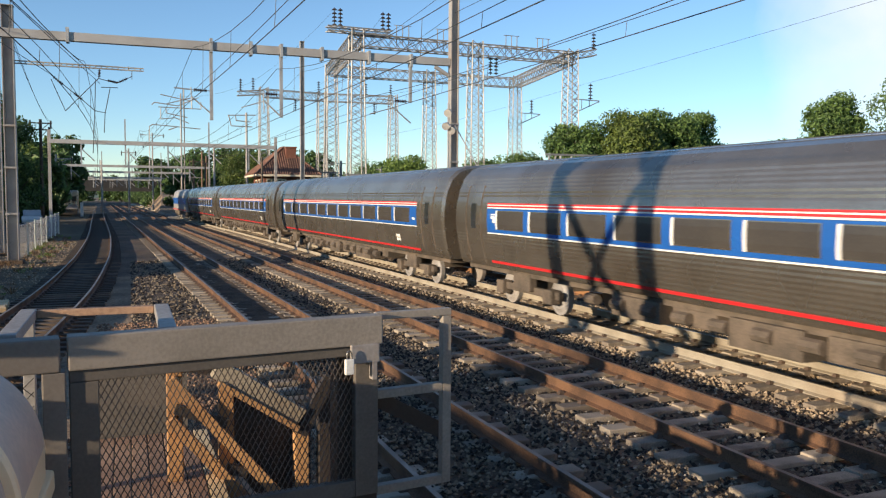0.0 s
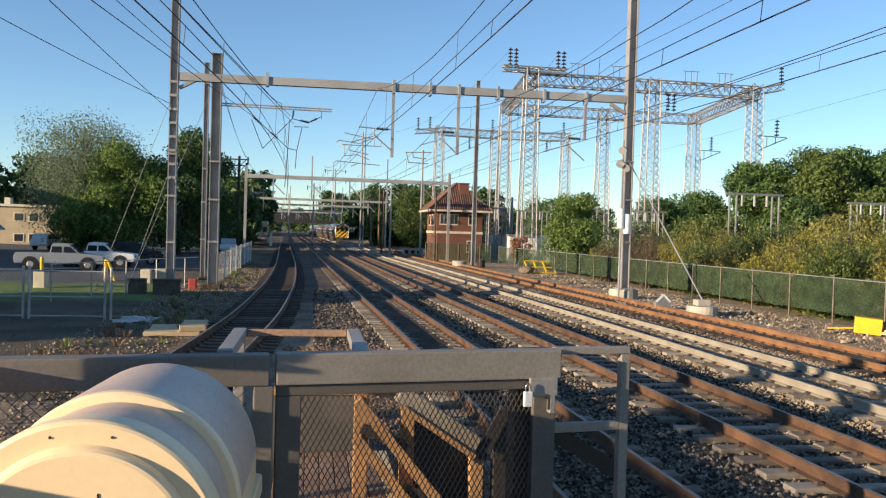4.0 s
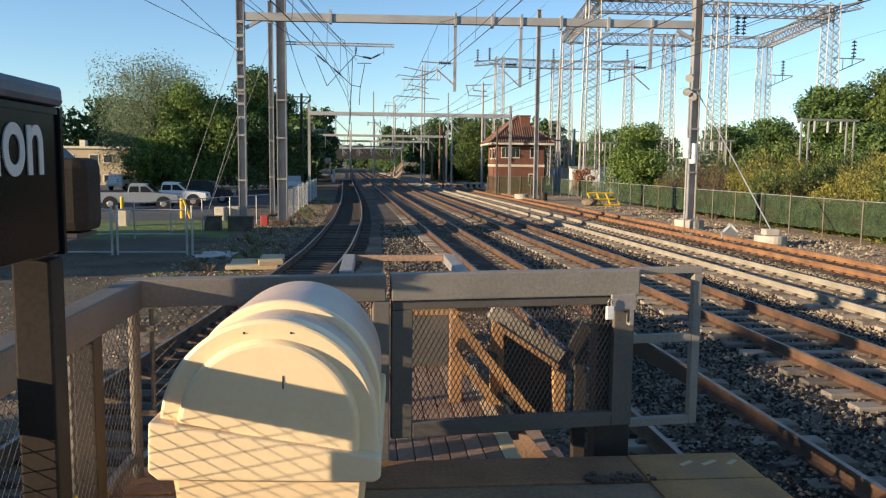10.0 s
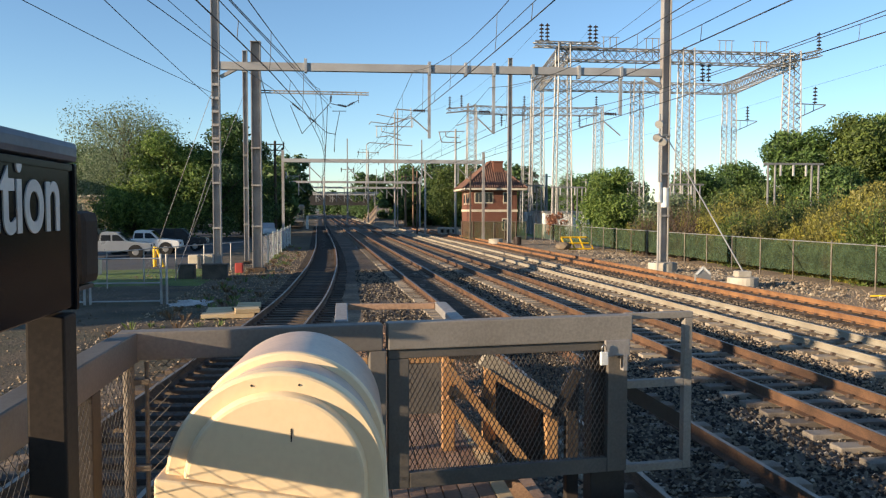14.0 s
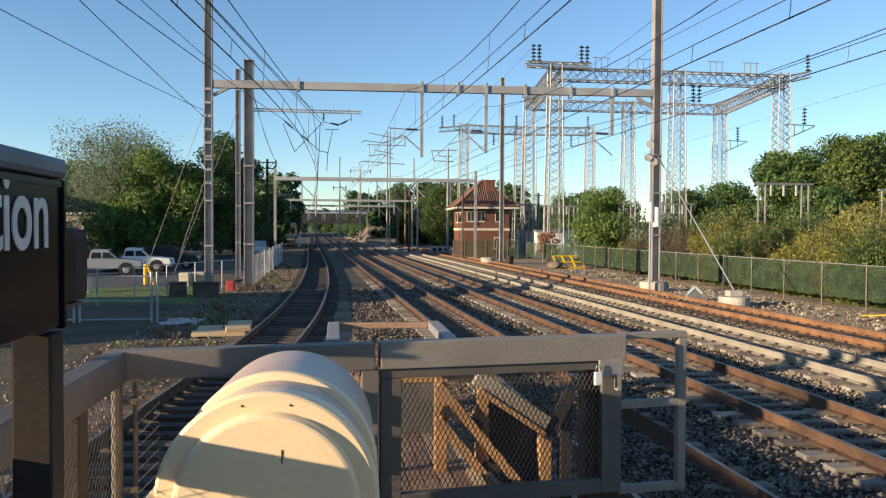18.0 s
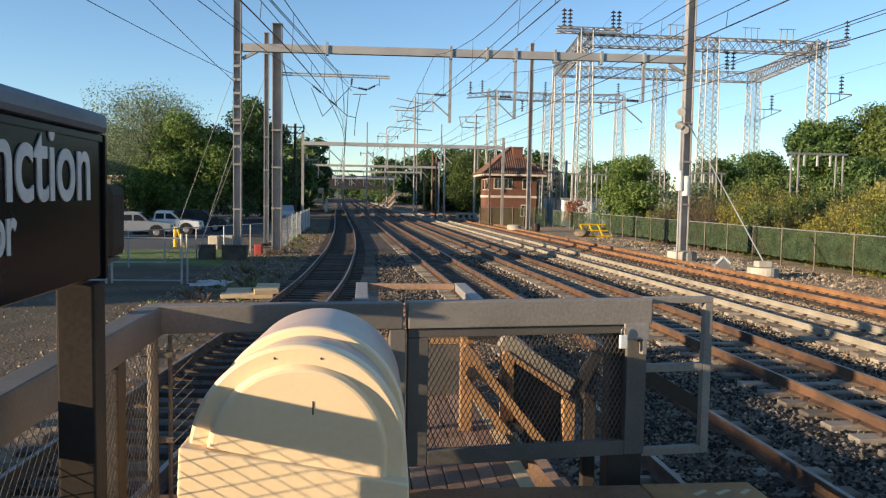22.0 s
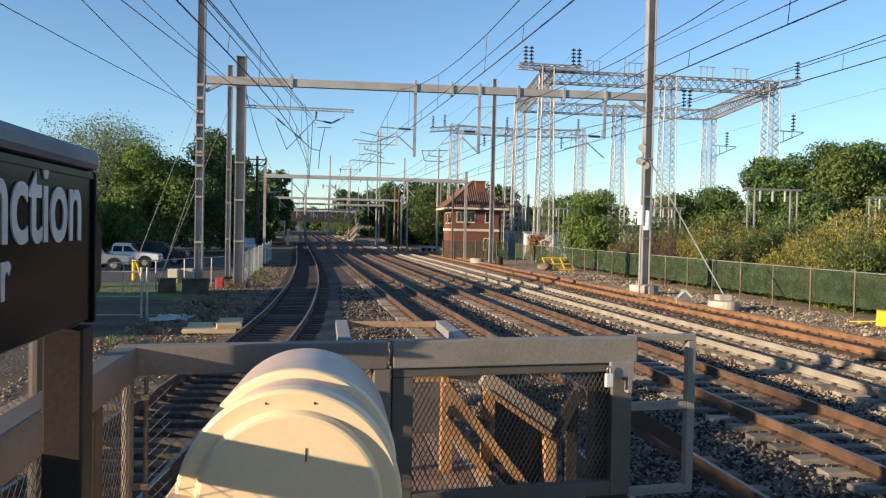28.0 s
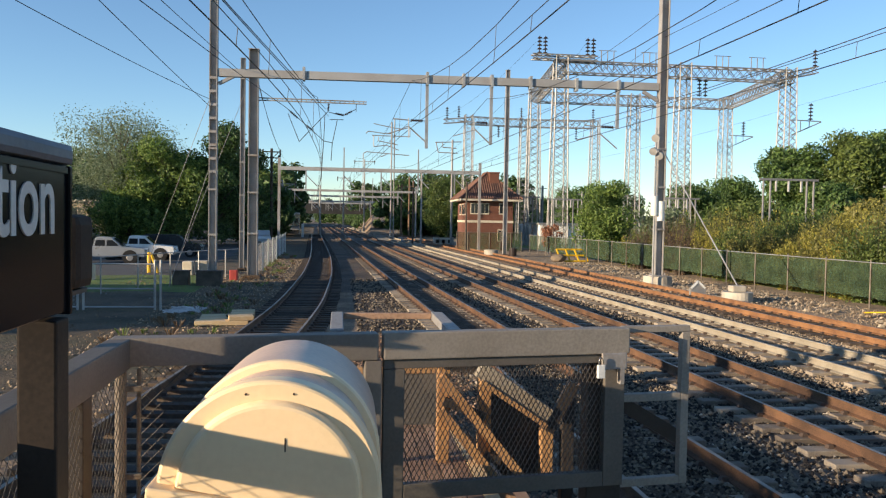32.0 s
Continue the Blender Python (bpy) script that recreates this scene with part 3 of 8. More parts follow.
# ---- masts and gantry of the line ----
def h_mast(name, x, y, z0, z1, w, label, turn=0.0, base=True, group="catenary masts", battens=0):
    t = thing(name, label, "mast", pose(x, y, 0, 0, 0, turn), group)
    a, c, k = w / 2, w / 2 - 0.04, 0.02
    prof = [(-a, -a), (-c, -a), (-c, -k), (c, -k), (c, -a), (a, -a), (a, a), (c, a), (c, k), (-c, k), (-c, a), (-a, a)]
    bm = bmesh.new()
    lo = [bm.verts.new((px, py, z0)) for px, py in prof]
    hi = [bm.verts.new((px, py, z1)) for px, py in prof]
    bm.faces.new(lo[::-1])
    bm.faces.new(hi)
    for i in range(12):
        bm.faces.new((lo[i], lo[(i + 1) % 12], hi[(i + 1) % 12], hi[i]))
    part("column", bm, M["polesteel"], t)
    if base:
        bm = bmesh.new()
        bar(bm, (0, 0, -0.4), (0, 0, 0.28), 0.72, 20)
        bmesh.ops.bevel(bm, geom=[e for e in bm.edges if abs(e.verts[0].co.z - e.verts[1].co.z) < 0.01 and e.verts[0].co.z > 0], offset=0.04, segments=2, affect="EDGES")
        part("footing", bm, M["concrete"], t, "round concrete footing")
        bm = bmesh.new()
        box(bm, -w * 0.8, -w * 0.8, 0.284, w * 0.8, w * 0.8, 0.33)
        for a in (-1, 1):
            for b in (-1, 1):
                bar(bm, (a * w * 0.65, b * w * 0.65, 0.33), (a * w * 0.65, b * w * 0.65, 0.45), 0.025)
        part("base_plate", bm, M["polesteel"], t)
    else:
        bm = bmesh.new()
        box(bm, -w * 0.9, -w * 0.9, z0 - 0.1, w * 0.9, w * 0.9, z0 + 0.22, None, 0.03)
        part("footing", bm, M["ballast"], t, "low grimy footing")
    bm = bmesh.new()
    box(bm, -w * 0.56, -w * 0.56, z1 + 0.002, w * 0.56, w * 0.56, z1 + 0.03)
    part("cap_plate", bm, M["polesteel"], t)
    for i, z in enumerate((z0 + 2.3, z0 + 4.4, z0 + 6.3, z1 - 1.2)):
        bm = bmesh.new()
        box(bm, -w * 0.55, -w * 0.55, z, w * 0.55, w * 0.55, z + 0.09)
        part("band_clamp", bm, M["polesteel"], t, "steel band")
    for i in range(battens):
        bm = bmesh.new()
        z = z0 + 5.2 + i * 0.62
        box(bm, -w * 0.47, -w * 0.53, z, w * 0.47, -w * 0.505, z + 0.12)
        part("batten", bm, M["polesteel"], t)
    return t


h_mast("catenary_mast", 16.36, 38.45, 0.28, 17.0, 0.42, "tall weathered steel mast on a round concrete footing")
h_mast("catenary_mast", -5.42, 38.45, -0.3, 17.0, 0.36, "tall weathered steel mast beside the siding", base=False, battens=8)
h_mast("catenary_mast", -3.97, 42.0, -0.3, 11.4, 0.48, "shorter sunlit steel mast carrying a side arm", base=False)
h_mast("catenary_mast", 15.25, 70.5, -0.3, 16.4, 0.35, "tall thin mast past the outer track", base=False)
h_mast("catenary_mast", -5.17, 47.5, -0.3, 12.0, 0.27, "slender grey mast behind the gantry", base=False)


def build_gantry():
    t = thing("gantry", "grey steel box beam spanning all tracks between two masts", "gantry")
    y = 38.45
    bm = bmesh.new()
    sbar(bm, (-5.2, y, 9.56), (16.12, y, 9.72), 0.30, 0.36)
    part("beam", bm, M["beamsteel"], t)
    for x in (-1.3, 4.54, 6.3, 7.68, 9.6, 11.9, 14.05):
        bm = bmesh.new()
        box(bm, x - 0.06, y - 0.22, 9.34, x + 0.06, y + 0.22, 9.96)
        part("clamp", bm, M["galv"], t)
    for x, z in ((4.54, 6.34), (7.68, 6.6), (14.05, 7.6)):
        bm = bmesh.new()
        box(bm, x - 0.07, y - 0.07, z, x + 0.07, y + 0.07, 9.4)
        part("drop_post", bm, M["galv"], t)
    for x in (-5.2, 16.1):
        bm = bmesh.new()
        s = 1 if x < 0 else -1
        sbar(bm, (x, y, 9.05), (x + s * 0.75, y, 9.46), 0.2, 0.14)
        part("bracket", bm, M["beamsteel"], t)
    # side arm on the shorter mast
    a = thing("side_arm", "thin steel arm reaching over the siding", "catenary arm")
    bm = bmesh.new()
    sbar(bm, (-3.75, 42, 8.99), (1.76, 42, 8.98), 0.10, 0.05)
    sbar(bm, (-3.75, 42, 8.87), (1.76, 42, 8.86), 0.10, 0.05)
    for i in range(22):
        x = -3.6 + i * 0.245
        sbar(bm, (x, 42, 8.86), (x + 0.12, 42, 8.98), 0.05, 0.03)
    part("arm", bm, M["polesteel"], a)


build_gantry()


# ---- railing, gate and fence at the platform's end ----
GU = Vector((2.868, 0.337, 0)).normalized()
GA = math.degrees(math.atan2(GU.y, GU.x))
CORNER = Vector((-0.668, 4.703, 0))
TOP = 2.265


def on_end(u, v=0.0, z=0.0):
    """A place on the end railing: u along it from the corner, v outward."""
    p = CORNER + GU * u + Vector((-GU.y, GU.x, 0)) * v
    return Vector((p.x, p.y, z))


def chain_link(bm, p, u, width, z0, z1, pitch=0.055, r=0.0022, wave=True):
    """Two crossing families of thin wires filling a panel."""
    h = z1 - z0
    n = int((width + h) / pitch)
    up = Vector((0, 0, 1))
    side_dir = u.cross(up)
    for fam in (0, 1):
        for i in range(n):
            s = i * pitch
            a0, a1 = max(0.0, s - h), min(width, s)
            if a1 - a0 < 0.02:
                continue
            if fam == 0:
                a, b = p + u * a0 + up * (z0 + s - a0), p + u * a1 + up * (z0 + s - a1)
            else:
                a, b = p + u * a0 + up * (z1 - (s - a0)), p + u * a1 + up * (z1 - (s - a1))
            o = side_dir * (r if fam else -r)
            bar(bm, a + o, b + o, r, 4)


def mesh_sheet(name, p, u, width, z0, z1, parent, pitch, r, m):
    bm = bmesh.new()
    chain_link(bm, p, u, width, z0, z1, pitch, r)
    return part(name, bm, m, parent)


def build_railing():
    t = thing("platform_railing", "grey painted steel railing with chain-link infill round the platform end", "railing")
    # end rail from the corner to the gate post
    m = Matrix.Translation(CORNER) @ Matrix.Rotation(radians(GA), 4, "Z")
    bm = bmesh.new()
    box(bm, -0.05, -0.055, TOP - 0.15, 1.345, 0.055, TOP, m, 0.008)
    part("top_rail", bm, M["greypaint"], t)
    bm = bmesh.new()
    box(bm, CORNER.x - 0.06, -6.0, TOP - 0.16, CORNER.x + 0.05, CORNER.y + 0.0, TOP - 0.004, None, 0.008)
    part("top_rail", bm, M["gatepaint"], t)
    bm = bmesh.new()
    box(bm, 1.27, -0.05, PZ, 1.365, 0.05, TOP - 0.152, m, 0.006)
    part("post", bm, M["greypaint"], t)
    for u, v in ((0.0, -0.06), (0.085, -0.03)):
        bm = bmesh.new()
        bar(bm, on_end(u, v, PZ), on_end(u, v, TOP - 0.162), 0.030 if u < 0.05 else 0.012, 12)
        part("post", bm, M["dullpost"], t, "dull tan pipe post")
    for y in (3.98, 2.2, 0.4, -1.4, -3.2, -5.0):
        bm = bmesh.new()
        bar(bm, (CORNER.x - 0.07, y, PZ), (CORNER.x - 0.07, y, TOP - 0.162), 0.026, 12)
        part("post", bm, M["dullpost"], t, "dull tan pipe post")
        bm = bmesh.new()
        box(bm, CORNER.x - 0.045, y - 0.06, PZ, CORNER.x + 0.045, y + 0.06, TOP - 0.162, None, 0.006)
        part("stanchion", bm, M["darkpaint"], t, "dark brown square stanchion")
    bm = bmesh.new()
    sbar(bm, (CORNER.x - 0.01, 4.62, PZ + 0.12), (CORNER.x - 0.01, -6, PZ + 0.12), 0.04)
    part("bottom_rail", bm, M["greypaint"], t)
    for z in (1.99, 1.53):
        bm = bmesh.new()
        box(bm, 0.02, -0.075, z, 0.105, -0.045, z + 0.03, m, 0.004)
        part("band_clamp", bm, M["dullpost"], t)
    mesh_sheet("chain_link", Vector((CORNER.x + 0.03, -3.0, 0)), Vector((0, 1, 0)), 7.66, PZ + 0.05, TOP - 0.17, t, 0.062, 0.0017, M["darklink"])
    mesh_sheet("chain_link", on_end(0.08, 0.02), GU, 1.16, PZ + 0.05, TOP - 0.16, t, 0.062, 0.0017, M["darklink"])
    return t


build_railing()


def build_gate():
    t = thing("gate", "grey steel gate filled with expanded metal mesh, padlocked shut", "gate")
    m = Matrix.Translation(CORNER) @ Matrix.Rotation(radians(GA), 4, "Z")
    a, b = 1.375, 2.885
    # a lighter grey puts the sun on this channel into its colour
    bm = bmesh.new()
    box(bm, a, -0.05, TOP - 0.15, b, 0.045, TOP + 0.004, m, 0.008)
    part("top_channel", bm, M["framepaint"], t)
    # bars and stiles below use the grey darkened for shade
    bm = bmesh.new()
    box(bm, a + 0.004, -0.03, TOP - 0.205, b - 0.02, 0.025, TOP - 0.153, m, 0.005)
    part("top_bar", bm, M["gatepaint"], t)
    bm = bmesh.new()
    box(bm, a + 0.004, -0.03, 1.305, a + 0.125, 0.025, TOP - 0.207, m, 0.005)
    part("hinge_stile", bm, M["gatepaint"], t)
    bm = bmesh.new()
    box(bm, b - 0.15, -0.03, 1.305, b - 0.02, 0.025, TOP - 0.207, m, 0.005)
    part("latch_stile", bm, M["gatepaint"], t)
    bm = bmesh.new()
    box(bm, a + 0.127, -0.03, 1.305, b - 0.152, 0.025, 1.395, m, 0.005)
    part("bottom_bar", bm, M["gatepaint"], t)
    bm = bmesh.new()
    p0 = on_end(a + 0.12, 0.0)
    w, z0, z1 = b - a - 0.24, 1.39, TOP - 0.2
    up = Vector((0, 0, 1))
    # diamond strands, taller than wide
    px, pz = 0.030, 0.056
    k = px / pz
    h = z1 - z0
    n = int((w + h * k) / px) + 1
    for fam in (0, 1):
        for i in range(n):
            s = i * px
            u0, u1 = max(0.0, s - h * k), min(w, s)
            if u1 - u0 < 0.01:
                continue
            za, zb = (s - u0) / k, (s - u1) / k
            if fam:
                za, zb = h - za, h - zb
            sbar(bm, p0 + GU * u0 + up * (z0 + za), p0 + GU * u1 + up * (z0 + zb), 0.006, 0.004)
    part("expanded_mesh", bm, M["mesh"], t, "diamond expanded metal mesh")
    bm = bmesh.new()
    box(bm, b - 0.19, -0.075, TOP - 0.24, b - 0.03, -0.052, TOP - 0.14, m, 0.006)
    box(bm, b - 0.075, -0.078, TOP - 0.33, b - 0.045, -0.034, TOP - 0.23, m, 0.004)
    part("latch_plate", bm, M["polesteel"], t, "worn dark latch plate")
    lock = thing("padlock", "small shiny padlock hanging on the gate latch", "padlock")
    bm = bmesh.new()
    box(bm, b - 0.232, -0.105, TOP - 0.285, b - 0.185, -0.080, TOP - 0.205, m, 0.005)
    part("lock_body", bm, M["trainwhite"], lock, "bright pale lock body")
    bm = bmesh.new()
    c = m @ Vector((b - 0.208, -0.092, TOP - 0.205))
    prev = None
    for i in range(9):
        ang = math.pi * i / 8
        q = c + GU * (0.014 * math.cos(ang)) + up * (0.03 * math.sin(ang) + (0.012 if 0 < i < 8 else 0))
        if prev is not None:
            bar(bm, prev, q, 0.004, 6)
        prev = q
    part("shackle", bm, M["chrome"], lock)
    # fixed frame between gate and platform edge
    f = thing("edge_guard_frame", "open square frame of light grey tube beside the gate", "railing")
    e = 3.36
    for u0, u1, za, zb, nm in ((b + 0.012, e, TOP - 0.04, TOP, "top_tube"), (b + 0.012, e - 0.056, 1.79, 1.84, "middle_tube"), (b + 0.012, e - 0.056, 1.255, 1.305, "bottom_tube")):
        bm = bmesh.new()
        box(bm, u0, 0.06, za, u1, 0.11, zb, m, 0.005)
        part(nm, bm, M["framepaint"], f)
    bm = bmesh.new()
    box(bm, e - 0.055, 0.06, 1.255, e, 0.11, TOP - 0.042, m, 0.005)
    part("upright", bm, M["framepaint"], f)
    bm = bmesh.new()
    box(bm, b - 0.22, 0.05, -0.3, b + 0.01, 0.17, TOP - 0.01, m, 0.008)
    part("gate_post", bm, M["darkpaint"], f, "dark gate post")
    bm = bmesh.new()
    sbar(bm, (2.20, 5.28, 1.78), (2.68, 5.34, 1.50), 0.05, 0.09)
    part("diagonal_brace", bm, M["darkpaint"], f)


build_gate()


def build_steps():
    """Landing and timber steps beyond the gate."""
    t = thing("landing", "weathered reddish timber landing boards beyond the gate", "landing")
    for i in range(8):
        bm = bmesh.new()
        x = 0.64 + i * 0.105
        box(bm, x, END_Y - 0.04, PZ - 0.06, x + 0.098, 7.02, PZ - 0.02, None, 0.004)
        part("board", bm, M["wood"] if i < 7 else M["newwood"], t)
    for x in (0.7, 1.38):
        for y in (5.0, 6.8):
            bm = bmesh.new()
            box(bm, x, y, -0.3, x + 0.1, y + 0.1, PZ - 0.06)
            part("support_post", bm, M["wood"], t)
    r = thing("landing_rail", "low galvanised rail frame round the landing", "railing")
    for x in (0.44, 1.13):
        bm = bmesh.new()
        box(bm, x - 0.04, 5.02, TOP - 0.06, x + 0.04, 5.90, TOP - 0.005, None, 0.006)
        part("side_rail", bm, M["polesteel"], r)
        if x < 0.6:
            bm = bmesh.new()
            box(bm, x - 0.03, 5.83, -0.3, x + 0.03, 5.89, TOP - 0.062, None, 0.004)
            part("leg", bm, M["polesteel"], r)
    bm = bmesh.new()
    box(bm, 0.482, 5.85, TOP - 0.05, 1.088, 5.90, TOP - 0.01, None, 0.005)
    part("cross_rail", bm, M["wood"], r, "rust-stained cross rail")
    k = thing("kick_panel", "grey sheet panel with a brown rail at the landing's end", "panel")
    bm = bmesh.new()
    box(bm, 0.60, 7.03, PZ - 0.3, 1.34, 7.05, 1.60, None)
    part("sheet", bm, M["gatepaint"], k)
    bm = bmesh.new()
    box(bm, 0.58, 7.02, 1.604, 1.36, 7.07, 1.66, None, 0.005)
    part("cap_rail", bm, M["brown_lit"], k, "cap rail in sunlit brown")
    # rails and posts carry their sunlit orange in the material colour
    s = thing("timber_steps", "brown timber steps with sloping handrails, coloured as sunlit", "steps")
    y = 5.92
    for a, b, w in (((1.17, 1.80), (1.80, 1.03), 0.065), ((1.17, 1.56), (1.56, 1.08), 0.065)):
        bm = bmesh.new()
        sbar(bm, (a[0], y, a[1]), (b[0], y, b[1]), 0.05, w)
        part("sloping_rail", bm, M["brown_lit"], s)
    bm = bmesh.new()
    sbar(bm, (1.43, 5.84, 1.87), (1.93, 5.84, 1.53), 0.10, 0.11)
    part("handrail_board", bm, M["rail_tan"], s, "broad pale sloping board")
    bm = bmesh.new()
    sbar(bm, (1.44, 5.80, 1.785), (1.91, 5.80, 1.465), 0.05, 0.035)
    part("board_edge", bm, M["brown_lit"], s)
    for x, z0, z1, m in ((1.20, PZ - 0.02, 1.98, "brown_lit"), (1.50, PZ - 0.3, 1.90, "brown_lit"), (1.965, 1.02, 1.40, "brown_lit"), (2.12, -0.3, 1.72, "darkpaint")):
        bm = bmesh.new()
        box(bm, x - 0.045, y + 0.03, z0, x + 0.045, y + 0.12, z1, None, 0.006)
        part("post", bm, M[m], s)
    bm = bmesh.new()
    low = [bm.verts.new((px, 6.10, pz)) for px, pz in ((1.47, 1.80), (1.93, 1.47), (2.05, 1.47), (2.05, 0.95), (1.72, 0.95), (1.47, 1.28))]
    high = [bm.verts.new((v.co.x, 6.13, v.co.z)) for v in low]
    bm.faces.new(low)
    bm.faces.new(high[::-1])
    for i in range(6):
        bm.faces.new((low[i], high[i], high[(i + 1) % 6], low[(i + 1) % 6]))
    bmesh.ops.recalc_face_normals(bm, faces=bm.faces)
    part("side_panel", bm, M["darkpaint"], s, "dark side panel below the handrail")
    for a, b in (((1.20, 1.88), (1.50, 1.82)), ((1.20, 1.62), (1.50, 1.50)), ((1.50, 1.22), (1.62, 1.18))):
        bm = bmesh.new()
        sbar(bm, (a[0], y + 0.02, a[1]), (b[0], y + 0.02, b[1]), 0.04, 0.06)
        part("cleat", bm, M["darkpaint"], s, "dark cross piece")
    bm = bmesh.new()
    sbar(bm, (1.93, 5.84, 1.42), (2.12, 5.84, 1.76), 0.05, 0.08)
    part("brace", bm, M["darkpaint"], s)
    for i in range(5):
        bm = bmesh.new()
        box(bm, 1.50 + i * 0.22, 6.06, PZ - 0.28 - i * 0.24, 1.76 + i * 0.22, 6.9, PZ - 0.24 - i * 0.24, None, 0.006)
        part("tread", bm, M["wood"], s)
    for yy in (6.02, 6.92):
        bm = bmesh.new()
        sbar(bm, (1.45, yy, PZ - 0.12), (2.62, yy, -0.28), 0.04, 0.22)
        part("stringer", bm, M["wood"], s)


build_steps()


def build_bin():
    """Cream storage bin with a barrel-shaped lid whose seam slopes down to the east."""
    t = thing("storage_bin", "cream plastic grit bin with a domed barrel lid on the platform", "storage bin", pose(0.204, 3.36, PZ, 0, 0, -2.0))
    L, R, ZC = 1.12, 0.412, 0.700
    n = 170

    def shell(stations, lo=-0.103, hi=0.034):
        """Half-barrel sections (y, radius), closed along the sloping seam."""
        bm = bmesh.new()
        rings = []
        for y, r in stations:
            k = r / R
            arc = [(r * math.cos(math.pi * i / n), r * math.sin(math.pi * i / n)) for i in range(n - 7)]
            pts = [(r, lo)] + arc + [(-r * 0.998, hi)]
            rings.append([bm.verts.new((x, y, ZC + z)) for x, z in pts])
        for p, q in zip(rings, rings[1:]):
            for j in range(len(p)):
                bm.faces.new((p[j], p[(j + 1) % len(p)], q[(j + 1) % len(p)], q[j]))
        bm.faces.new(rings[0][::-1])
        bm.faces.new(rings[-1])
        bmesh.ops.recalc_face_normals(bm, faces=bm.faces)
        return bm

    bm = shell([(0.0, R - 0.014), (0.005, R - 0.005), (0.016, R), (0.10, R - 0.002), (0.118, R - 0.026), (0.135, R - 0.031), (0.400, R - 0.033), (0.404, R - 0.008), (0.414, R), (0.44, R + 0.002), (L - 0.05, R - 0.012), (L - 0.02, R - 0.02), (L, R - 0.05)])
    # a darker, drabber cream covers the barrel between the raised ribs
    for f in bm.faces:
        c = f.calc_center_median()
        if (0.14 < c.y < 0.39 or 0.45 < c.y < L - 0.03) and len(f.verts) == 4 and c.z > ZC + 0.02:
            f.material_index = 1
    part("lid", bm, [M["cream"], M["drab"]], t, "barrel-shaped cream lid, drabber between its raised ribs")
    bm = shell([(-0.036, R - 0.095), (-0.033, R - 0.084), (-0.022, R - 0.076), (-0.002, R - 0.070)], -0.098, 0.028)
    part("end_panel", bm, M["cream"], t, "raised arched end panel")
    # thick lip under the seam
    bm = bmesh.new()
    prof = [(-R - 0.020, ZC + 0.042), (R + 0.010, ZC - 0.104), (R + 0.012, ZC - 0.183), (R - 0.015, ZC - 0.200), (-R + 0.010, ZC - 0.183), (-R - 0.028, ZC - 0.150)]
    lo = [bm.verts.new((x, -0.066, z)) for x, z in prof]
    hi = [bm.verts.new((x, L + 0.03, z)) for x, z in prof]
    bm.faces.new(lo)
    bm.faces.new(hi[::-1])
    for i in range(len(prof)):
        j = (i + 1) % len(prof)
        bm.faces.new((lo[j], lo[i], hi[i], hi[j]))
    bmesh.ops.recalc_face_normals(bm, faces=bm.faces)
    bmesh.ops.bevel(bm, geom=list(bm.edges), offset=0.014, segments=3, affect="EDGES", profile=0.6)
    part("lid_lip", bm, M["cream"], t, "thick rounded lip under the lid")
    bm = bmesh.new()
    box(bm, 0.056, -0.0385, ZC + 0.157, 0.061, -0.0355, ZC + 0.207)
    part("slot", bm, M["insul"], t, "thin dark slot")
    for x in (-0.09, 0.085):
        bm = bmesh.new()
        ball(bm, (x, -0.001, ZC + 0.362), 0.005, 1)
        part("rivet", bm, M["insul"], t)
    bm = bmesh.new()
    vs = []
    for z, w, y0, y1 in ((0.02, 0.315, 0.06, L - 0.10), (0.12, 0.33, 0.03, L - 0.06), (ZC - 0.168, 0.368, -0.02, L)):
        vs.append([bm.verts.new(p) for p in ((-w, y0, z), (w, y0, z), (w, y1, z), (-w, y1, z))])
    for p, q in zip(vs, vs[1:]):
        for j in range(4):
            bm.faces.new((p[j], p[(j + 1) % 4], q[(j + 1) % 4], q[j]))
    bm.faces.new(vs[0][::-1])
    bm.faces.new(vs[-1])
    bmesh.ops.bevel(bm, geom=list(bm.edges), offset=0.022, segments=3, affect="EDGES")
    part("tub", bm, M["cream"], t, smooth=False)
    for x in (-0.2, 0.2):
        bm = bmesh.new()
        box(bm, x - 0.06, 0.12, 0.0, x + 0.06, L - 0.14, 0.03)
        part("skid", bm, M["cream"], t)
    return t


build_bin()


def text_mesh(name, words, size, m, material, parent, depth=0.002, squeeze=1.0, align="RIGHT"):
    cu = bpy.data.curves.new(name, "FONT")
    cu.body, cu.size, cu.extrude, cu.align_x = words, size, depth, align
    cu.offset = 0.004
    tmp = bpy.data.objects.new(name + "_tmp", cu)
    scene.collection.objects.link(tmp)
    dg = bpy.context.evaluated_depsgraph_get()
    me = bpy.data.meshes.new_from_object(tmp.evaluated_get(dg))
    bpy.data.objects.remove(tmp)
    me.materials.clear()
    me.materials.append(material)
    ob = new(name, me)
    ob.parent = parent
    ob.matrix_basis = m @ Matrix.Diagonal((squeeze, 1, 1, 1))
    return ob


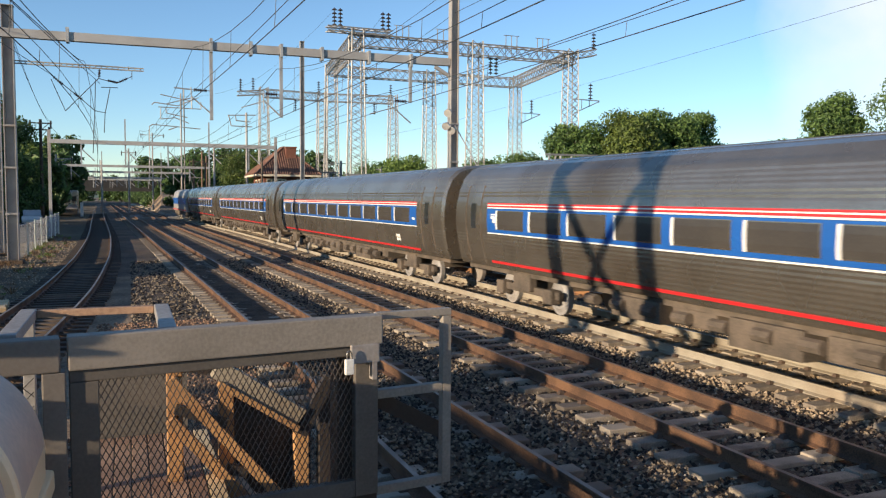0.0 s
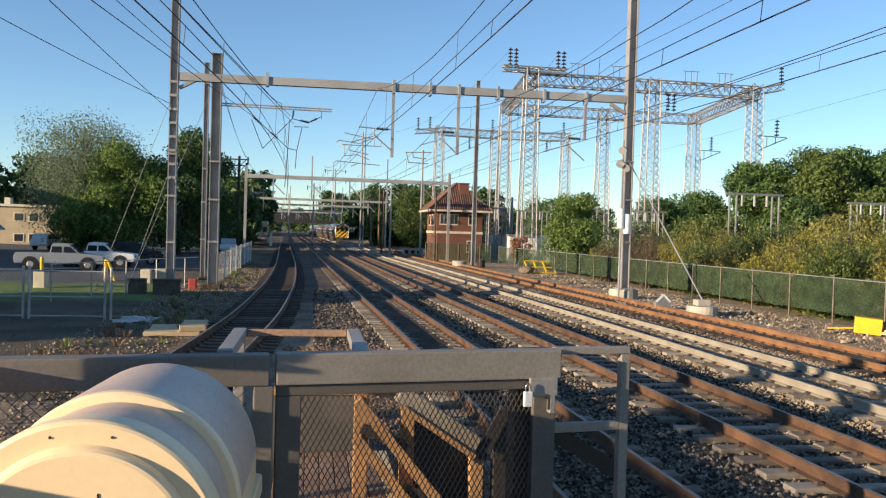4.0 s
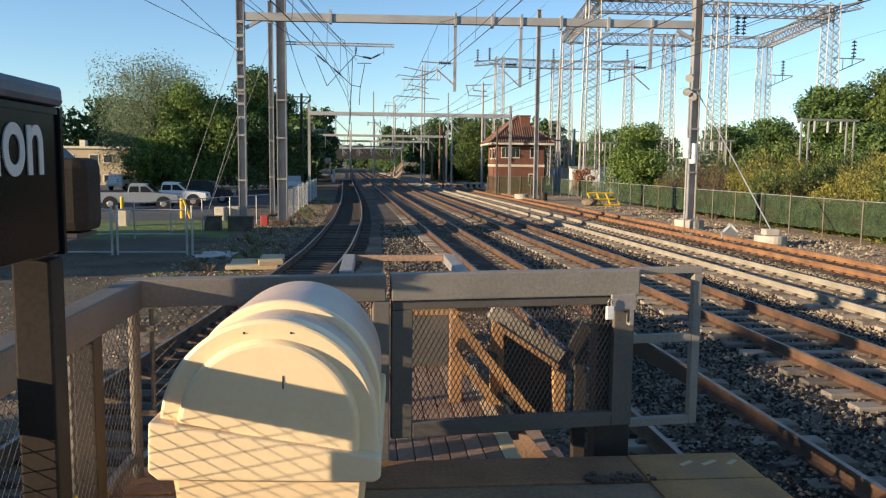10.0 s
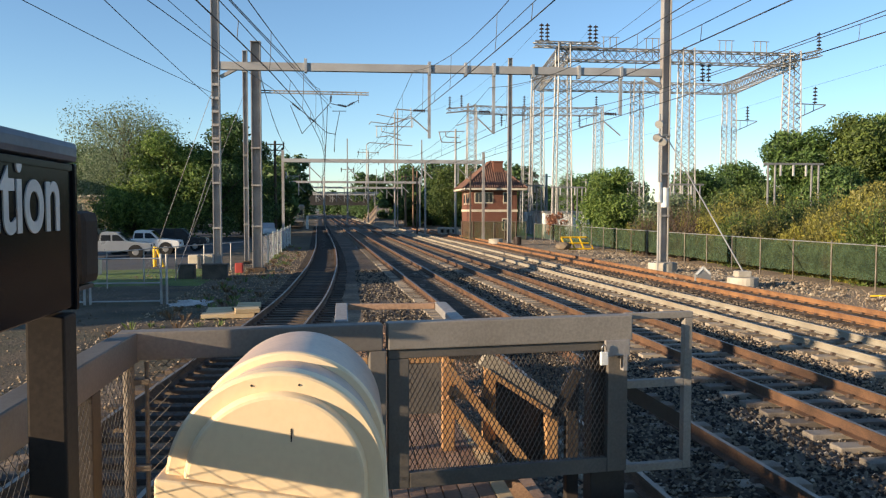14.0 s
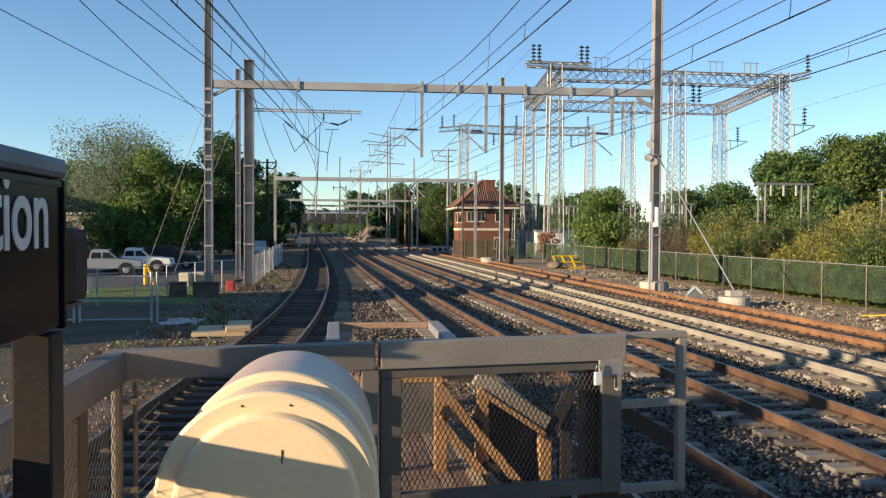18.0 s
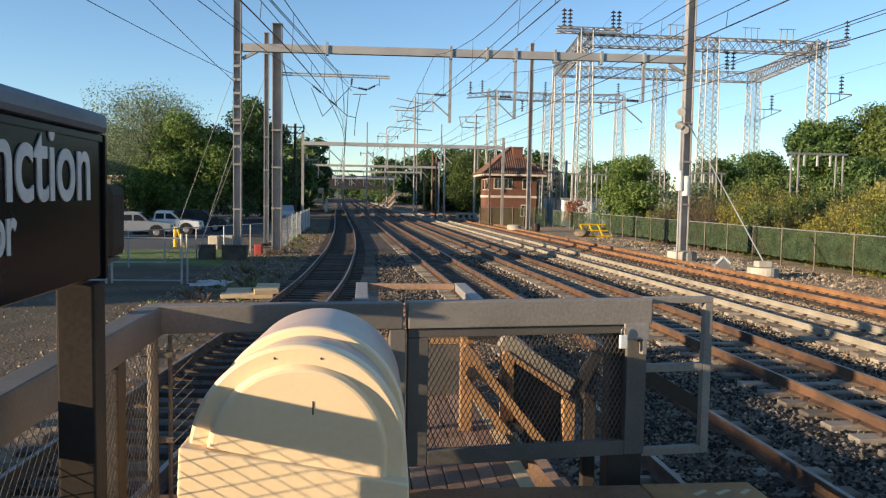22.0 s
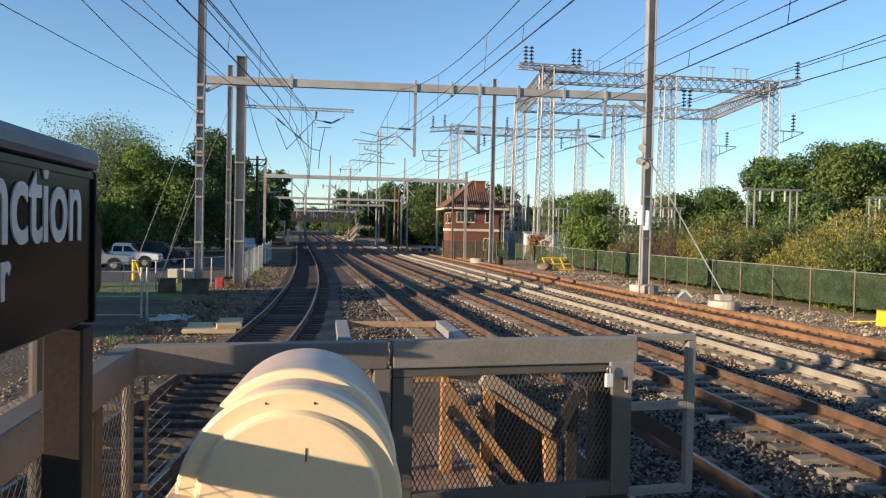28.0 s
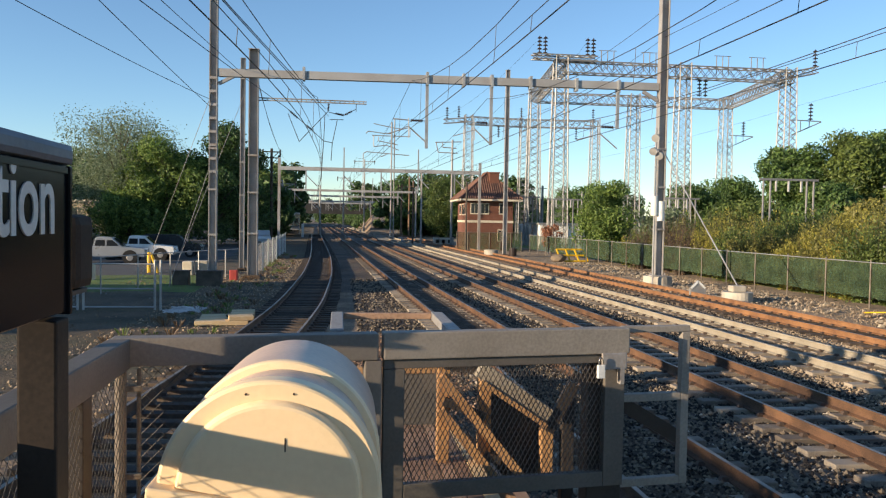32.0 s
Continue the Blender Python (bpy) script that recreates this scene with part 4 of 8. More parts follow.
def build_sign():
    t = thing("station_sign", "long black station name sign with white letters on brown posts", "station sign")
    X, Y1, Y0, Z0, Z1 = -0.42, 3.02, 0.35, 2.60, 3.105
    bm = bmesh.new()
    box(bm, X - 0.05, Y0, Z0, X + 0.03, Y1 - 0.03, Z1 - 0.055, None, 0.004)
    part("panel", bm, M["signblack"], t)
    bm = bmesh.new()
    box(bm, X - 0.065, Y0 - 0.03, Z1 - 0.053, X + 0.045, Y1, Z1 + 0.012, None, 0.02)
    part("top_cap", bm, M["signframe"], t, "rounded slate-blue cap rail")
    bm = bmesh.new()
    box(bm, X - 0.06, Y1 - 0.028, Z0 - 0.01, X + 0.04, Y1, Z1 - 0.055, None, 0.006)
    part("end_cap", bm, M["signblack"], t)
    bm = bmesh.new()
    box(bm, X + 0.032, Y0, Z1 - 0.078, X + 0.036, Y1 - 0.03, Z1 - 0.060)
    part("border", bm, M["signblack"], t)
    face = Matrix(((0, 0, 1, X + 0.033), (1, 0, 0, 0), (0, 1, 0, 0), (0, 0, 0, 1)))
    text_mesh("lettering", "Junction", 0.30, Matrix.Translation((0, 2.885, 2.848)) @ face, M["signwhite"], t, squeeze=0.88)
    text_mesh("lettering", "Windsor", 0.175, Matrix.Translation((0, 2.35, 2.722)) @ face, M["signwhite"], t, squeeze=0.83)
    for y in (2.90, 0.6):
        bm = bmesh.new()
        box(bm, X - 0.062, y - 0.055, PZ + 0.6, X + 0.05, y + 0.055, Z0 - 0.012, None, 0.008)
        p = part("post", bm, M["signpost"], t)
        bm = bmesh.new()
        box(bm, X - 0.064, y - 0.057, PZ + 0.35, X + 0.052, y + 0.057, PZ + 0.60, None, 0.006)
        part("dark_band", bm, M["insul"], p)
        bm = bmesh.new()
        box(bm, X - 0.062, y - 0.055, PZ, X + 0.05, y + 0.055, PZ + 0.35, None, 0.006)
        part("post_foot", bm, M["signpost"], p)
        bm = bmesh.new()
        box(bm, X + 0.052, y + 0.03, PZ, X + 0.062, y + 0.057, PZ + 0.62)
        part("edge_tape", bm, M["yellow"], p)


build_sign()


def build_back_post():
    t = thing("pipe_post", "stout capped steel pipe post outside the railing", "post")
    bm = bmesh.new()
    bar(bm, (-0.98, 4.35, -0.3), (-0.98, 4.35, 2.52), 0.055, 16)
    part("pipe", bm, M["darkpaint"], t)
    bm = bmesh.new()
    box(bm, -1.12, 4.22, 2.522, -0.775, 4.48, 2.545, None, 0.006)
    part("cap", bm, M["darkpaint"], t)
    bm = bmesh.new()
    box(bm, -1.14, 4.23, 2.547, -0.745, 4.50, 2.90, None, 0.05)
    part("head_box", bm, M["signpost"], t, "dark brown rounded box on the post")


build_back_post()


# ---- plants ----
def leaf_cloud(name, blobs, count, size, seed, material, squash=0.8, droop=0.0):
    """Many small leaf sprays round a set of blobs (x, y, z, r)."""
    g = np.random.default_rng(seed)
    w = np.array([b[3] ** 2 for b in blobs])
    which = g.choice(len(blobs), count, p=w / w.sum())
    B = np.array(blobs, float)[which]
    d = g.normal(size=(count, 3))
    d /= np.linalg.norm(d, axis=1)[:, None]
    rad = B[:, 3] * (1.0 - 0.42 * g.random(count) ** 1.6) * (1 + 0.12 * g.normal(size=count))
    c = B[:, :3] + d * rad[:, None] * np.array([1, 1, squash])
    c[:, 2] -= droop * g.random(count) * B[:, 3]
    a = d + g.normal(size=(count, 3)) * 0.7
    a /= np.linalg.norm(a, axis=1)[:, None]
    t = np.cross(a, g.normal(size=(count, 3)))
    t /= np.linalg.norm(t, axis=1)[:, None] + 1e-9
    b = np.cross(a, t)
    s = size * (0.55 + 0.9 * g.random(count))[:, None]
    bend = a * s * 0.25
    v = np.stack([c - t * s, c - b * s * 0.45 + bend, c + t * s, c + b * s * 0.45 + bend], 1).reshape(-1, 3)
    f = np.arange(count * 4).reshape(-1, 4)
    me = bpy.data.meshes.new(name)
    me.from_pydata(v.tolist(), [], f.tolist())
    me.materials.append(material)
    return me


def limb(bm, a, b, r0, r1, n=7):
    bar(bm, a, b, r0, n, r1)


def build_tree(x, y, h, spread, label, leaf, seed, size=0.3, count=5000, trunk_h=0.35, name="tree", droop=0.0, z0=-0.3, blobs_n=22, tall=1.0, low=0.3, group="trees"):
    g = random.Random(seed)
    t = thing(name, label, "tree" if name == "tree" else "shrub", pose(x, y, z0), group)
    bm = bmesh.new()
    r = max(h * 0.022, 0.03)
    top = Vector((g.uniform(-0.3, 0.3), g.uniform(-0.3, 0.3), h * 0.72))
    limb(bm, (0, 0, -0.2), (0, 0, h * trunk_h), r, r * 0.75, 9)
    limb(bm, (0, 0, h * trunk_h), top, r * 0.75, r * 0.2)
    blobs = []
    for i in range(blobs_n):
        a = g.uniform(0, 2 * math.pi)
        zz = h * (low + (0.93 - low) * (i + 0.5) / blobs_n)
        k = math.sin(math.pi * min(max((zz / h - low + 0.12) / (1.05 - low + 0.12), 0.05), 0.97)) ** 0.6
        rr = spread * k * g.uniform(0.25, 0.8)
        p = Vector((rr * math.cos(a), rr * math.sin(a), zz))
        br = spread * g.uniform(0.26, 0.46) * (0.7 + 0.3 * k)
        blobs.append((p.x, p.y, min(p.z, h - br * 0.75), br))
        st = Vector((0, 0, max(h * trunk_h * 0.8, zz - rr * 0.9)))
        limb(bm, st, p, r * 0.32, r * 0.06, 5)
    part("trunk", bm, M["bark"], t)
    o = new("crown", leaf_cloud("crown", blobs, count, size, seed, leaf, 0.8 * tall, droop))
    o.parent = t
    return t


def build_shrub(x, y, h, spread, label, leaf, seed, count, size=0.085, stems=46):
    """A thicket of arching shoots with small leaves set along them."""
    g = np.random.default_rng(seed)
    t = thing("shrub", label, "shrub", pose(x, y, -0.3), "shrubs along the fence")
    bm = bmesh.new()
    cs, tips = [], []
    for i in range(stems):
        a = g.uniform(0, 2 * math.pi)
        out = spread * math.sqrt(g.uniform(0.02, 1.0))
        top = h * g.uniform(0.55, 1.05) * (1.0 - 0.28 * (out / spread) ** 2)
        p0 = Vector((0.25 * out * math.cos(a), 0.25 * out * math.sin(a), 0.0))
        p1 = Vector((0.65 * out * math.cos(a), 0.65 * out * math.sin(a), top * 0.62))
        lean = g.uniform(-0.5, 0.5)
        p2 = Vector((out * math.cos(a + lean), out * math.sin(a + lean), top))
        bar(bm, p0, p1, 0.022, 4, 0.014)
        bar(bm, p1, p2, 0.014, 4, 0.005)
        tips.append((p0, p1, p2))
    tagged(part("twig_mass", bm, M["bark"], t), kind="stuff")
    T = np.array([[tuple(p) for p in q] for q in tips])
    which = g.integers(0, stems, count)
    u = g.random(count) ** 0.75
    P = T[which]
    c = ((1 - u) ** 2)[:, None] * P[:, 0] + (2 * u * (1 - u))[:, None] * P[:, 1] + (u**2)[:, None] * P[:, 2]
    c += g.normal(size=(count, 3)) * (0.05 + 0.30 * (1 - u) + 0.10)[:, None] * spread * 0.55
    c[:, 2] = np.maximum(c[:, 2], 0.05)
    c[:, 0] = np.maximum(c[:, 0], -1.55 - 0.3 * g.random(count))
    d = (P[:, 2] - P[:, 1]) + g.normal(size=(count, 3)) * 0.8
    d /= np.linalg.norm(d, axis=1)[:, None] + 1e-9
    w = np.cross(d, g.normal(size=(count, 3)))
    w /= np.linalg.norm(w, axis=1)[:, None] + 1e-9
    sz = (size * (0.6 + 0.8 * g.random(count)))[:, None]
    v = np.stack([c - d * sz, c - w * sz * 0.36, c + d * sz, c + w * sz * 0.36], 1).reshape(-1, 3)
    me = bpy.data.meshes.new("foliage")
    me.from_pydata(v.tolist(), [], np.arange(count * 4).reshape(-1, 4).tolist())
    me.materials.append(leaf)
    o = new("foliage", me)
    o.parent = t
    return t


def build_plants():
    # shrubs behind the green fence
    g = random.Random(5)
    leafs = ["leaf_b", "leaf_y", "leaf_b", "leaf_y", "leaf_a"]
    i = 0
    y = 8.0
    while y < 60:
        for row in range(3):
            h = g.uniform(2.9, 3.7) + row * 0.75 - 0.02 * max(y - 25, 0)
            x = 23.1 + row * 2.2 + g.uniform(-0.3, 0.3) - 0.02 * max(y - 30, 0)
            kind = leafs[(i * 7 + row * 3) % 5]
            lab = {"leaf_b": "feathery yellow-green shrub behind the fence", "leaf_y": "dull olive shrub with arching shoots behind the fence", "leaf_a": "mid-green leafy shrub behind the fence"}[kind]
            build_shrub(x, y + g.uniform(-0.8, 0.8), h, h * 0.46, lab, M[kind], 100 + i, 14000 if y < 28 else 9000 if y < 45 else 5500, 0.060 if y < 28 else 0.075)
            i += 1
        y += 2.5
    # bare brown thicket beside the mast
    for n, (x, y, h) in enumerate(((21.6, 47.5, 3.8), (22.2, 50.5, 4.2), (21.4, 53.5, 3.4))):
        build_shrub(x, y, h, 1.3, "thin brown thicket of bare twigs behind the fence", M["leaf_brown"], 90 + n, 900, 0.07, 90)
    build_tree(22.3, 63, 6.6, 2.9, "round bright green bush behind the fence", M["leaf_g"], 61, 0.13, 14000, 0.12, "shrub", blobs_n=40, low=0.12, group="shrubs along the fence")
    build_tree(24.5, 57, 4.6, 2.4, "thin brown-green bush with bare twigs", M["leaf_d"], 62, 0.15, 2600, 0.12, "shrub", blobs_n=14, low=0.15, group="shrubs along the fence")
    build_tree(20.5, 74, 3.0, 1.4, "small rusty red bush beside the tower", M["leaf_r"], 63, 0.13, 1100, 0.1, "shrub", blobs_n=10, low=0.15, group="shrubs along the fence")
    # woods east of the substation
    for n, (x, y, h, s, k) in enumerate(((48.6, 80, 12.0, 4.2, "leaf_e"), (53.5, 77, 13.3, 5.0, "leaf_a"), (59.5, 79, 13.6, 5.0, "leaf_e"), (64.5, 80, 14.0, 4.6, "leaf_e"), (69.5, 82, 10.6, 4.0, "leaf_a"), (75, 76, 10.5, 4.0, "leaf_e"), (78, 72, 15.8, 5.2, "leaf_e"), (87, 67, 18.5, 6.5, "leaf_e"), (92, 58, 20.0, 8.0, "leaf_e"), (86, 58.5, 17.2, 6.0, "leaf_e"), (43, 92, 8.0, 4.5, "leaf_e"), (52, 100, 9.5, 5.0, "leaf_e"), (36, 112, 8.6, 6.0, "leaf_e"), (27, 138, 10.5, 5.5, "leaf_e"), (20, 142, 11.0, 6.0, "leaf_a"), (44, 60, 5.4, 4.0, "leaf_y"), (54, 56, 6.0, 4.5, "leaf_e"), (66, 52, 7.0, 4.5, "leaf_y"), (38, 70, 5.4, 4.0, "leaf_a"), (57, 70, 9.0, 4.0, "leaf_a"), (48, 72, 7.5, 3.5, "leaf_e"))):
        build_tree(x, y, h, s, "tall leafy tree with a dark green crown" if h > 12 else "leafy green tree among the woods", M[k], 200 + n, 0.21, 26000 if h > 11 else 13000, 0.22, low=0.10, blobs_n=52)
    # trees beyond the parking lot
    build_tree(-22.6, 88, 14.9, 8.0, "large willow-like tree with drooping grey-green foliage", M["leaf_d"], 301, 0.12, 30000, 0.3, droop=0.9, low=0.36, blobs_n=34)
    build_tree(-17.2, 84, 11.2, 5.2, "leafy mid-green tree by the parking lot", M["leaf_g"], 302, 0.16, 19000, 0.15, low=0.10, blobs_n=28)
    build_tree(-20.6, 84, 8.6, 3.9, "leafy green tree by the parking lot", M["leaf_g"], 303, 0.16, 15000, 0.15, low=0.08, blobs_n=24)
    build_tree(-12.6, 86, 13.0, 4.8, "tall dark green tree behind the masts", M["leaf_c"], 304, 0.19, 15000, 0.15, low=0.10, blobs_n=28)
    build_tree(-10.2, 94, 11.2, 4.4, "tall dark green tree behind the masts", M["leaf_c"], 305, 0.19, 13000, 0.15, low=0.08, blobs_n=26)
    for n, (x, y, h, s, k) in enumerate(((-9, 104, 8.0, 3.8, "leaf_c"), (-11.5, 122, 10.0, 4.5, "leaf_a"), (-9.2, 143, 13.2, 4.6, "leaf_c"), (-14.5, 160, 13.5, 5.0, "leaf_c"), (-19, 182, 14, 6, "leaf_c"), (-24, 205, 13, 6, "leaf_c"), (-30, 130, 13.5, 7, "leaf_c"), (-37, 132, 13.0, 7, "leaf_c"), (-43, 134, 13.5, 7, "leaf_c"), (-50, 128, 13.5, 7, "leaf_c"), (-55, 130, 13, 7, "leaf_c"), (-26, 122, 12.5, 5, "leaf_c"), (-64, 120, 15, 7, "leaf_c"), (-22, 98, 8.5, 3.6, "leaf_a"))):
        build_tree(x, y, h, s, "dark green tree in the distance", M[k], 330 + n, 0.45, 3600, 0.15, low=0.08, blobs_n=22)
    for n, (x, y, h, s, k) in enumerate(((13, 150, 6.0, 4.0, "leaf_a"), (17.5, 156, 9.5, 5, "leaf_c"), (22, 150, 12, 6, "leaf_c"), (10.8, 172, 8, 4.0, "leaf_c"), (15, 185, 14, 6, "leaf_c"), (21, 190, 15, 7, "leaf_c"), (28, 170, 13, 6, "leaf_c"), (33, 150, 12, 6, "leaf_c"), (7.5, 232, 14, 6, "leaf_c"), (15, 245, 15, 7, "leaf_c"))):
        build_tree(x, y, h, s, "dark green tree by the cutting", M[k], 360 + n, 0.5, 3000, 0.12, low=0.06, blobs_n=20)


build_plants()


# ---- green fence east of the line ----
def fence_x(y):
    return float(np.interp(y, [0, 14, 24, 40, 66, 80], [21.6, 21.4, 21.1, 20.7, 20.0, 19.4]))


def build_green_fence():
    t = thing("boundary_fence", "chain-link boundary fence with a dark green privacy screen", "fence")
    ys = list(np.arange(4, 80, 2.75))
    for y in ys:
        bm = bmesh.new()
        bar(bm, (fence_x(y), y, -0.4), (fence_x(y), y, 1.60), 0.032, 10)
        ball(bm, (fence_x(y), y, 1.61), 0.04, 1)
        part("post", bm, M["dullpost"], t)
    for a, b in zip(ys, ys[1:]):
        bm = bmesh.new()
        bar(bm, (fence_x(a), a, 1.54), (fence_x(b), b, 1.54), 0.022, 8)
        part("top_rail", bm, M["galv"], t)
        d = Vector((fence_x(b) - fence_x(a), b - a, 0))
        bm = bmesh.new()
        g = random.Random(int(a * 10))
        n, rows = 14, []
        ph = g.uniform(0, 6)
        for i in range(n + 1):
            k = i / n
            p = Vector((fence_x(a), a, 0)) + d * (0.012 + 0.976 * k)
            col = []
            for j in range(6):
                z = 0.14 + g.uniform(-0.03, 0.05) * (j == 0) + 1.37 * j / 5
                bulge = 0.03 + 0.022 * math.sin(math.pi * k) * math.sin(math.pi * j / 5) + 0.008 * noise.noise((a + k * 5, z * 3, ph))
                col.append(bm.verts.new((p.x + bulge, p.y, min(z, 1.51))))
            rows.append(col)
        for p, q in zip(rows, rows[1:]):
            for j in range(5):
                bm.faces.new((p[j], q[j], q[j + 1], p[j + 1]))
        bmesh.ops.solidify(bm, geom=list(bm.faces), thickness=0.006)
        part("screen_panel", bm, M["slats"], t, "dark green privacy screen laced to the mesh")


build_green_fence()


# ---- substation ----
def lattice_mast(x, y, h, w, group="lattice masts"):
    t = thing("lattice_mast", "tall pale lattice steel substation mast", "lattice mast", pose(x, y, -0.3), group)
    cs = [(-w / 2, -w / 2), (w / 2, -w / 2), (w / 2, w / 2), (-w / 2, w / 2)]
    for cx, cy in cs:
        bm = bmesh.new()
        sbar(bm, (cx * 1.25, cy * 1.25, 0), (cx * 0.85, cy * 0.85, h), 0.11)
        part("leg", bm, M["lattice"], t)
    for f in range(4):
        a, b = cs[f], cs[(f + 1) % 4]
        bm = bmesh.new()
        n = int(h / 0.85)
        for i in range(n):
            z0, z1 = h * i / n, h * (i + 1) / n
            k0, k1 = 1.25 - 0.4 * i / n, 1.25 - 0.4 * (i + 1) / n
            for p, q in ((a, b), (b, a)):
                sbar(bm, (p[0] * k0, p[1] * k0, z0), (q[0] * k1, q[1] * k1, z1), 0.05)
        tagged(part("bracing", bm, M["lattice"], t), kind="stuff")
    return t


def lattice_beam(a, b, w, h, name="lattice_beam"):
    a, b = Vector(a), Vector(b)
    t = thing(name, "pale lattice steel beam between substation masts", "lattice beam", group="lattice beams")
    d = (b - a).normalized()
    s = Vector((0, 0, 1)).cross(d).normalized() * (w / 2)
    up = Vector((0, 0, h / 2))
    cs = [-s - up, s - up, s + up, -s + up]
    for c in cs:
        bm = bmesh.new()
        sbar(bm, a + c, b + c, 0.11)
        part("chord", bm, M["lattice"], t)
    n = max(2, int((b - a).length / 1.0))
    for f in range(4):
        p, q = cs[f], cs[(f + 1) % 4]
        bm = bmesh.new()
        for i in range(n):
            u, v = a.lerp(b, i / n), a.lerp(b, (i + 1) / n)
            for e, g2 in ((p, q), (q, p)):
                sbar(bm, u + e, v + g2, 0.052)
        tagged(part("lacing", bm, M["lattice"], t), kind="stuff")
    return t


def insulator(x, y, z, h=1.4, hang=False, n=5, r=0.20):
    t = thing("insulator_stack", "dark ribbed porcelain insulator", "insulator", group="insulators")
    bm = bmesh.new()
    s = -1 if hang else 1
    bar(bm, (x, y, z), (x, y, z + s * h), 0.05, 8)
    for i in range(n):
        zz = z + s * h * (i + 0.5) / n
        bar(bm, (x, y, zz - 0.06), (x, y, zz + 0.06), r, 10, r * 0.6)
    part("ribbed_body", bm, M["insul"], t)
    return t


SUB_K = 1.35


def sub_at(x, y, z):
    """A place in the substation, set out from the platform's end."""
    return Vector((0.7 + (x - 0.7) * SUB_K, 0.7 + (y - 0.7) * SUB_K, 2.9 + (z - 2.9) * SUB_K))


def build_substation():
    H, K = 15.2, SUB_K
    front, rear, third = ((17.2, 60), (27.1, 60), (35.9, 60)), ((18.9, 75), (28.8, 75), (38.3, 75)), ((15.6, 94), (22.6, 95), (31.2, 94))
    top = sub_at(0, 0, H + 0.3).z + 0.3

    def beam(a, b, w, h):
        lattice_beam(sub_at(*a), sub_at(*b), w * K, h * K)

    for row in (front, rear, third):
        for x, y in row:
            p = sub_at(x, y, 0)
            lattice_mast(p.x, p.y, top, 1.05 * K)
        for (x0, y0), (x1, y1) in zip(row, row[1:]):
            beam((x0, y0, H - 0.4), (x1, y1, H - 0.4), 0.9, 0.9)
    beam((35.9, 60, H - 0.4), (38.3, 75, H - 0.4), 0.9, 0.9)
    beam((17.2, 60, H - 0.4), (18.9, 75, H - 0.4), 0.9, 0.9)
    beam((14.9, 60, H + 0.30), (20.0, 60, H + 0.30), 0.7, 0.35)
    beam((35.9, 60, H - 0.3), (38.2, 59.8, H + 0.2), 0.5, 0.5)
    beam((12.6, 94, H - 0.6), (15.6, 94, H - 0.3), 0.5, 0.5)
    for x, y, z, hang in ((15.5, 60, H + 0.5, 0), (15.95, 60, H + 0.5, 0), (19.3, 60, H + 0.5, 0), (19.75, 60, H + 0.5, 0), (38.0, 59.8, H + 0.42, 0), (29.1, 60.35, H - 0.80, 1), (28.6, 60.35, H - 0.80, 1), (13.0, 94, H - 0.3, 0), (14.4, 94, H - 0.1, 0), (27.9, 94.4, H + 0.08, 0), (30.9, 94, H + 0.08, 0), (22.2, 94.9, H + 0.08, 0), (29.0, 94.6, H - 0.80, 1), (19.4, 94.8, H - 0.80, 1), (40.2, 75, 11.79, 0), (37.9, 60, 11.39, 0)):
        insulator(*sub_at(x, y, z), 1.4 * K, bool(hang), r=0.20 * K)
    # bracket arms on the eastern masts
    for x, y, z in ((38.3, 75, 11.6), (35.9, 60, 11.2)):
        a = thing("bracket_arm", "pale lattice bracket arm on a mast", "bracket arm", group="bracket arms")
        bm = bmesh.new()
        sbar(bm, sub_at(x + 0.4, y, z - 1.0), sub_at(x + 2.9, y, z + 0.1), 0.10)
        sbar(bm, sub_at(x + 0.4, y, z + 0.2), sub_at(x + 2.9, y, z + 0.15), 0.10)
        for k in (0.3, 0.6):
            sbar(bm, sub_at(x + 0.4 + 2.5 * k, y, z - 1.0 + 1.1 * k), sub_at(x + 0.4 + 2.5 * k, y, z + 0.2), 0.06)
        part("arm", bm, M["lattice"], a)
    for x, y in ((20.9, 60), (24.3, 60), (30.3, 60), (33.2, 60)):
        t = thing("spark_gap_frame", "small steel switch frame on top of the beam", "switch frame", group="switch frames")
        bm = bmesh.new()
        for dx in (-0.5, 0.0, 0.5):
            bar(bm, sub_at(x + dx, y, H - 0.5), sub_at(x + dx, y, H + 1.0), 0.05, 8)
        sbar(bm, sub_at(x - 0.7, y, H + 1.0), sub_at(x + 0.7, y, H + 1.0), 0.06)
        sbar(bm, sub_at(x - 1.2, y, H + 0.1), sub_at(x + 1.2, y, H + 0.1), 0.1)
        part("frame", bm, M["lattice"], t)
    # low bus frames among the shrubs
    for x, y, w, h in ((30.2, 50, 3.6, 6.0), (27.8, 62, 3.0, 5.0), (24.5, 70, 3.4, 5.4), (40.5, 52, 3.2, 5.8), (22.8, 78, 3.0, 5.2), (20.6, 86, 3.0, 5.6)):
        t = thing("bus_frame", "low pale steel bus bar frame", "bus frame", group="bus frames")
        for dx in (-w / 2, -w / 2 + 0.5, w / 2 - 0.5, w / 2):
            bm = bmesh.new()
            bar(bm, (x + dx, y, -0.3), (x + dx, y, h), 0.07, 8)
            part("post", bm, M["lattice"], t)
        bm = bmesh.new()
        sbar(bm, (x - w / 2 - 0.3, y, h), (x + w / 2 + 0.3, y, h), 0.14)
        part("header", bm, M["lattice"], t)
        for dx in (-w / 4, 0, w / 4):
            bm = bmesh.new()
            bar(bm, (x + dx, y, h - 0.8), (x + dx, y, h - 0.07), 0.08, 8)
            part("hanger", bm, M["galv"], t)
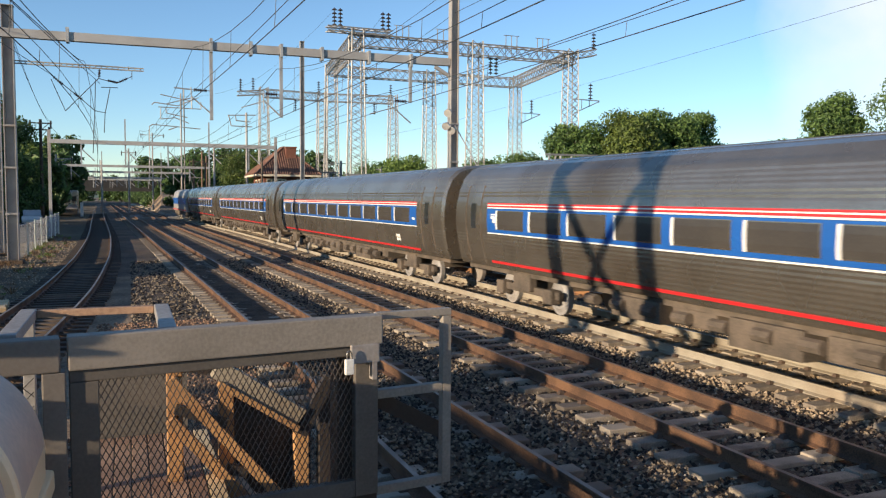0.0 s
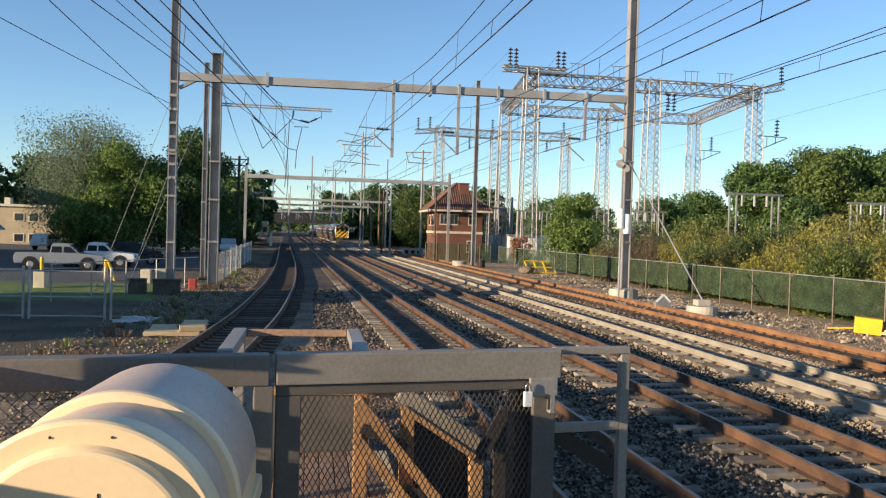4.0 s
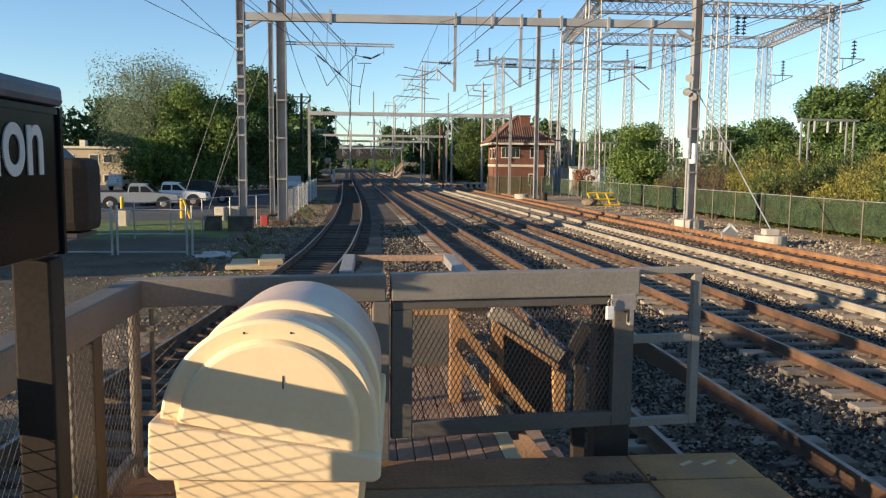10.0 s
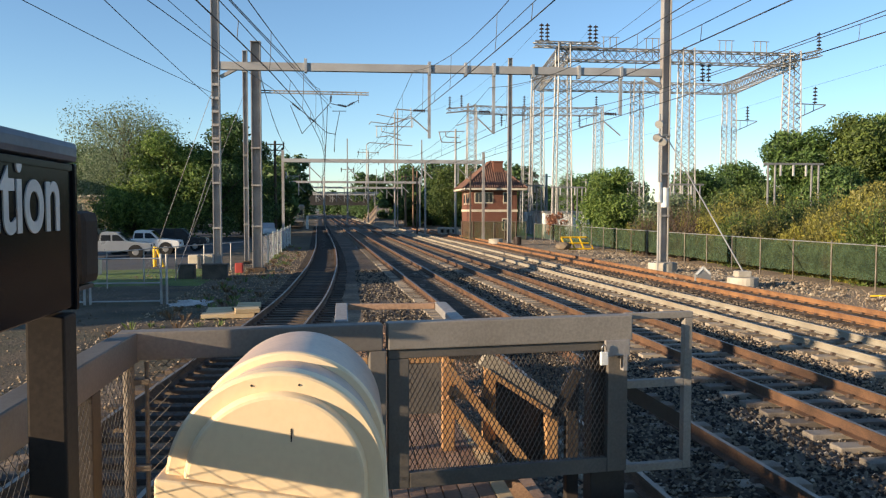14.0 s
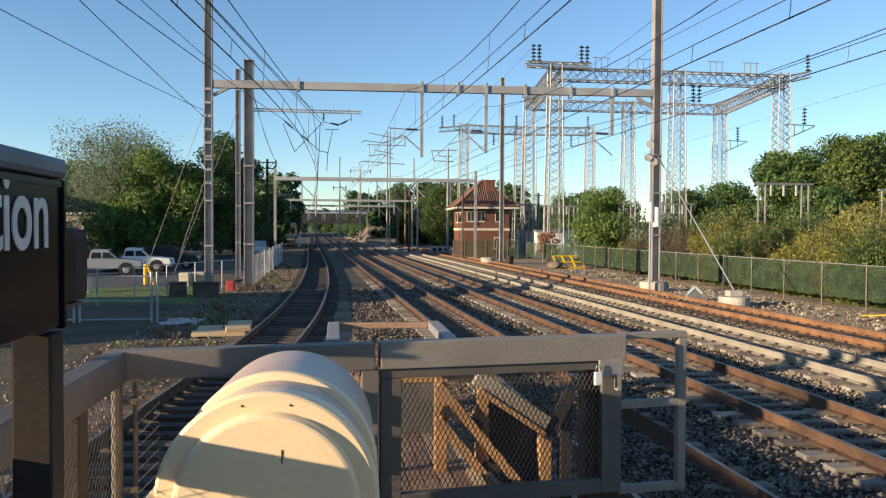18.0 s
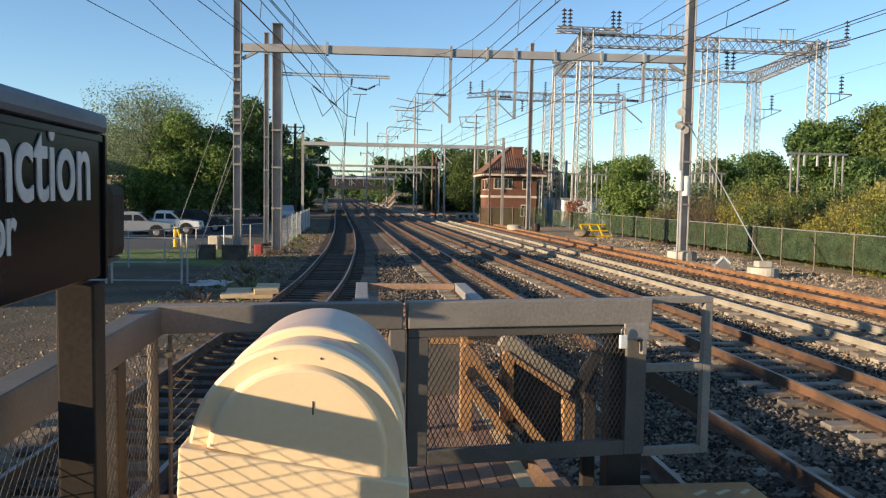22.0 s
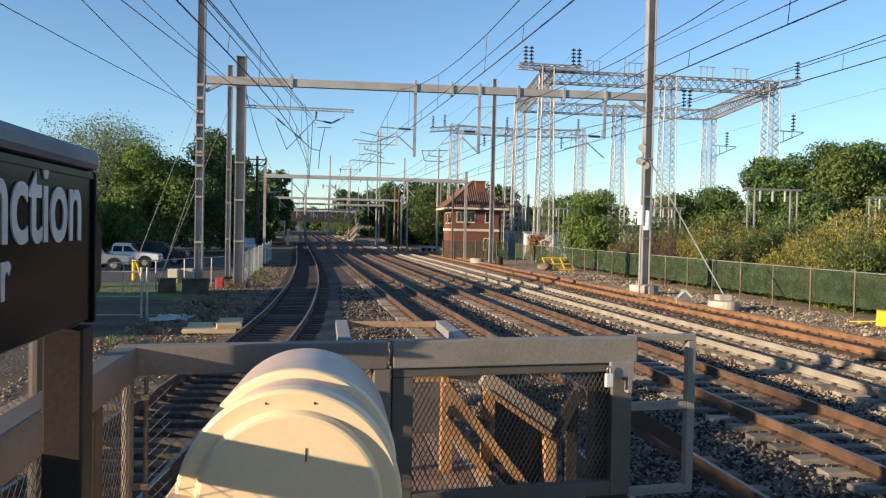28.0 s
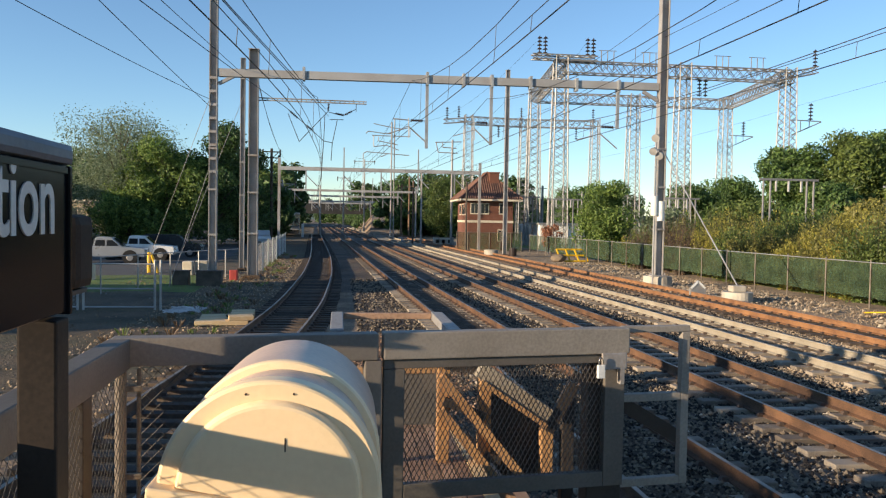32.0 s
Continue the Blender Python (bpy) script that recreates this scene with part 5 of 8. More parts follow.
    for x, y, h in ((33.8, 38, 5.2), (36.2, 39, 5.3), (47, 42, 6.5), (24.0, 66, 6.0), (23.2, 88, 7.0), (26.0, 82, 6.2)):
        t = thing("utility_post", "plain pale concrete post", "post", group="substation posts")
        bm = bmesh.new()
        bar(bm, (x, y, -0.3), (x, y, h), 0.16, 10, 0.13)
        part("shaft", bm, M["lattice"], t)
        bm = bmesh.new()
        sbar(bm, (x - 0.5, y, h - 0.3), (x + 0.5, y, h - 0.3), 0.09)
        part("crossarm", bm, M["lattice"], t)
    s = thing("relay_house", "low flat-roofed substation control hut", "hut")
    bm = bmesh.new()
    box(bm, 22.0, 84, -0.3, 27.0, 89, 2.6)
    part("wall", bm, M["white"], s)
    bm = bmesh.new()
    box(bm, 21.8, 83.8, 2.604, 27.2, 89.2, 2.8)
    part("roof", bm, M["galv"], s)
    # transformer cluster seen behind the tower
    for i in range(5):
        t = thing("transformer", "grey substation transformer with cooling fins", "transformer", group="transformers")
        x, y = 19.5 + i * 3.2, 106 + (i % 2) * 2
        bm = bmesh.new()
        box(bm, x - 1, y - 0.8, -0.3, x + 1, y + 0.8, 2.6, None, 0.05)
        part("tank", bm, M["galv"], t)
        for k in range(5):
            bm = bmesh.new()
            box(bm, x - 0.9 + k * 0.4, y - 1.2, 0.2, x - 0.82 + k * 0.4, y - 0.81, 2.2)
            part("fin", bm, M["galv"], t)
        for k in (-0.6, 0, 0.6):
            bm = bmesh.new()
            bar(bm, (x + k, y, 2.6), (x + k, y, 3.9), 0.12, 8, 0.06)
            part("bushing", bm, M["insul"], t)


build_substation()


# ---- brick interlocking tower ----
def build_tower():
    X0, X1, Y0, Y1, EZ, OV = 14.03, 18.95, 84.0, 91.2, 5.02, 0.9
    t = thing("signal_tower", "two-storey red brick railway tower with a hipped tile roof", "signal tower")
    walls = []
    for nm, a, b in (("front_wall", (X0, Y0, X1, Y0 + 0.3), 0), ("back_wall", (X0, Y1 - 0.3, X1, Y1), 0), ("west_wall", (X0, Y0 + 0.3, X0 + 0.3, Y1 - 0.3), 0), ("east_wall", (X1 - 0.3, Y0 + 0.3, X1, Y1 - 0.3), 0)):
        bm = bmesh.new()
        box(bm, a[0], a[1], -0.4, a[2], a[3], EZ)
        walls.append(part(nm, bm, M["brickwall"], t))
    # brick courses stand proud on the two visible walls
    bm = bmesh.new()
    g = random.Random(3)
    for c in range(34):
        z = -0.1 + c * 0.155
        x = X0 - (0.22 if c % 2 else 0)
        while x < X1:
            a, b = max(x, X0), min(x + 0.42, X1)
            if b - a > 0.08:
                o = g.uniform(0.006, 0.014)
                box(bm, a, Y0 - o, z, b, Y0 + 0.02, z + 0.14)
            x += 0.44
        y = Y0 - (0.22 if c % 2 else 0)
        while y < Y1:
            a, b = max(y, Y0), min(y + 0.42, Y1)
            if b - a > 0.08:
                o = g.uniform(0.006, 0.014)
                box(bm, X0 - o, a, z, X0 + 0.02, b, z + 0.14)
            y += 0.44
    br = part("bricks", bm, M["brick"], t)
    tagged(br, kind="stuff")
    bm = bmesh.new()
    box(bm, X0 - 0.06, Y0 - 0.06, 2.70, X1 + 0.06, Y1 + 0.06, 2.95)
    part("string_course", bm, M["trim"], t, "buff stone band between the storeys")
    bm = bmesh.new()
    box(bm, X0 - OV, Y0 - OV, EZ, X1 + OV, Y1 + OV, EZ + 0.20)
    part("eave_board", bm, M["trim"], t, "pale boxed eaves")
    bm = bmesh.new()
    cx, cy = (X0 + X1) / 2, (Y0 + Y1) / 2
    zr, ze = EZ + 3.15, EZ + 0.204
    xl, xr, yl, yr, ya, yb = X0 - OV, X1 + OV, Y0 - OV, Y1 + OV, cy - 1.4, cy + 1.4
    base = [bm.verts.new(p) for p in ((xl, yl, ze), (xr, yl, ze), (xr, yr, ze), (xl, yr, ze))]
    r0, r1 = bm.verts.new((cx, ya, zr)), bm.verts.new((cx, yb, zr))
    for f in ((base[0], base[1], r0), (base[1], base[2], r1, r0), (base[2], base[3], r1), (base[3], base[0], r0, r1), tuple(base[::-1])):
        bm.faces.new(f)
    roof = part("roof", bm, M["tileroof"], t, "hipped brown-red tile roof with wide eaves")
    # rounded tile ribs running down the two visible slopes
    for i in range(28):
        x = xl + (xr - xl) * (i + 0.5) / 28
        f = min((x - xl) / (cx - xl), (xr - x) / (xr - cx))
        bm = bmesh.new()
        bar(bm, (x, yl, ze + 0.03), (x, yl + f * (ya - yl), ze + 0.03 + f * (zr - ze)), 0.07, 6)
        part("tile_rib", bm, M["tileroof"], roof)
    for i in range(38):
        y = yl + (yr - yl) * (i + 0.5) / 38
        f = min(1.0, (y - yl) / (ya - yl), (yr - y) / (yr - yb))
        bm = bmesh.new()
        bar(bm, (xl, y, ze + 0.03), (xl + f * (cx - xl), y, ze + 0.03 + f * (zr - ze)), 0.07, 6)
        part("tile_rib", bm, M["tileroof"], roof)
    for a, b in (((xl, yl, ze), (cx, ya, zr)), ((xr, yl, ze), (cx, ya, zr)), ((cx, ya, zr), (cx, yb, zr))):
        bm = bmesh.new()
        bar(bm, Vector(a) + Vector((0, 0, 0.06)), Vector(b) + Vector((0, 0, 0.06)), 0.10, 8)
        part("ridge_tile", bm, M["tileroof"], roof)
    bm = bmesh.new()
    box(bm, 16.5, 84.9, EZ + 0.6, 17.55, 85.8, 8.05, None, 0.02)
    box(bm, 16.42, 84.82, 8.05, 17.63, 85.88, 8.2, None, 0.02)
    part("chimney", bm, M["brick"], t, "square brick chimney")

    def win(x0, x1, z0, z1, wall):
        bm = bmesh.new()
        if wall == "s":
            box(bm, x0, Y0 - 0.05, z0, x1, Y0 + 0.05, z1)
            fr = part("window", bm, M["trim"], t, "buff framed window")
            bm = bmesh.new()
            w = (x1 - x0)
            for a, b in ((0.08, 0.47), (0.53, 0.92)):
                box(bm, x0 + a * w, Y0 - 0.06, z0 + 0.12, x0 + b * w, Y0 - 0.052, z1 - 0.1)
            part("pane", bm, M["glassdark"], fr)
        else:
            box(bm, X0 - 0.05, x0, z0, X0 + 0.05, x1, z1)
            fr = part("window", bm, M["trim"], t, "buff framed window")
            bm = bmesh.new()
            w = (x1 - x0)
            for a, b in ((0.08, 0.47), (0.53, 0.92)):
                box(bm, X0 - 0.06, x0 + a * w, z0 + 0.12, X0 - 0.052, x0 + b * w, z1 - 0.1)
            part("pane", bm, M["glassdark"], fr)

    for x in (14.3, 15.4, 17.4):
        win(x, x + 0.92, 3.6, 4.8, "s")
    win(17.3, 18.1, 0.7, 2.0, "s")
    for y in (84.8, 86.6, 88.5):
        win(y, y + 1.1, 3.5, 4.75, "w")
    return t


build_tower()


# ---- things beside the outer track ----
def build_tower_fence():
    t = thing("tower_fence", "dark mesh fence before the brick tower", "fence")
    for i in range(7):
        x = 12.6 + i * 1.15
        bm = bmesh.new()
        bar(bm, (x, 82.0, -0.4), (x, 82.0, 1.75), 0.04, 8)
        part("post", bm, M["dullpost"], t)
        if i < 6:
            bm = bmesh.new()
            for k in range(12):
                box(bm, x + 0.04 + k * 0.092, 82.02, -0.2, x + 0.04 + k * 0.092 + 0.06, 82.03, 1.65)
            part("slat_panel", bm, M["slats"], t)
    bm = bmesh.new()
    bar(bm, (12.6, 82, 1.7), (19.5, 82, 1.7), 0.025, 8)
    part("top_rail", bm, M["dullpost"], t)


build_tower_fence()


def build_east_side():
    # guy anchor block with its rod
    t = thing("guy_anchor", "round pale concrete anchor block holding a guy rod", "anchor block")
    bm = bmesh.new()
    bar(bm, (16.75, 31.1, -0.4), (16.75, 31.1, 0.16), 0.62, 24)
    part("block", bm, M["concrete"], t)
    bm = bmesh.new()
    box(bm, 16.45, 30.9, 0.164, 17.05, 31.35, 0.42, None, 0.05)
    part("cap_block", bm, M["concrete"], t)
    bm = bmesh.new()
    bar(bm, (16.75, 31.1, 0.40), (16.34, 38.2, 6.6), 0.03, 8)
    part("guy_rod", bm, M["galv"], t)
    # dwarf marker board
    t = thing("marker_board", "grey peaked lineside marker board lying low", "marker board")
    bm = bmesh.new()
    v = [bm.verts.new((x, y, z)) for y in (32.9, 33.02) for x, z in ((15.55, -0.15), (16.25, -0.15), (16.25, 0.15), (15.9, 0.48), (15.55, 0.15))]
    bm.faces.new(v[:5])
    bm.faces.new(v[5:][::-1])
    for i in range(5):
        bm.faces.new((v[i], v[5 + i], v[5 + (i + 1) % 5], v[(i + 1) % 5]))
    bmesh.ops.recalc_face_normals(bm, faces=bm.faces)
    part("board", bm, M["galv"], t)
    bm = bmesh.new()
    sbar(bm, (15.58, 32.88, 0.14), (15.9, 32.88, 0.44), 0.02, 0.08)
    sbar(bm, (15.9, 32.88, 0.44), (16.22, 32.88, 0.14), 0.02, 0.08)
    part("chevron", bm, M["white"], t)
    # white equipment cabinet
    t = thing("signal_cabinet", "white steel double-door signal cabinet on short feet", "cabinet", pose(19.75, 20.9, -0.22, 0, 0, -52))
    bm = bmesh.new()
    box(bm, -0.68, -0.32, 0.14, 0.68, 0.32, 1.72, None, 0.015)
    part("body", bm, M["white"], t)
    bm = bmesh.new()
    box(bm, -0.72, -0.36, 1.724, 0.72, 0.36, 1.77, None, 0.01)
    part("roof", bm, M["white"], t)
    for x in (-1, 1):
        bm = bmesh.new()
        box(bm, min(x * 0.02, x * 0.64), -0.345, 0.2, max(x * 0.02, x * 0.64), -0.322, 1.66, None, 0.006)
        d = part("door", bm, M["white"], t)
        bm = bmesh.new()
        box(bm, x * 0.09 - 0.015, -0.37, 0.85, x * 0.09 + 0.015, -0.346, 1.05)
        part("handle", bm, M["insul"], d)
    for x in (-0.6, 0.6):
        for y in (-0.26, 0.26):
            bm = bmesh.new()
            box(bm, x - 0.05, y - 0.05, 0.0, x + 0.05, y + 0.05, 0.138)
            part("foot", bm, M["galv"], t)
    bm = bmesh.new()
    box(bm, 0.683, -0.2, 1.38, 0.69, 0.12, 1.5)
    o = part("label_plate", bm, M["trainblue"], t, "small blue label plate")
    bm = bmesh.new()
    for k in range(4):
        box(bm, 0.691, -0.16 + k * 0.07, 1.41, 0.694, -0.115 + k * 0.07, 1.47)
    part("label_bars", bm, M["white"], o)
    # bigger white hut
    t = thing("relay_cabin", "large white metal relay cabin with a low pitched roof", "cabin", pose(21.45, 16.75, -0.22, 0, 0, 4))
    bm = bmesh.new()
    box(bm, -1.4, -1.5, 0.1, 1.4, 1.5, 2.55, None, 0.02)
    part("body", bm, M["white"], t)
    bm = bmesh.new()
    v = [bm.verts.new(p) for p in ((-1.5, -1.6, 2.554), (1.5, -1.6, 2.554), (1.5, 1.6, 2.554), (-1.5, 1.6, 2.554), (0, 0, 2.95))]
    for a, b in ((0, 1), (1, 2), (2, 3), (3, 0)):
        bm.faces.new((v[a], v[b], v[4]))
    bm.faces.new((v[3], v[2], v[1], v[0]))
    part("roof", bm, M["white"], t)
    bm = bmesh.new()
    box(bm, -1.3, -1.4, 0.0, 1.3, 1.4, 0.098)
    part("skid_base", bm, M["concrete"], t)
    bm = bmesh.new()
    box(bm, -1.425, -0.45, 0.2, -1.402, 0.45, 2.2, None, 0.008)
    part("door", bm, M["white"], t)
    # yellow box and boards
    t = thing("yellow_box", "bright yellow box lying open beside the outer track", "box", pose(19.9, 25.4, -0.2, 0, 4, -35))
    bm = bmesh.new()
    box(bm, -0.42, -0.28, 0.0, 0.42, 0.28, 0.55, None, 0.02)
    part("body", bm, M["yellow"], t)
    bm = bmesh.new()
    sbar(bm, (-0.45, -0.2, 0.15), (-1.25, -0.3, 0.04), 0.10, 0.04)
    part("strap", bm, M["yellow"], t)
    for i in range(3):
        t = thing("plank", "pale loose plank lying on the ground", "plank", pose(20.3 + i * 0.1, 23.6 + i * 0.35, -0.17 + i * 0.045, 0, 0, 96 + i * 4), "loose planks")
        bm = bmesh.new()
        box(bm, -1.5, -0.11, 0, 1.5, 0.11, 0.045, None, 0.006)
        part("board", bm, M["newwood"], t)
    # yellow frame leaning by the fence
    t = thing("crowd_barrier", "yellow tubular barrier leaning on the ground", "barrier", pose(19.2, 61.9, -0.24, -52, 0, 4))
    for z in (0.05, 0.75, 1.5):
        bm = bmesh.new()
        sbar(bm, (-1.15, 0, z), (1.15, 0, z), 0.10)
        part("rail", bm, M["yellow"], t)
    for x in (-1.15, -0.38, 0.38, 1.15):
        bm = bmesh.new()
        sbar(bm, (x, 0, 0.06), (x, 0, 1.49), 0.09)
        part("upright", bm, M["yellow"], t)
    # boulder, low block and drum near the farther mast
    for x, y, r, nm, lb in ((17.9, 62.0, 0.5, "boulder", "pale boulder beside the fence"), (14.3, 72.0, 0.65, "concrete_block", "round pale concrete block by the track")):
        t = thing(nm, lb, "stone" if nm == "boulder" else "block")
        bm = bmesh.new()
        if nm == "boulder":
            ball(bm, (x, y, 0.0), r, 2, (1.3, 1, 0.7))
            for q in bm.verts:
                q.co += Vector((noise.noise(q.co * 2), noise.noise(q.co * 2 + Vector((5, 0, 0))), 0)) * 0.15
        else:
            bar(bm, (x, y, -0.3), (x, y, 0.25), r, 20)
        part("mass", bm, M["rock"] if nm == "boulder" else M["concrete"], t)
    t = thing("concrete_trough", "low pale concrete cable trough with three square openings", "trough")
    bm = bmesh.new()
    box(bm, 12.3, 100.0, 0.42, 14.9, 100.8, 0.66, None, 0.02)
    box(bm, 12.3, 100.0, -0.4, 14.9, 100.8, -0.02, None, 0.02)
    for x in (12.3, 13.06, 13.82, 14.6):
        box(bm, x, 100.0, -0.05, x + 0.3, 100.8, 0.45)
    part("frame", bm, M["concrete"], t)
    bm = bmesh.new()
    box(bm, 12.4, 100.7, -0.02, 14.8, 100.78, 0.42)
    part("back", bm, M["underframe"], t)
    t = thing("drum", "small black drum at the foot of a mast", "drum")
    bm = bmesh.new()
    bar(bm, (15.9, 70.0, -0.2), (15.9, 70.0, 0.5), 0.36, 16)
    part("shell", bm, M["insul"], t)
    # mast equipment: white cylinders and signal heads
    t = thing("transformer_can", "two white cylindrical cans strapped to the mast", "transformer")
    for x, z in ((15.62, 3.3), (15.95, 3.05)):
        bm = bmesh.new()
        bar(bm, (x, 37.3, z), (x, 37.3, z + 0.95), 0.17, 16)
        part("can", bm, M["white"], t)
    bm = bmesh.new()
    for z in (3.4, 3.9):
        sbar(bm, (15.6, 37.4, z), (16.2, 37.9, z), 0.05)
    part("strap", bm, M["galv"], t)
    bm = bmesh.new()
    bar(bm, (15.75, 37.6, -0.2), (15.75, 37.6, 7.6), 0.05, 8)
    part("conduit", bm, M["galv"], t)
    t = thing("floodlight_bracket", "pair of small lamps on brackets high on the mast", "floodlight")
    for x, z in ((15.75, 7.15), (15.65, 6.5), (15.95, 6.3)):
        bm = bmesh.new()
        bar(bm, (x, 37.5, z), (x - 0.16, 37.3, z - 0.1), 0.14, 12, 0.2)
        part("head", bm, M["galv"], t)
        bm = bmesh.new()
        sbar(bm, (x, 37.5, z), (16.2, 37.7, z + 0.05), 0.05)
        part("bracket", bm, M["polesteel"], t)
    bm_r = random.Random(9)
    vs, fs = [], []
    for i in range(1500):
        a = bm_r.gauss(0, 1)
        x, y = 17.3 + a * 1.0, 35.0 + bm_r.gauss(0, 2.2)
        if i > 900:
            x, y = 18.6 + bm_r.uniform(-1.2, 1.4), bm_r.uniform(18, 60)
        s = bm_r.uniform(0.025, 0.085)
        z = -0.22 + s * 0.3
        b = len(vs)
        for u, v, w in ((-1, -1, -0.6), (1, -0.8, -0.6), (0.9, 1, -0.6), (-1, 0.8, -0.6), (-0.6, -0.5, 0.6), (0.7, -0.6, 0.5), (0.5, 0.6, 0.7), (-0.5, 0.6, 0.5)):
            vs.append((x + u * s * bm_r.uniform(0.7, 1.3), y + v * s * bm_r.uniform(0.7, 1.3), z + w * s))
        fs += [tuple(q + b for q in f) for f in CUBE_F]
    tagged(new("rubble", raw("rubble", vs, fs, M["rock"])), "pale broken rubble scattered beside the outer track", "rubble", kind="stuff")


build_east_side()


# ---- west side: yard, vehicles, buildings ----
def build_yard_fence():
    t = thing("yard_gate", "galvanised double chain-link yard gate standing shut", "gate")
    pts = [(-10.5, 27.7), (-8.07, 27.7), (-7.89, 27.7), (-5.62, 27.7), (-5.44, 27.72)]
    for x, y in pts:
        bm = bmesh.new()
        bar(bm, (x, y, -0.35), (x, y, 1.42), 0.04, 10)
        part("post", bm, M["galv"], t)
    for i in (0, 2):
        a, b = Vector((*pts[i], 0)), Vector((*pts[i + 1], 0))
        for z in (1.27, 0.45, -0.16):
            bm = bmesh.new()
            bar(bm, a + Vector((0, 0, z)), b + Vector((0, 0, z)), 0.028, 8)
            part("rail", bm, M["galv"], t)
        d = b - a
        bm = bmesh.new()
        chain_link(bm, a, d.normalized(), d.length, -0.14, 1.25, 0.14, 0.0018)
        part("chain_link", bm, M["galv"], t)
    f = thing("yard_fence", "low galvanised rail fence along the grass", "fence")
    run = [(-9.0, 33.5), (-6.4, 40.5), (-4.9, 43.6)]
    for (x0, y0), (x1, y1) in zip(run, run[1:]):
        n = 3
        for i in range(n):
            k = i / n
            bm = bmesh.new()
            x, y = x0 + (x1 - x0) * k, y0 + (y1 - y0) * k
            bar(bm, (x, y, -0.35), (x, y, 1.2), 0.03, 8)
            part("post", bm, M["galv"], f)
        bm = bmesh.new()
        bar(bm, (x0, y0, 1.18), (x1, y1, 1.18), 0.022, 8)
        part("rail", bm, M["galv"], f)
    w = thing("siding_fence", "pale chain-link fence along the siding", "fence")
    y = 43.8
    prev = None
    while y < 74:
        x = -3.95 + (-4.35 + 3.95) * (y - 43.8) / 25
        bm = bmesh.new()
        bar(bm, (x, y, -0.35), (x, y, 1.46), 0.042, 10)
        ball(bm, (x, y, 1.47), 0.05, 1)
        part("post", bm, M["fencepaint"], w, "pale green-white pipe post")
        if prev is not None:
            bm = bmesh.new()
            bar(bm, (prev[0], prev[1], 1.42), (x, y, 1.42), 0.022, 8)
            part("rail", bm, M["galv"], w)
            bm = bmesh.new()
            chain_link(bm, Vector((prev[0], prev[1], 0)), Vector((x - prev[0], y - prev[1], 0)).normalized(), y - prev[1], -0.15, 1.40, 0.16, 0.0022)
            part("chain_link", bm, M["galv"], w)
        prev = (x, y)
        y += 4.3


build_yard_fence()


def wheel_parts(t, x, y, r, w, side_sign):
    bm = bmesh.new()
    bar(bm, (x, y, r), (x, y + side_sign * w, r), r, 22)
    p = part("wheel", bm, M["tyre"], t)
    bm = bmesh.new()
    bar(bm, (x, y + side_sign * (w - 0.01), r), (x, y + side_sign * (w + 0.012), r), r * 0.6, 16, r * 0.5)
    part("rim", bm, M["galv"], p)


def extrude_side(bm, outline, w):
    a = [bm.verts.new((x, -w, z)) for x, z in outline]
    b = [bm.verts.new((x, w, z)) for x, z in outline]
    bm.faces.new(a)
    bm.faces.new(b[::-1])
    n = len(outline)
    for i in range(n):
        bm.faces.new((a[i], b[i], b[(i + 1) % n], a[(i + 1) % n]))
    bmesh.ops.recalc_face_normals(bm, faces=bm.faces)


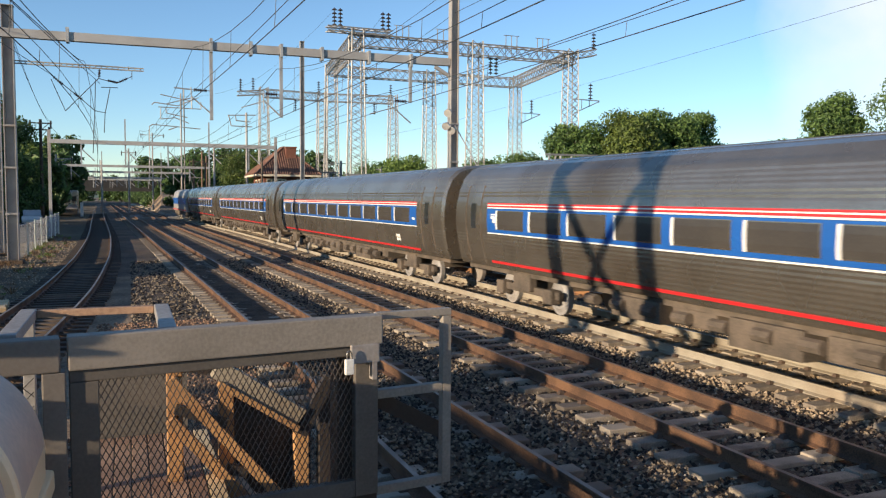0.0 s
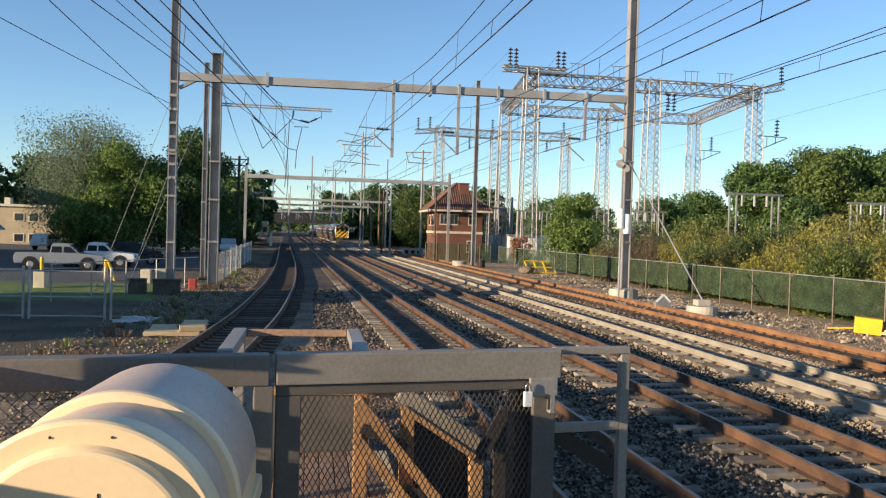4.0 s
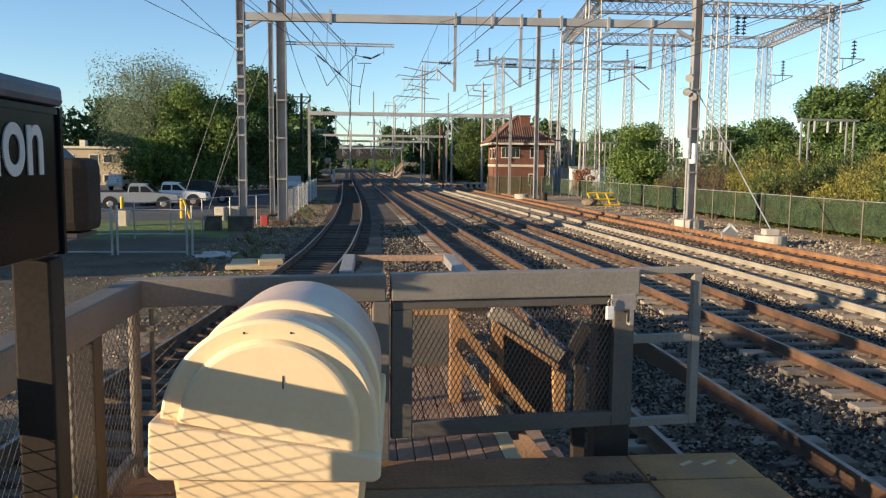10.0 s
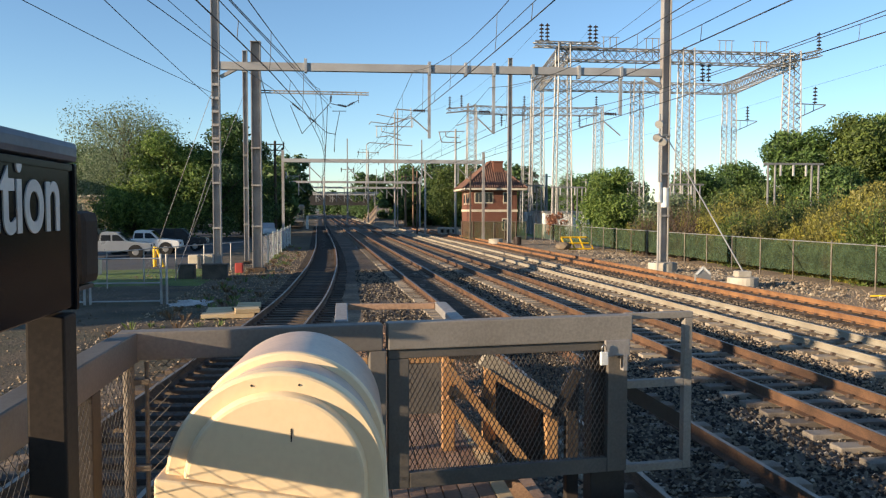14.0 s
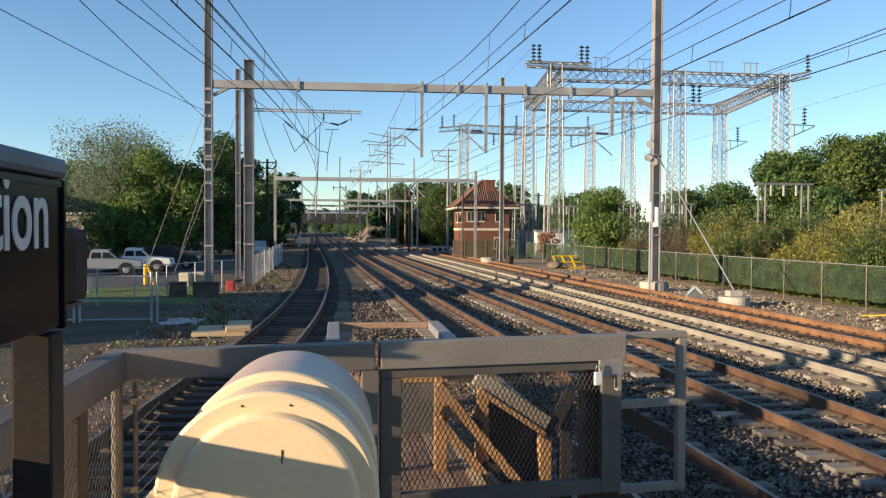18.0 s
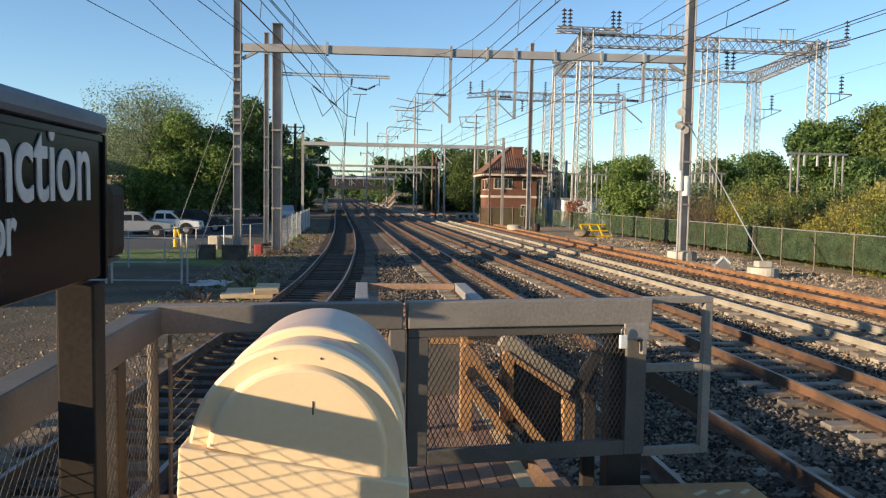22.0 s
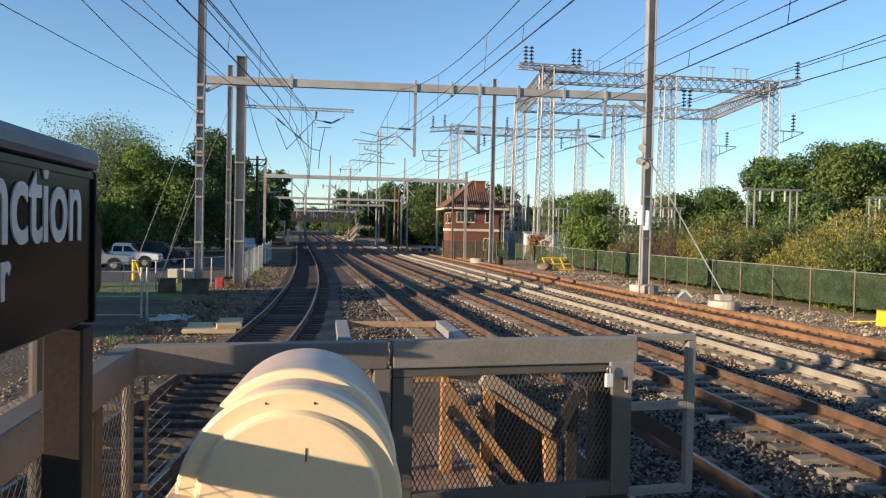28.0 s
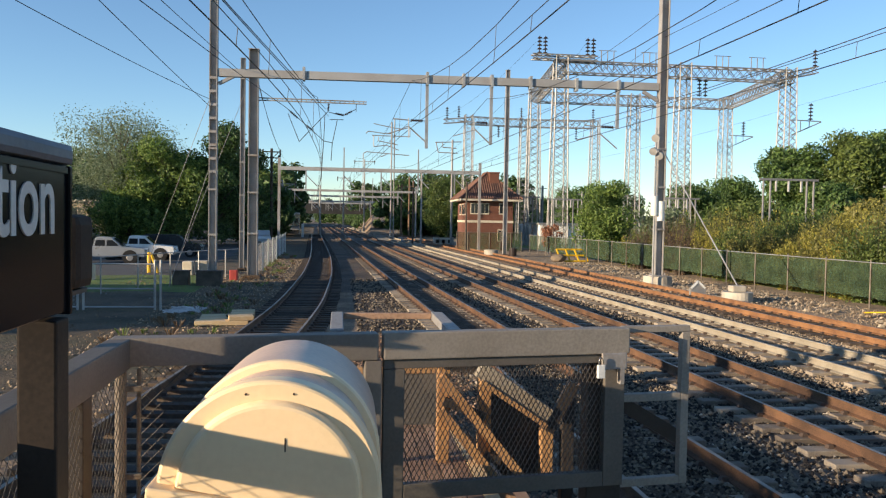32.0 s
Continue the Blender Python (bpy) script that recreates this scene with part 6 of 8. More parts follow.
def build_pickup(m, paint, label):
    """Pickup facing +x, length 5.2."""
    t = thing("pickup_truck", label, "pickup truck", m, "vehicles in the lot")
    bm = bmesh.new()
    extrude_side(bm, [(-2.6, 0.45), (2.55, 0.42), (2.62, 0.62), (2.55, 0.95), (1.2, 1.08), (0.95, 1.10), (-0.55, 1.12), (-0.6, 1.10), (-2.55, 1.10), (-2.62, 0.6)], 0.9)
    bmesh.ops.bevel(bm, geom=list(bm.edges), offset=0.05, segments=2, affect="EDGES")
    part("body", bm, paint, t)
    bm = bmesh.new()
    extrude_side(bm, [(1.22, 1.06), (0.55, 1.66), (-0.45, 1.70), (-0.62, 1.08)], 0.78)
    bmesh.ops.bevel(bm, geom=list(bm.edges), offset=0.06, segments=2, affect="EDGES")
    cab = part("cab", bm, paint, t)
    for s in (-1, 1):
        for pts in ([(0.98, 1.12), (0.52, 1.56), (0.22, 1.58), (0.22, 1.12)], [(0.12, 1.12), (0.12, 1.58), (-0.42, 1.60), (-0.50, 1.12)]):
            bm = bmesh.new()
            v = [bm.verts.new((x, s * (0.792 - (z - 1.1) * 0.03), z)) for x, z in pts]
            u = [bm.verts.new((x, s * 0.75, z)) for x, z in pts]
            bm.faces.new(v)
            bm.faces.new(u[::-1])
            for i in range(4):
                bm.faces.new((v[i], u[i], u[(i + 1) % 4], v[(i + 1) % 4]))
            bmesh.ops.recalc_face_normals(bm, faces=bm.faces)
            part("side_window", bm, M["glassdark"], cab)
    bm = bmesh.new()
    v = [bm.verts.new(p) for p in ((1.2, -0.66, 1.12), (1.2, 0.66, 1.12), (0.62, 0.6, 1.625), (0.62, -0.6, 1.625))]
    bm.faces.new(v)
    bmesh.ops.solidify(bm, geom=list(bm.faces), thickness=0.02)
    part("windscreen", bm, M["glassdark"], cab)
    bm = bmesh.new()
    box(bm, -2.5, -0.76, 0.9, -0.68, 0.76, 1.104)
    part("load_bed", bm, M["tyre"], t)
    for x in (-1.65, 1.65):
        for s in (-1, 1):
            wheel_parts(t, x, s * 0.70, 0.37, 0.22, s)
            bm = bmesh.new()
            bar(bm, (x, s * 0.905, 0.40), (x, s * 0.915, 0.40), 0.47, 22)
            part("wheel_arch", bm, M["tyre"], t)
    for s in (-1, 1):
        bm = bmesh.new()
        box(bm, 2.56, s * 0.62 - 0.14, 0.72, 2.64, s * 0.62 + 0.14, 0.88, None, 0.02)
        part("headlight", bm, M["chrome"], t)
        bm = bmesh.new()
        box(bm, -2.64, s * 0.74 - 0.08, 0.7, -2.58, s * 0.74 + 0.08, 0.95, None, 0.02)
        part("tail_light", bm, M["redp"], t)
    bm = bmesh.new()
    box(bm, 2.54, -0.88, 0.42, 2.72, 0.88, 0.58, None, 0.03)
    part("bumper", bm, M["chrome"], t)
    return t


def build_suv(m, paint, label):
    t = thing("sport_utility_car", label, "car", m, "vehicles in the lot")
    bm = bmesh.new()
    extrude_side(bm, [(-2.3, 0.45), (2.25, 0.42), (2.32, 0.7), (2.2, 1.0), (1.1, 1.10), (-2.25, 1.12), (-2.34, 0.7)], 0.9)
    bmesh.ops.bevel(bm, geom=list(bm.edges), offset=0.06, segments=2, affect="EDGES")
    part("body", bm, paint, t)
    bm = bmesh.new()
    extrude_side(bm, [(1.1, 1.08), (0.5, 1.70), (-1.9, 1.72), (-2.25, 1.10)], 0.78)
    bmesh.ops.bevel(bm, geom=list(bm.edges), offset=0.07, segments=2, affect="EDGES")
    cab = part("cabin", bm, paint, t)
    for s in (-1, 1):
        for x0, x1 in ((0.05, 0.75), (-0.85, -0.05), (-1.8, -0.95)):
            bm = bmesh.new()
            box(bm, x0, s * 0.785 - 0.01, 1.16, x1 - (0.25 if x1 > 0.5 else 0), s * 0.785 + 0.01, 1.60, None, 0.008)
            part("side_window", bm, M["glassdark"], cab)
    for x in (-1.4, 1.45):
        for s in (-1, 1):
            wheel_parts(t, x, s * 0.70, 0.37, 0.22, s)
    for s in (-1, 1):
        bm = bmesh.new()
        box(bm, 2.22, s * 0.62 - 0.14, 0.75, 2.34, s * 0.62 + 0.14, 0.9, None, 0.02)
        part("headlight", bm, M["chrome"], t)
    return t


build_pickup(pose(-14.75, 54.6, -0.26, 0, 0, 6), M["silver"], "silver pickup truck parked on the lot")
build_pickup(pose(-13.7, 58.9, -0.26, 0, 0, 2), M["carwhite"], "white pickup truck parked behind another")
build_suv(pose(-12.3, 63.3, -0.26, 0, 0, 2), M["carblack"], "dark sport utility car parked on the lot")
build_suv(pose(-26.3, 90.0, -0.26, 0, 0, 80), M["carwhite"], "white car parked at the far edge of the lot")
build_suv(pose(-24.0, 60.0, -0.26, 0, 0, 12), M["carblack"], "dark car parked at the edge of the lot")
build_suv(pose(-8.0, 90.0, -0.26, 0, 0, 95), M["silver"], "silver car parked under the trees")


def build_shade_wall():
    """Plain wall added out of view to the west; its stepped heights cast shade."""
    w = thing("wall_west", "unseen plain tan wall added west of the platform to cast shade", "wall", kind="structure")
    bm = bmesh.new()
    box(bm, -41.0, -60.0, -0.5, -40.0, -9.9, 9.76)
    part("wall_face", bm, M["tarwall"], w)
    # each section's height sets where its shadow ends on tracks and dirt
    for y0, y1, z in ((-9.898, -8.4, 9.47), (-8.398, -4.3, 9.67), (-4.298, -3.2, 10.15), (-3.198, 10.6, 5.2), (10.602, 25.0, 8.4), (48.0, 84.0, 8.9)):
        bm = bmesh.new()
        box(bm, -41.0, y0, -0.5, -40.0, y1, z)
        part("wall_face", bm, M["tarwall"], w)


build_shade_wall()


def build_lot():
    b = thing("flat_roofed_building", "tan two-storey flat-roofed building behind the lot", "building")
    bm = bmesh.new()
    box(bm, -45, 108, -0.4, -29.5, 118, 4.45)
    part("wall", bm, M["tarwall"], b)
    bm = bmesh.new()
    box(bm, -45.2, 107.7, 4.454, -29.3, 118.2, 4.75)
    part("roof", bm, M["trim"], b)
    for i, x in enumerate((-43.0, -41.0, -38.6, -35.45, -33.7, -31.3)):
        for z in (0.1, 2.7):
            bm = bmesh.new()
            box(bm, x - 0.65, 107.94, z - 0.1, x + 0.65, 108.05, z + 1.0)
            w = part("window", bm, M["trim"], b, "pale framed window")
            bm = bmesh.new()
            box(bm, x - 0.5, 107.92, z, x + 0.5, 107.936, z + 0.9)
            part("pane", bm, M["glassdark"], w)
    bm = bmesh.new()
    box(bm, -37.9, 110, 4.754, -37.2, 111, 5.6)
    part("chimney", bm, M["trim"], b)
    h = thing("blue_roofed_house", "low house with pale grey siding and a blue-grey hipped roof", "house")
    x0, x1, y0, y1, e = -19.5, -11.3, 29.8, 34.0, 2.45
    bm = bmesh.new()
    box(bm, x0, y0, -0.4, x1, y1, e)
    part("wall", bm, M["hutwall"], h)
    bm = bmesh.new()
    v = [bm.verts.new(p) for p in ((x0 - 0.35, y0 - 0.35, e + 0.004), (x1 + 0.35, y0 - 0.35, e + 0.004), (x1 + 0.35, y1 + 0.35, e + 0.004), (x0 - 0.35, y1 + 0.35, e + 0.004), (-17.0, 31.9, 5.5), (-13.3, 31.9, 5.5))]
    for f in ((0, 1, 5, 4), (1, 2, 5), (2, 3, 4, 5), (3, 0, 4), (3, 2, 1, 0)):
        bm.faces.new([v[k] for k in f])
    part("roof", bm, M["hutroof"], h)
    for i in range(11):
        z = -0.1 + i * 0.23
        bm = bmesh.new()
        box(bm, x0, y0 - 0.018, z, x1, y0 - 0.002, z + 0.21)
        part("siding_board", bm, M["hutwall"], h)
    for a, b in (((-11.55, 1.75), (-12.25, 1.75)), ((-12.25, 1.75), (-11.7, 2.12)), ((-11.7, 2.12), (-11.6, 1.8))):
        bm = bmesh.new()
        sbar(bm, (a[0], y0 - 0.06, a[1]), (b[0], y0 - 0.06, b[1]), 0.05, 0.06)
        part("lamp_bracket", bm, M["insul"], h, "black gooseneck lamp bracket")
    for x, za, zb in ((-12.9, 1.1, 1.55), (-11.5, 0.9, 1.4)):
        bm = bmesh.new()
        box(bm, x - 0.05, y0 - 0.04, za, x + 0.05, y0 - 0.02, zb)
        part("vent_slot", bm, M["insul"], h)
    # bollards, blocks and boxes by the masts
    for x, y in ((-13.66, 47.3), (-9.9, 45.5)):
        t = thing("bollard", "yellow painted steel bollard on the grass", "bollard", group="bollards")
        bm = bmesh.new()
        bar(bm, (x, y, -0.35), (x, y, 0.78), 0.10, 14)
        ball(bm, (x, y, 0.78), 0.10, 2)
        part("shaft", bm, M["yellow"], t)
    t = thing("yellow_brace", "slanted yellow pipe beside the bollard", "pipe")
    bm = bmesh.new()
    bar(bm, (-9.75, 45.3, 0.85), (-9.4, 45.4, -0.3), 0.07, 10)
    part("shaft", bm, M["yellow"], t)
    for x, y, w, hh, m in ((-11.5, 40.3, 0.5, 0.75, "trim"), (-7.68, 44.8, 0.52, 0.68, "trim"), (-7.02, 45.2, 0.66, 0.70, "concrete")):
        t = thing("concrete_block", "weathered tan concrete block by the mast", "block", group="concrete blocks")
        bm = bmesh.new()
        box(bm, x - w / 2, y - 0.3, -0.35, x + w / 2, y + 0.3, hh - 0.25, None, 0.04)
        part("mass", bm, M[m], t)
    for x, y, w, hh in ((-5.4, 37.5, 1.1, 0.62), (-6.7, 37.8, 0.7, 0.6)):
        t = thing("junction_box", "dark grey steel junction box at a mast foot", "box", group="junction boxes")
        bm = bmesh.new()
        box(bm, x - w / 2, y - 0.3, -0.35, x + w / 2, y + 0.3, hh - 0.25, None, 0.03)
        part("case", bm, M["underframe"], t)
        bm = bmesh.new()
        box(bm, x - w / 2 - 0.03, y - 0.33, hh - 0.246, x + w / 2 + 0.03, y + 0.33, hh - 0.2, None, 0.01)
        part("lid", bm, M["underframe"], t)
    t = thing("red_can", "faded red fuel can on the ground", "can")
    bm = bmesh.new()
    box(bm, -4.95, 40.6, -0.3, -4.55, 40.9, 0.25, None, 0.06)
    part("body", bm, M["redp"], t)
    # stack of pale boards beside the siding
    g = random.Random(4)
    for i in range(6):
        t = thing("timber_mat", "pale sawn timber lying beside the siding", "timber", pose(-2.86 + g.uniform(-0.1, 0.1), 24.0 + (i % 3) * 0.62, -0.24 + (i // 3) * 0.13, 0, 0, 8 + g.uniform(-4, 4)), "stacked timbers")
        bm = bmesh.new()
        box(bm, -0.75 if i < 3 else 0.05, -0.29, 0.0, 0.75, 0.29, 0.125, None, 0.012)
        part("beam", bm, M["newwood"], t)
    # crumpled sheeting
    t = thing("crumpled_sheet", "crumpled grey-white plastic sheet on the dirt", "sheet")
    bm = bmesh.new()
    bmesh.ops.create_grid(bm, x_segments=30, y_segments=18, size=1.0)
    for v in bm.verts:
        x, y = v.co.x * 0.55, v.co.y * 0.5
        n = noise.noise((x * 4, y * 5, 1.0)) * 0.16 + noise.noise((x * 11, y * 11, 4.0)) * 0.07
        e = max(abs(v.co.x), abs(v.co.y))
        v.co = Vector((-4.62 + x + n * 1.6, 27.4 + y + n, -0.26 + (1 - e) * 0.16 + abs(n) * 0.8))
    bmesh.ops.solidify(bm, geom=list(bm.faces), thickness=0.01)
    part("sheet", bm, M["plastic_bag"], t)
    # shade pole with crossed bracing whose shadow falls over the tracks
    t = thing("lattice_pylon", "tall two-legged steel pylon with crossed bracing", "pylon")
    base = (-6.6, 9.33)
    for dy in (-1.74, 1.74):
        bm = bmesh.new()
        box(bm, base[0] - 0.14, base[1] + dy - 0.24, -0.4, base[0] + 0.14, base[1] + dy + 0.24, 13.0)
        part("leg", bm, M["polesteel"], t)
    for z in (-0.35, 3.35, 7.05):
        for a, b in ((-1, 1), (1, -1)):
            bm = bmesh.new()
            sbar(bm, (base[0], base[1] + a * 1.5, z), (base[0], base[1] + b * 1.5, z + 3.4), 0.22)
            part("brace", bm, M["polesteel"], t)
    # guy wires of the western masts
    for a, b in (((-5.6, 38.2, 8.2), (-8.6, 38.0, -0.3)), ((-4.9, 46.5, 10), (-7.4, 38.5, -0.3)), ((-5.6, 38.2, 5.0), (-7.0, 36.5, -0.3))):
        t = thing("guy_wire", "thin steel guy wire anchored in the ground", "guy wire", group="guy wires")
        bm = bmesh.new()
        bar(bm, a, b, 0.012, 6)
        part("wire", bm, M["polesteel"], t)


build_lot()


# ---- overhead wires ----
SUPPORT_Y = [-34.0, 2.2, 38.45, 88.0, 134.0, 180.0, 230.0, 300.0]


def wire(name, pts, r, parent):
    v, f = tube(pts, r, 5)
    o = new(name, raw(name, v, f, M["wire"]))
    o.parent = parent
    return o


def build_overhead():
    for k in range(0, 4):
        t = thing("overhead_line", "thin dark contact wire hung from a sagging messenger", "overhead line", group="overhead lines")
        hg = bmesh.new()
        c, x2, m = [], [], []
        for y0, y1 in zip(SUPPORT_Y, SUPPORT_Y[1:]):
            n = 10
            for i in range(n + 1):
                y = y0 + (y1 - y0) * i / n
                x = line(k, y)
                u = (y - y0) / (y1 - y0)
                cz = (6.3, 6.55 + 0.018 * min(max(y, 0), 42), 6.52, 6.64)[k]
                lift, dip = (0.95, 0.52) if k == 3 else (2.3, 1.35)
                zz = cz + lift - 4 * dip * u * (1 - u)
                c.append((x, y, cz))
                x2.append((x + 0.03, y, cz + 0.36))
                m.append((x + 0.05, y, zz))
                if 0 < i < n and y1 < 140:
                    bar(hg, (x, y, cz), (x + 0.03, y, cz + 0.36), 0.008, 4)
                    if i % 2:
                        bar(hg, (x + 0.03, y, cz + 0.36), (x + 0.05, y, zz), 0.008, 4)
        wire("contact_wire", c, 0.014, t)
        wire("auxiliary_wire", x2, 0.010, t)
        wire("messenger_wire", m, 0.012, t)
        tagged(part("hanger_wire", hg, M["wire"], t), kind="stuff")
    # feeders, higher and outside the tracks
    runs = [
        ((-12.6, -12, 10.35), (-5.6, 38.4, 8.32), 0.72), ((-5.45, -12, 9.3), (-5.6, 38.4, 8.0), 0.25), ((-5.6, 38.4, 8.0), (-5.3, 47.4, 6.4), 0.05),
        ((-7.3, -12, 7.6), (-2.18, 42, 8.42), 0.15), ((-8.0, -12, 9.9), (-4.2, 42, 9.9), 0.2),
        ((-5.4, -12, 7.9), (-0.17, 42, 8.16), 0.1), ((-4.3, -12, 6.8), (-0.35, 42, 8.55), 0.2),
        ((-4.0, 42, 10.9), (-5.8, 88, 10.0), 1.0), ((-3.9, 42, 10.2), (-5.2, 88, 8.9), 0.9),
        ((16.4, 38.4, 12.2), (18.5, -20, 15.5), 1.0), ((16.4, 38.4, 12.2), (15.2, 70.5, 12.0), 0.8), ((16.4, 38.4, 13.6), (15.2, 70.5, 13.8), 0.8),
        (sub_at(36.6, 60, 12.5), (34.6, -12, 14.1), 0.3),
        (sub_at(36.6, 60, 12.5), (35.2, 110, 11.8), 0.4), (sub_at(15.2, 60, 16.6), sub_at(14.2, 94, 16.0), 0.6), (sub_at(19.1, 60, 16.6), sub_at(22.2, 94, 16.2), 0.6), (sub_at(28.3, 60, 13.0), sub_at(22.8, 94, 14.4), 0.6),
        ((15.2, 70.5, 13.8), (12.0, 134, 11.0), 1.2), ((8.7, 136, 19), (2.0, 230, 17), 1.5), ((8.7, 136, 19), sub_at(14.2, 94, 16.0), 0.8),
    ]
    for a, b, sag in runs:
        t = thing("feeder_wire", "long thin dark feeder wire overhead", "wire", group="feeder wires")
        a, b = Vector(a), Vector(b)
        pts = []
        for i in range(17):
            u = i / 16
            p = a.lerp(b, u)
            p.z -= 4 * sag * u * (1 - u)
            pts.append(p)
        wire("wire", pts, 0.013, t)


build_overhead()


def ribbed(bm, a, b, r, n=5, core=0.4):
    """A porcelain rod turned in one piece: n sheds along a core from a to b."""
    a, b = Vector(a), Vector(b)
    d = b - a
    q = d.to_track_quat("Z", "Y").to_matrix()
    rings = []
    prof = [(0.0, core)]
    for i in range(n):
        prof += [((i + 0.2) / n, core), ((i + 0.35) / n, 1.0), ((i + 0.6) / n, 0.9), ((i + 0.8) / n, core)]
    prof.append((1.0, core))
    for u, k in prof:
        rings.append([bm.verts.new(a + d * u + q @ Vector((r * k * math.cos(j * math.pi / 4), r * k * math.sin(j * math.pi / 4), 0))) for j in range(8)])
    for p, w in zip(rings, rings[1:]):
        for j in range(8):
            bm.faces.new((p[j], p[(j + 1) % 8], w[(j + 1) % 8], w[j]))
    bm.faces.new(rings[0][::-1])
    bm.faces.new(rings[-1])
    return bm


def cantilever(x, y, z_top, z_foot, reach):
    """A hinged bracket on a drop post: insulated top tube, upright and strut."""
    t = thing("wire_bracket", "slanted tube bracket holding the contact wire", "wire bracket", group="wire brackets")
    s = 1 if reach > 0 else -1
    mid = x + reach * 0.55
    bm = bmesh.new()
    bar(bm, (x, y, z_top), (mid, y, z_top + 0.02), 0.02, 6)
    bar(bm, (mid, y, z_top + 0.02), (x + reach, y, z_top + 0.06), 0.03, 8)
    part("top_tube", bm, M["galv"], t)
    part("insulator", ribbed(bmesh.new(), (x + reach * 0.12, y, z_top), (x + reach * 0.48, y, z_top + 0.01), 0.085, 7), M["insul"], t)
    bm = bmesh.new()
    bar(bm, (x - 0.02 * s, y, z_foot), (mid, y, z_top - 0.28), 0.035, 8)
    part("strut", bm, M["galv"], t)
    bm = bmesh.new()
    bar(bm, (mid, y, z_top + 0.12), (mid - 0.03 * s, y, z_top - 0.84), 0.025, 8)
    part("upright", bm, M["galv"], t)
    bm = bmesh.new()
    bar(bm, (mid, y, z_top - 0.35), (x + reach * 1.22, y, z_top - 0.68), 0.022, 8)
    part("steady_arm", bm, M["galv"], t)
    return t


for post_x, reach in ((4.54, -1.6), (7.68, -1.5), (14.05, -1.7)):
    cantilever(post_x, 38.45, 7.65, 6.6, reach)


def side_arm_gear():
    t = thing("arm_stays", "slack insulated stays and wires hanging below the side arm", "stays")
    for pts in (((-2.25, 8.45), (-1.1, 7.5), (-0.42, 6.89), (0.06, 6.80)), ((-2.25, 8.25), (-1.67, 6.82)), ((-1.67, 6.82), (-0.23, 8.40), (-0.18, 8.84)), ((-0.37, 8.30), (-0.42, 6.89), (-0.47, 6.07), (-0.53, 4.90)), ((0.26, 7.97), (0.02, 6.76), (-0.03, 5.88)), ((-0.13, 8.00), (0.59, 8.01)), ((-0.23, 8.40), (0.55, 8.22), (1.23, 8.58)), ((1.08, 9.06), (1.08, 8.90)), ((1.23, 8.85), (1.23, 8.44))):
        bm = bmesh.new()
        for a, b in zip(pts, pts[1:]):
            bar(bm, (a[0], 42, a[1]), (b[0], 42, b[1]), 0.018, 6)
        part("stay", bm, M["wire"], t)
    for a, b in (((0.16, 8.33), (0.62, 8.25)), ((0.66, 8.28), (1.02, 8.47)), ((-0.21, 8.46), (-0.18, 8.80)), ((-2.15, 8.36), (-1.75, 8.03)), ((-1.3, 7.66), (-0.95, 7.38))):
        part("insulator", ribbed(bmesh.new(), (a[0], 41.99, a[1]), (b[0], 41.99, b[1]), 0.07, 5), M["insul"], t)


side_arm_gear()


def far_gantry(y, z, x0, x1, extra=True):
    t = thing("gantry", "grey steel gantry beam over the tracks", "gantry", group="gantries")
    bm = bmesh.new()
    sbar(bm, (x0, y, z), (x1, y, z), 0.35, 0.36)
    part("beam", bm, M["beamsteel"], t)
    for x in (x0, x1):
        bm = bmesh.new()
        box(bm, x - 0.13, y - 0.13, -0.4, x + 0.13, y + 0.13, z + (1.0 if extra else 0.0))
        part("mast", bm, M["polesteel"], t)
    n = 5
    for i in range(n):
        x = x0 + (x1 - x0) * (i + 0.7) / (n + 0.4)
        bm = bmesh.new()
        box(bm, x - 0.06, y - 0.06, z - 2.2, x + 0.06, y + 0.06, z + (2.2 if i % 2 else 0.0))
        part("drop_post", bm, M["galv"], t)
        bm = bmesh.new()
        bar(bm, (x, y, z - 0.6), (x + 1.1, y, z - 1.7), 0.05, 6)
        part("strut", bm, M["galv"], t)


far_gantry(80, 7.75, -5.5, 14.55)
far_gantry(134, 7.5, -10.0, 13.2)
far_gantry(160, 7.3, -11.0, 12.0)
far_gantry(190, 6.9, -13.0, 10.5)
far_gantry(222, 7.1, -14.5, 9.0)
far_gantry(246, 7.5, -15.5, 8.0)


def line_pole(x, y, h, arms, label, m="polesteel", r=0.2, group="line poles"):
    t = thing("utility_pole", label, "utility pole", group=group)
    bm = bmesh.new()
    bar(bm, (x, y, -0.4), (x, y, h), r, 10, r * 0.75)
    part("shaft", bm, M[m], t)
    for z, w, c in arms:
        bm = bmesh.new()
        sbar(bm, (x - w + c, y, z), (x + w + c, y, z), 0.13)
        part("crossarm", bm, M[m], t)
        for d in (-0.9, 0.9):
            bm = bmesh.new()
            bar(bm, (x + c + d * w, y, z - 0.6), (x + c + d * w, y, z + 0.3), 0.09, 8)
            part("insulator", bm, M["insul"], t)
        bm = bmesh.new()
        sbar(bm, (x, y, z - 0.8), (x + c + w * 0.7, y, z - 0.05), 0.07)
        part("brace", bm, M[m], t)
    return t


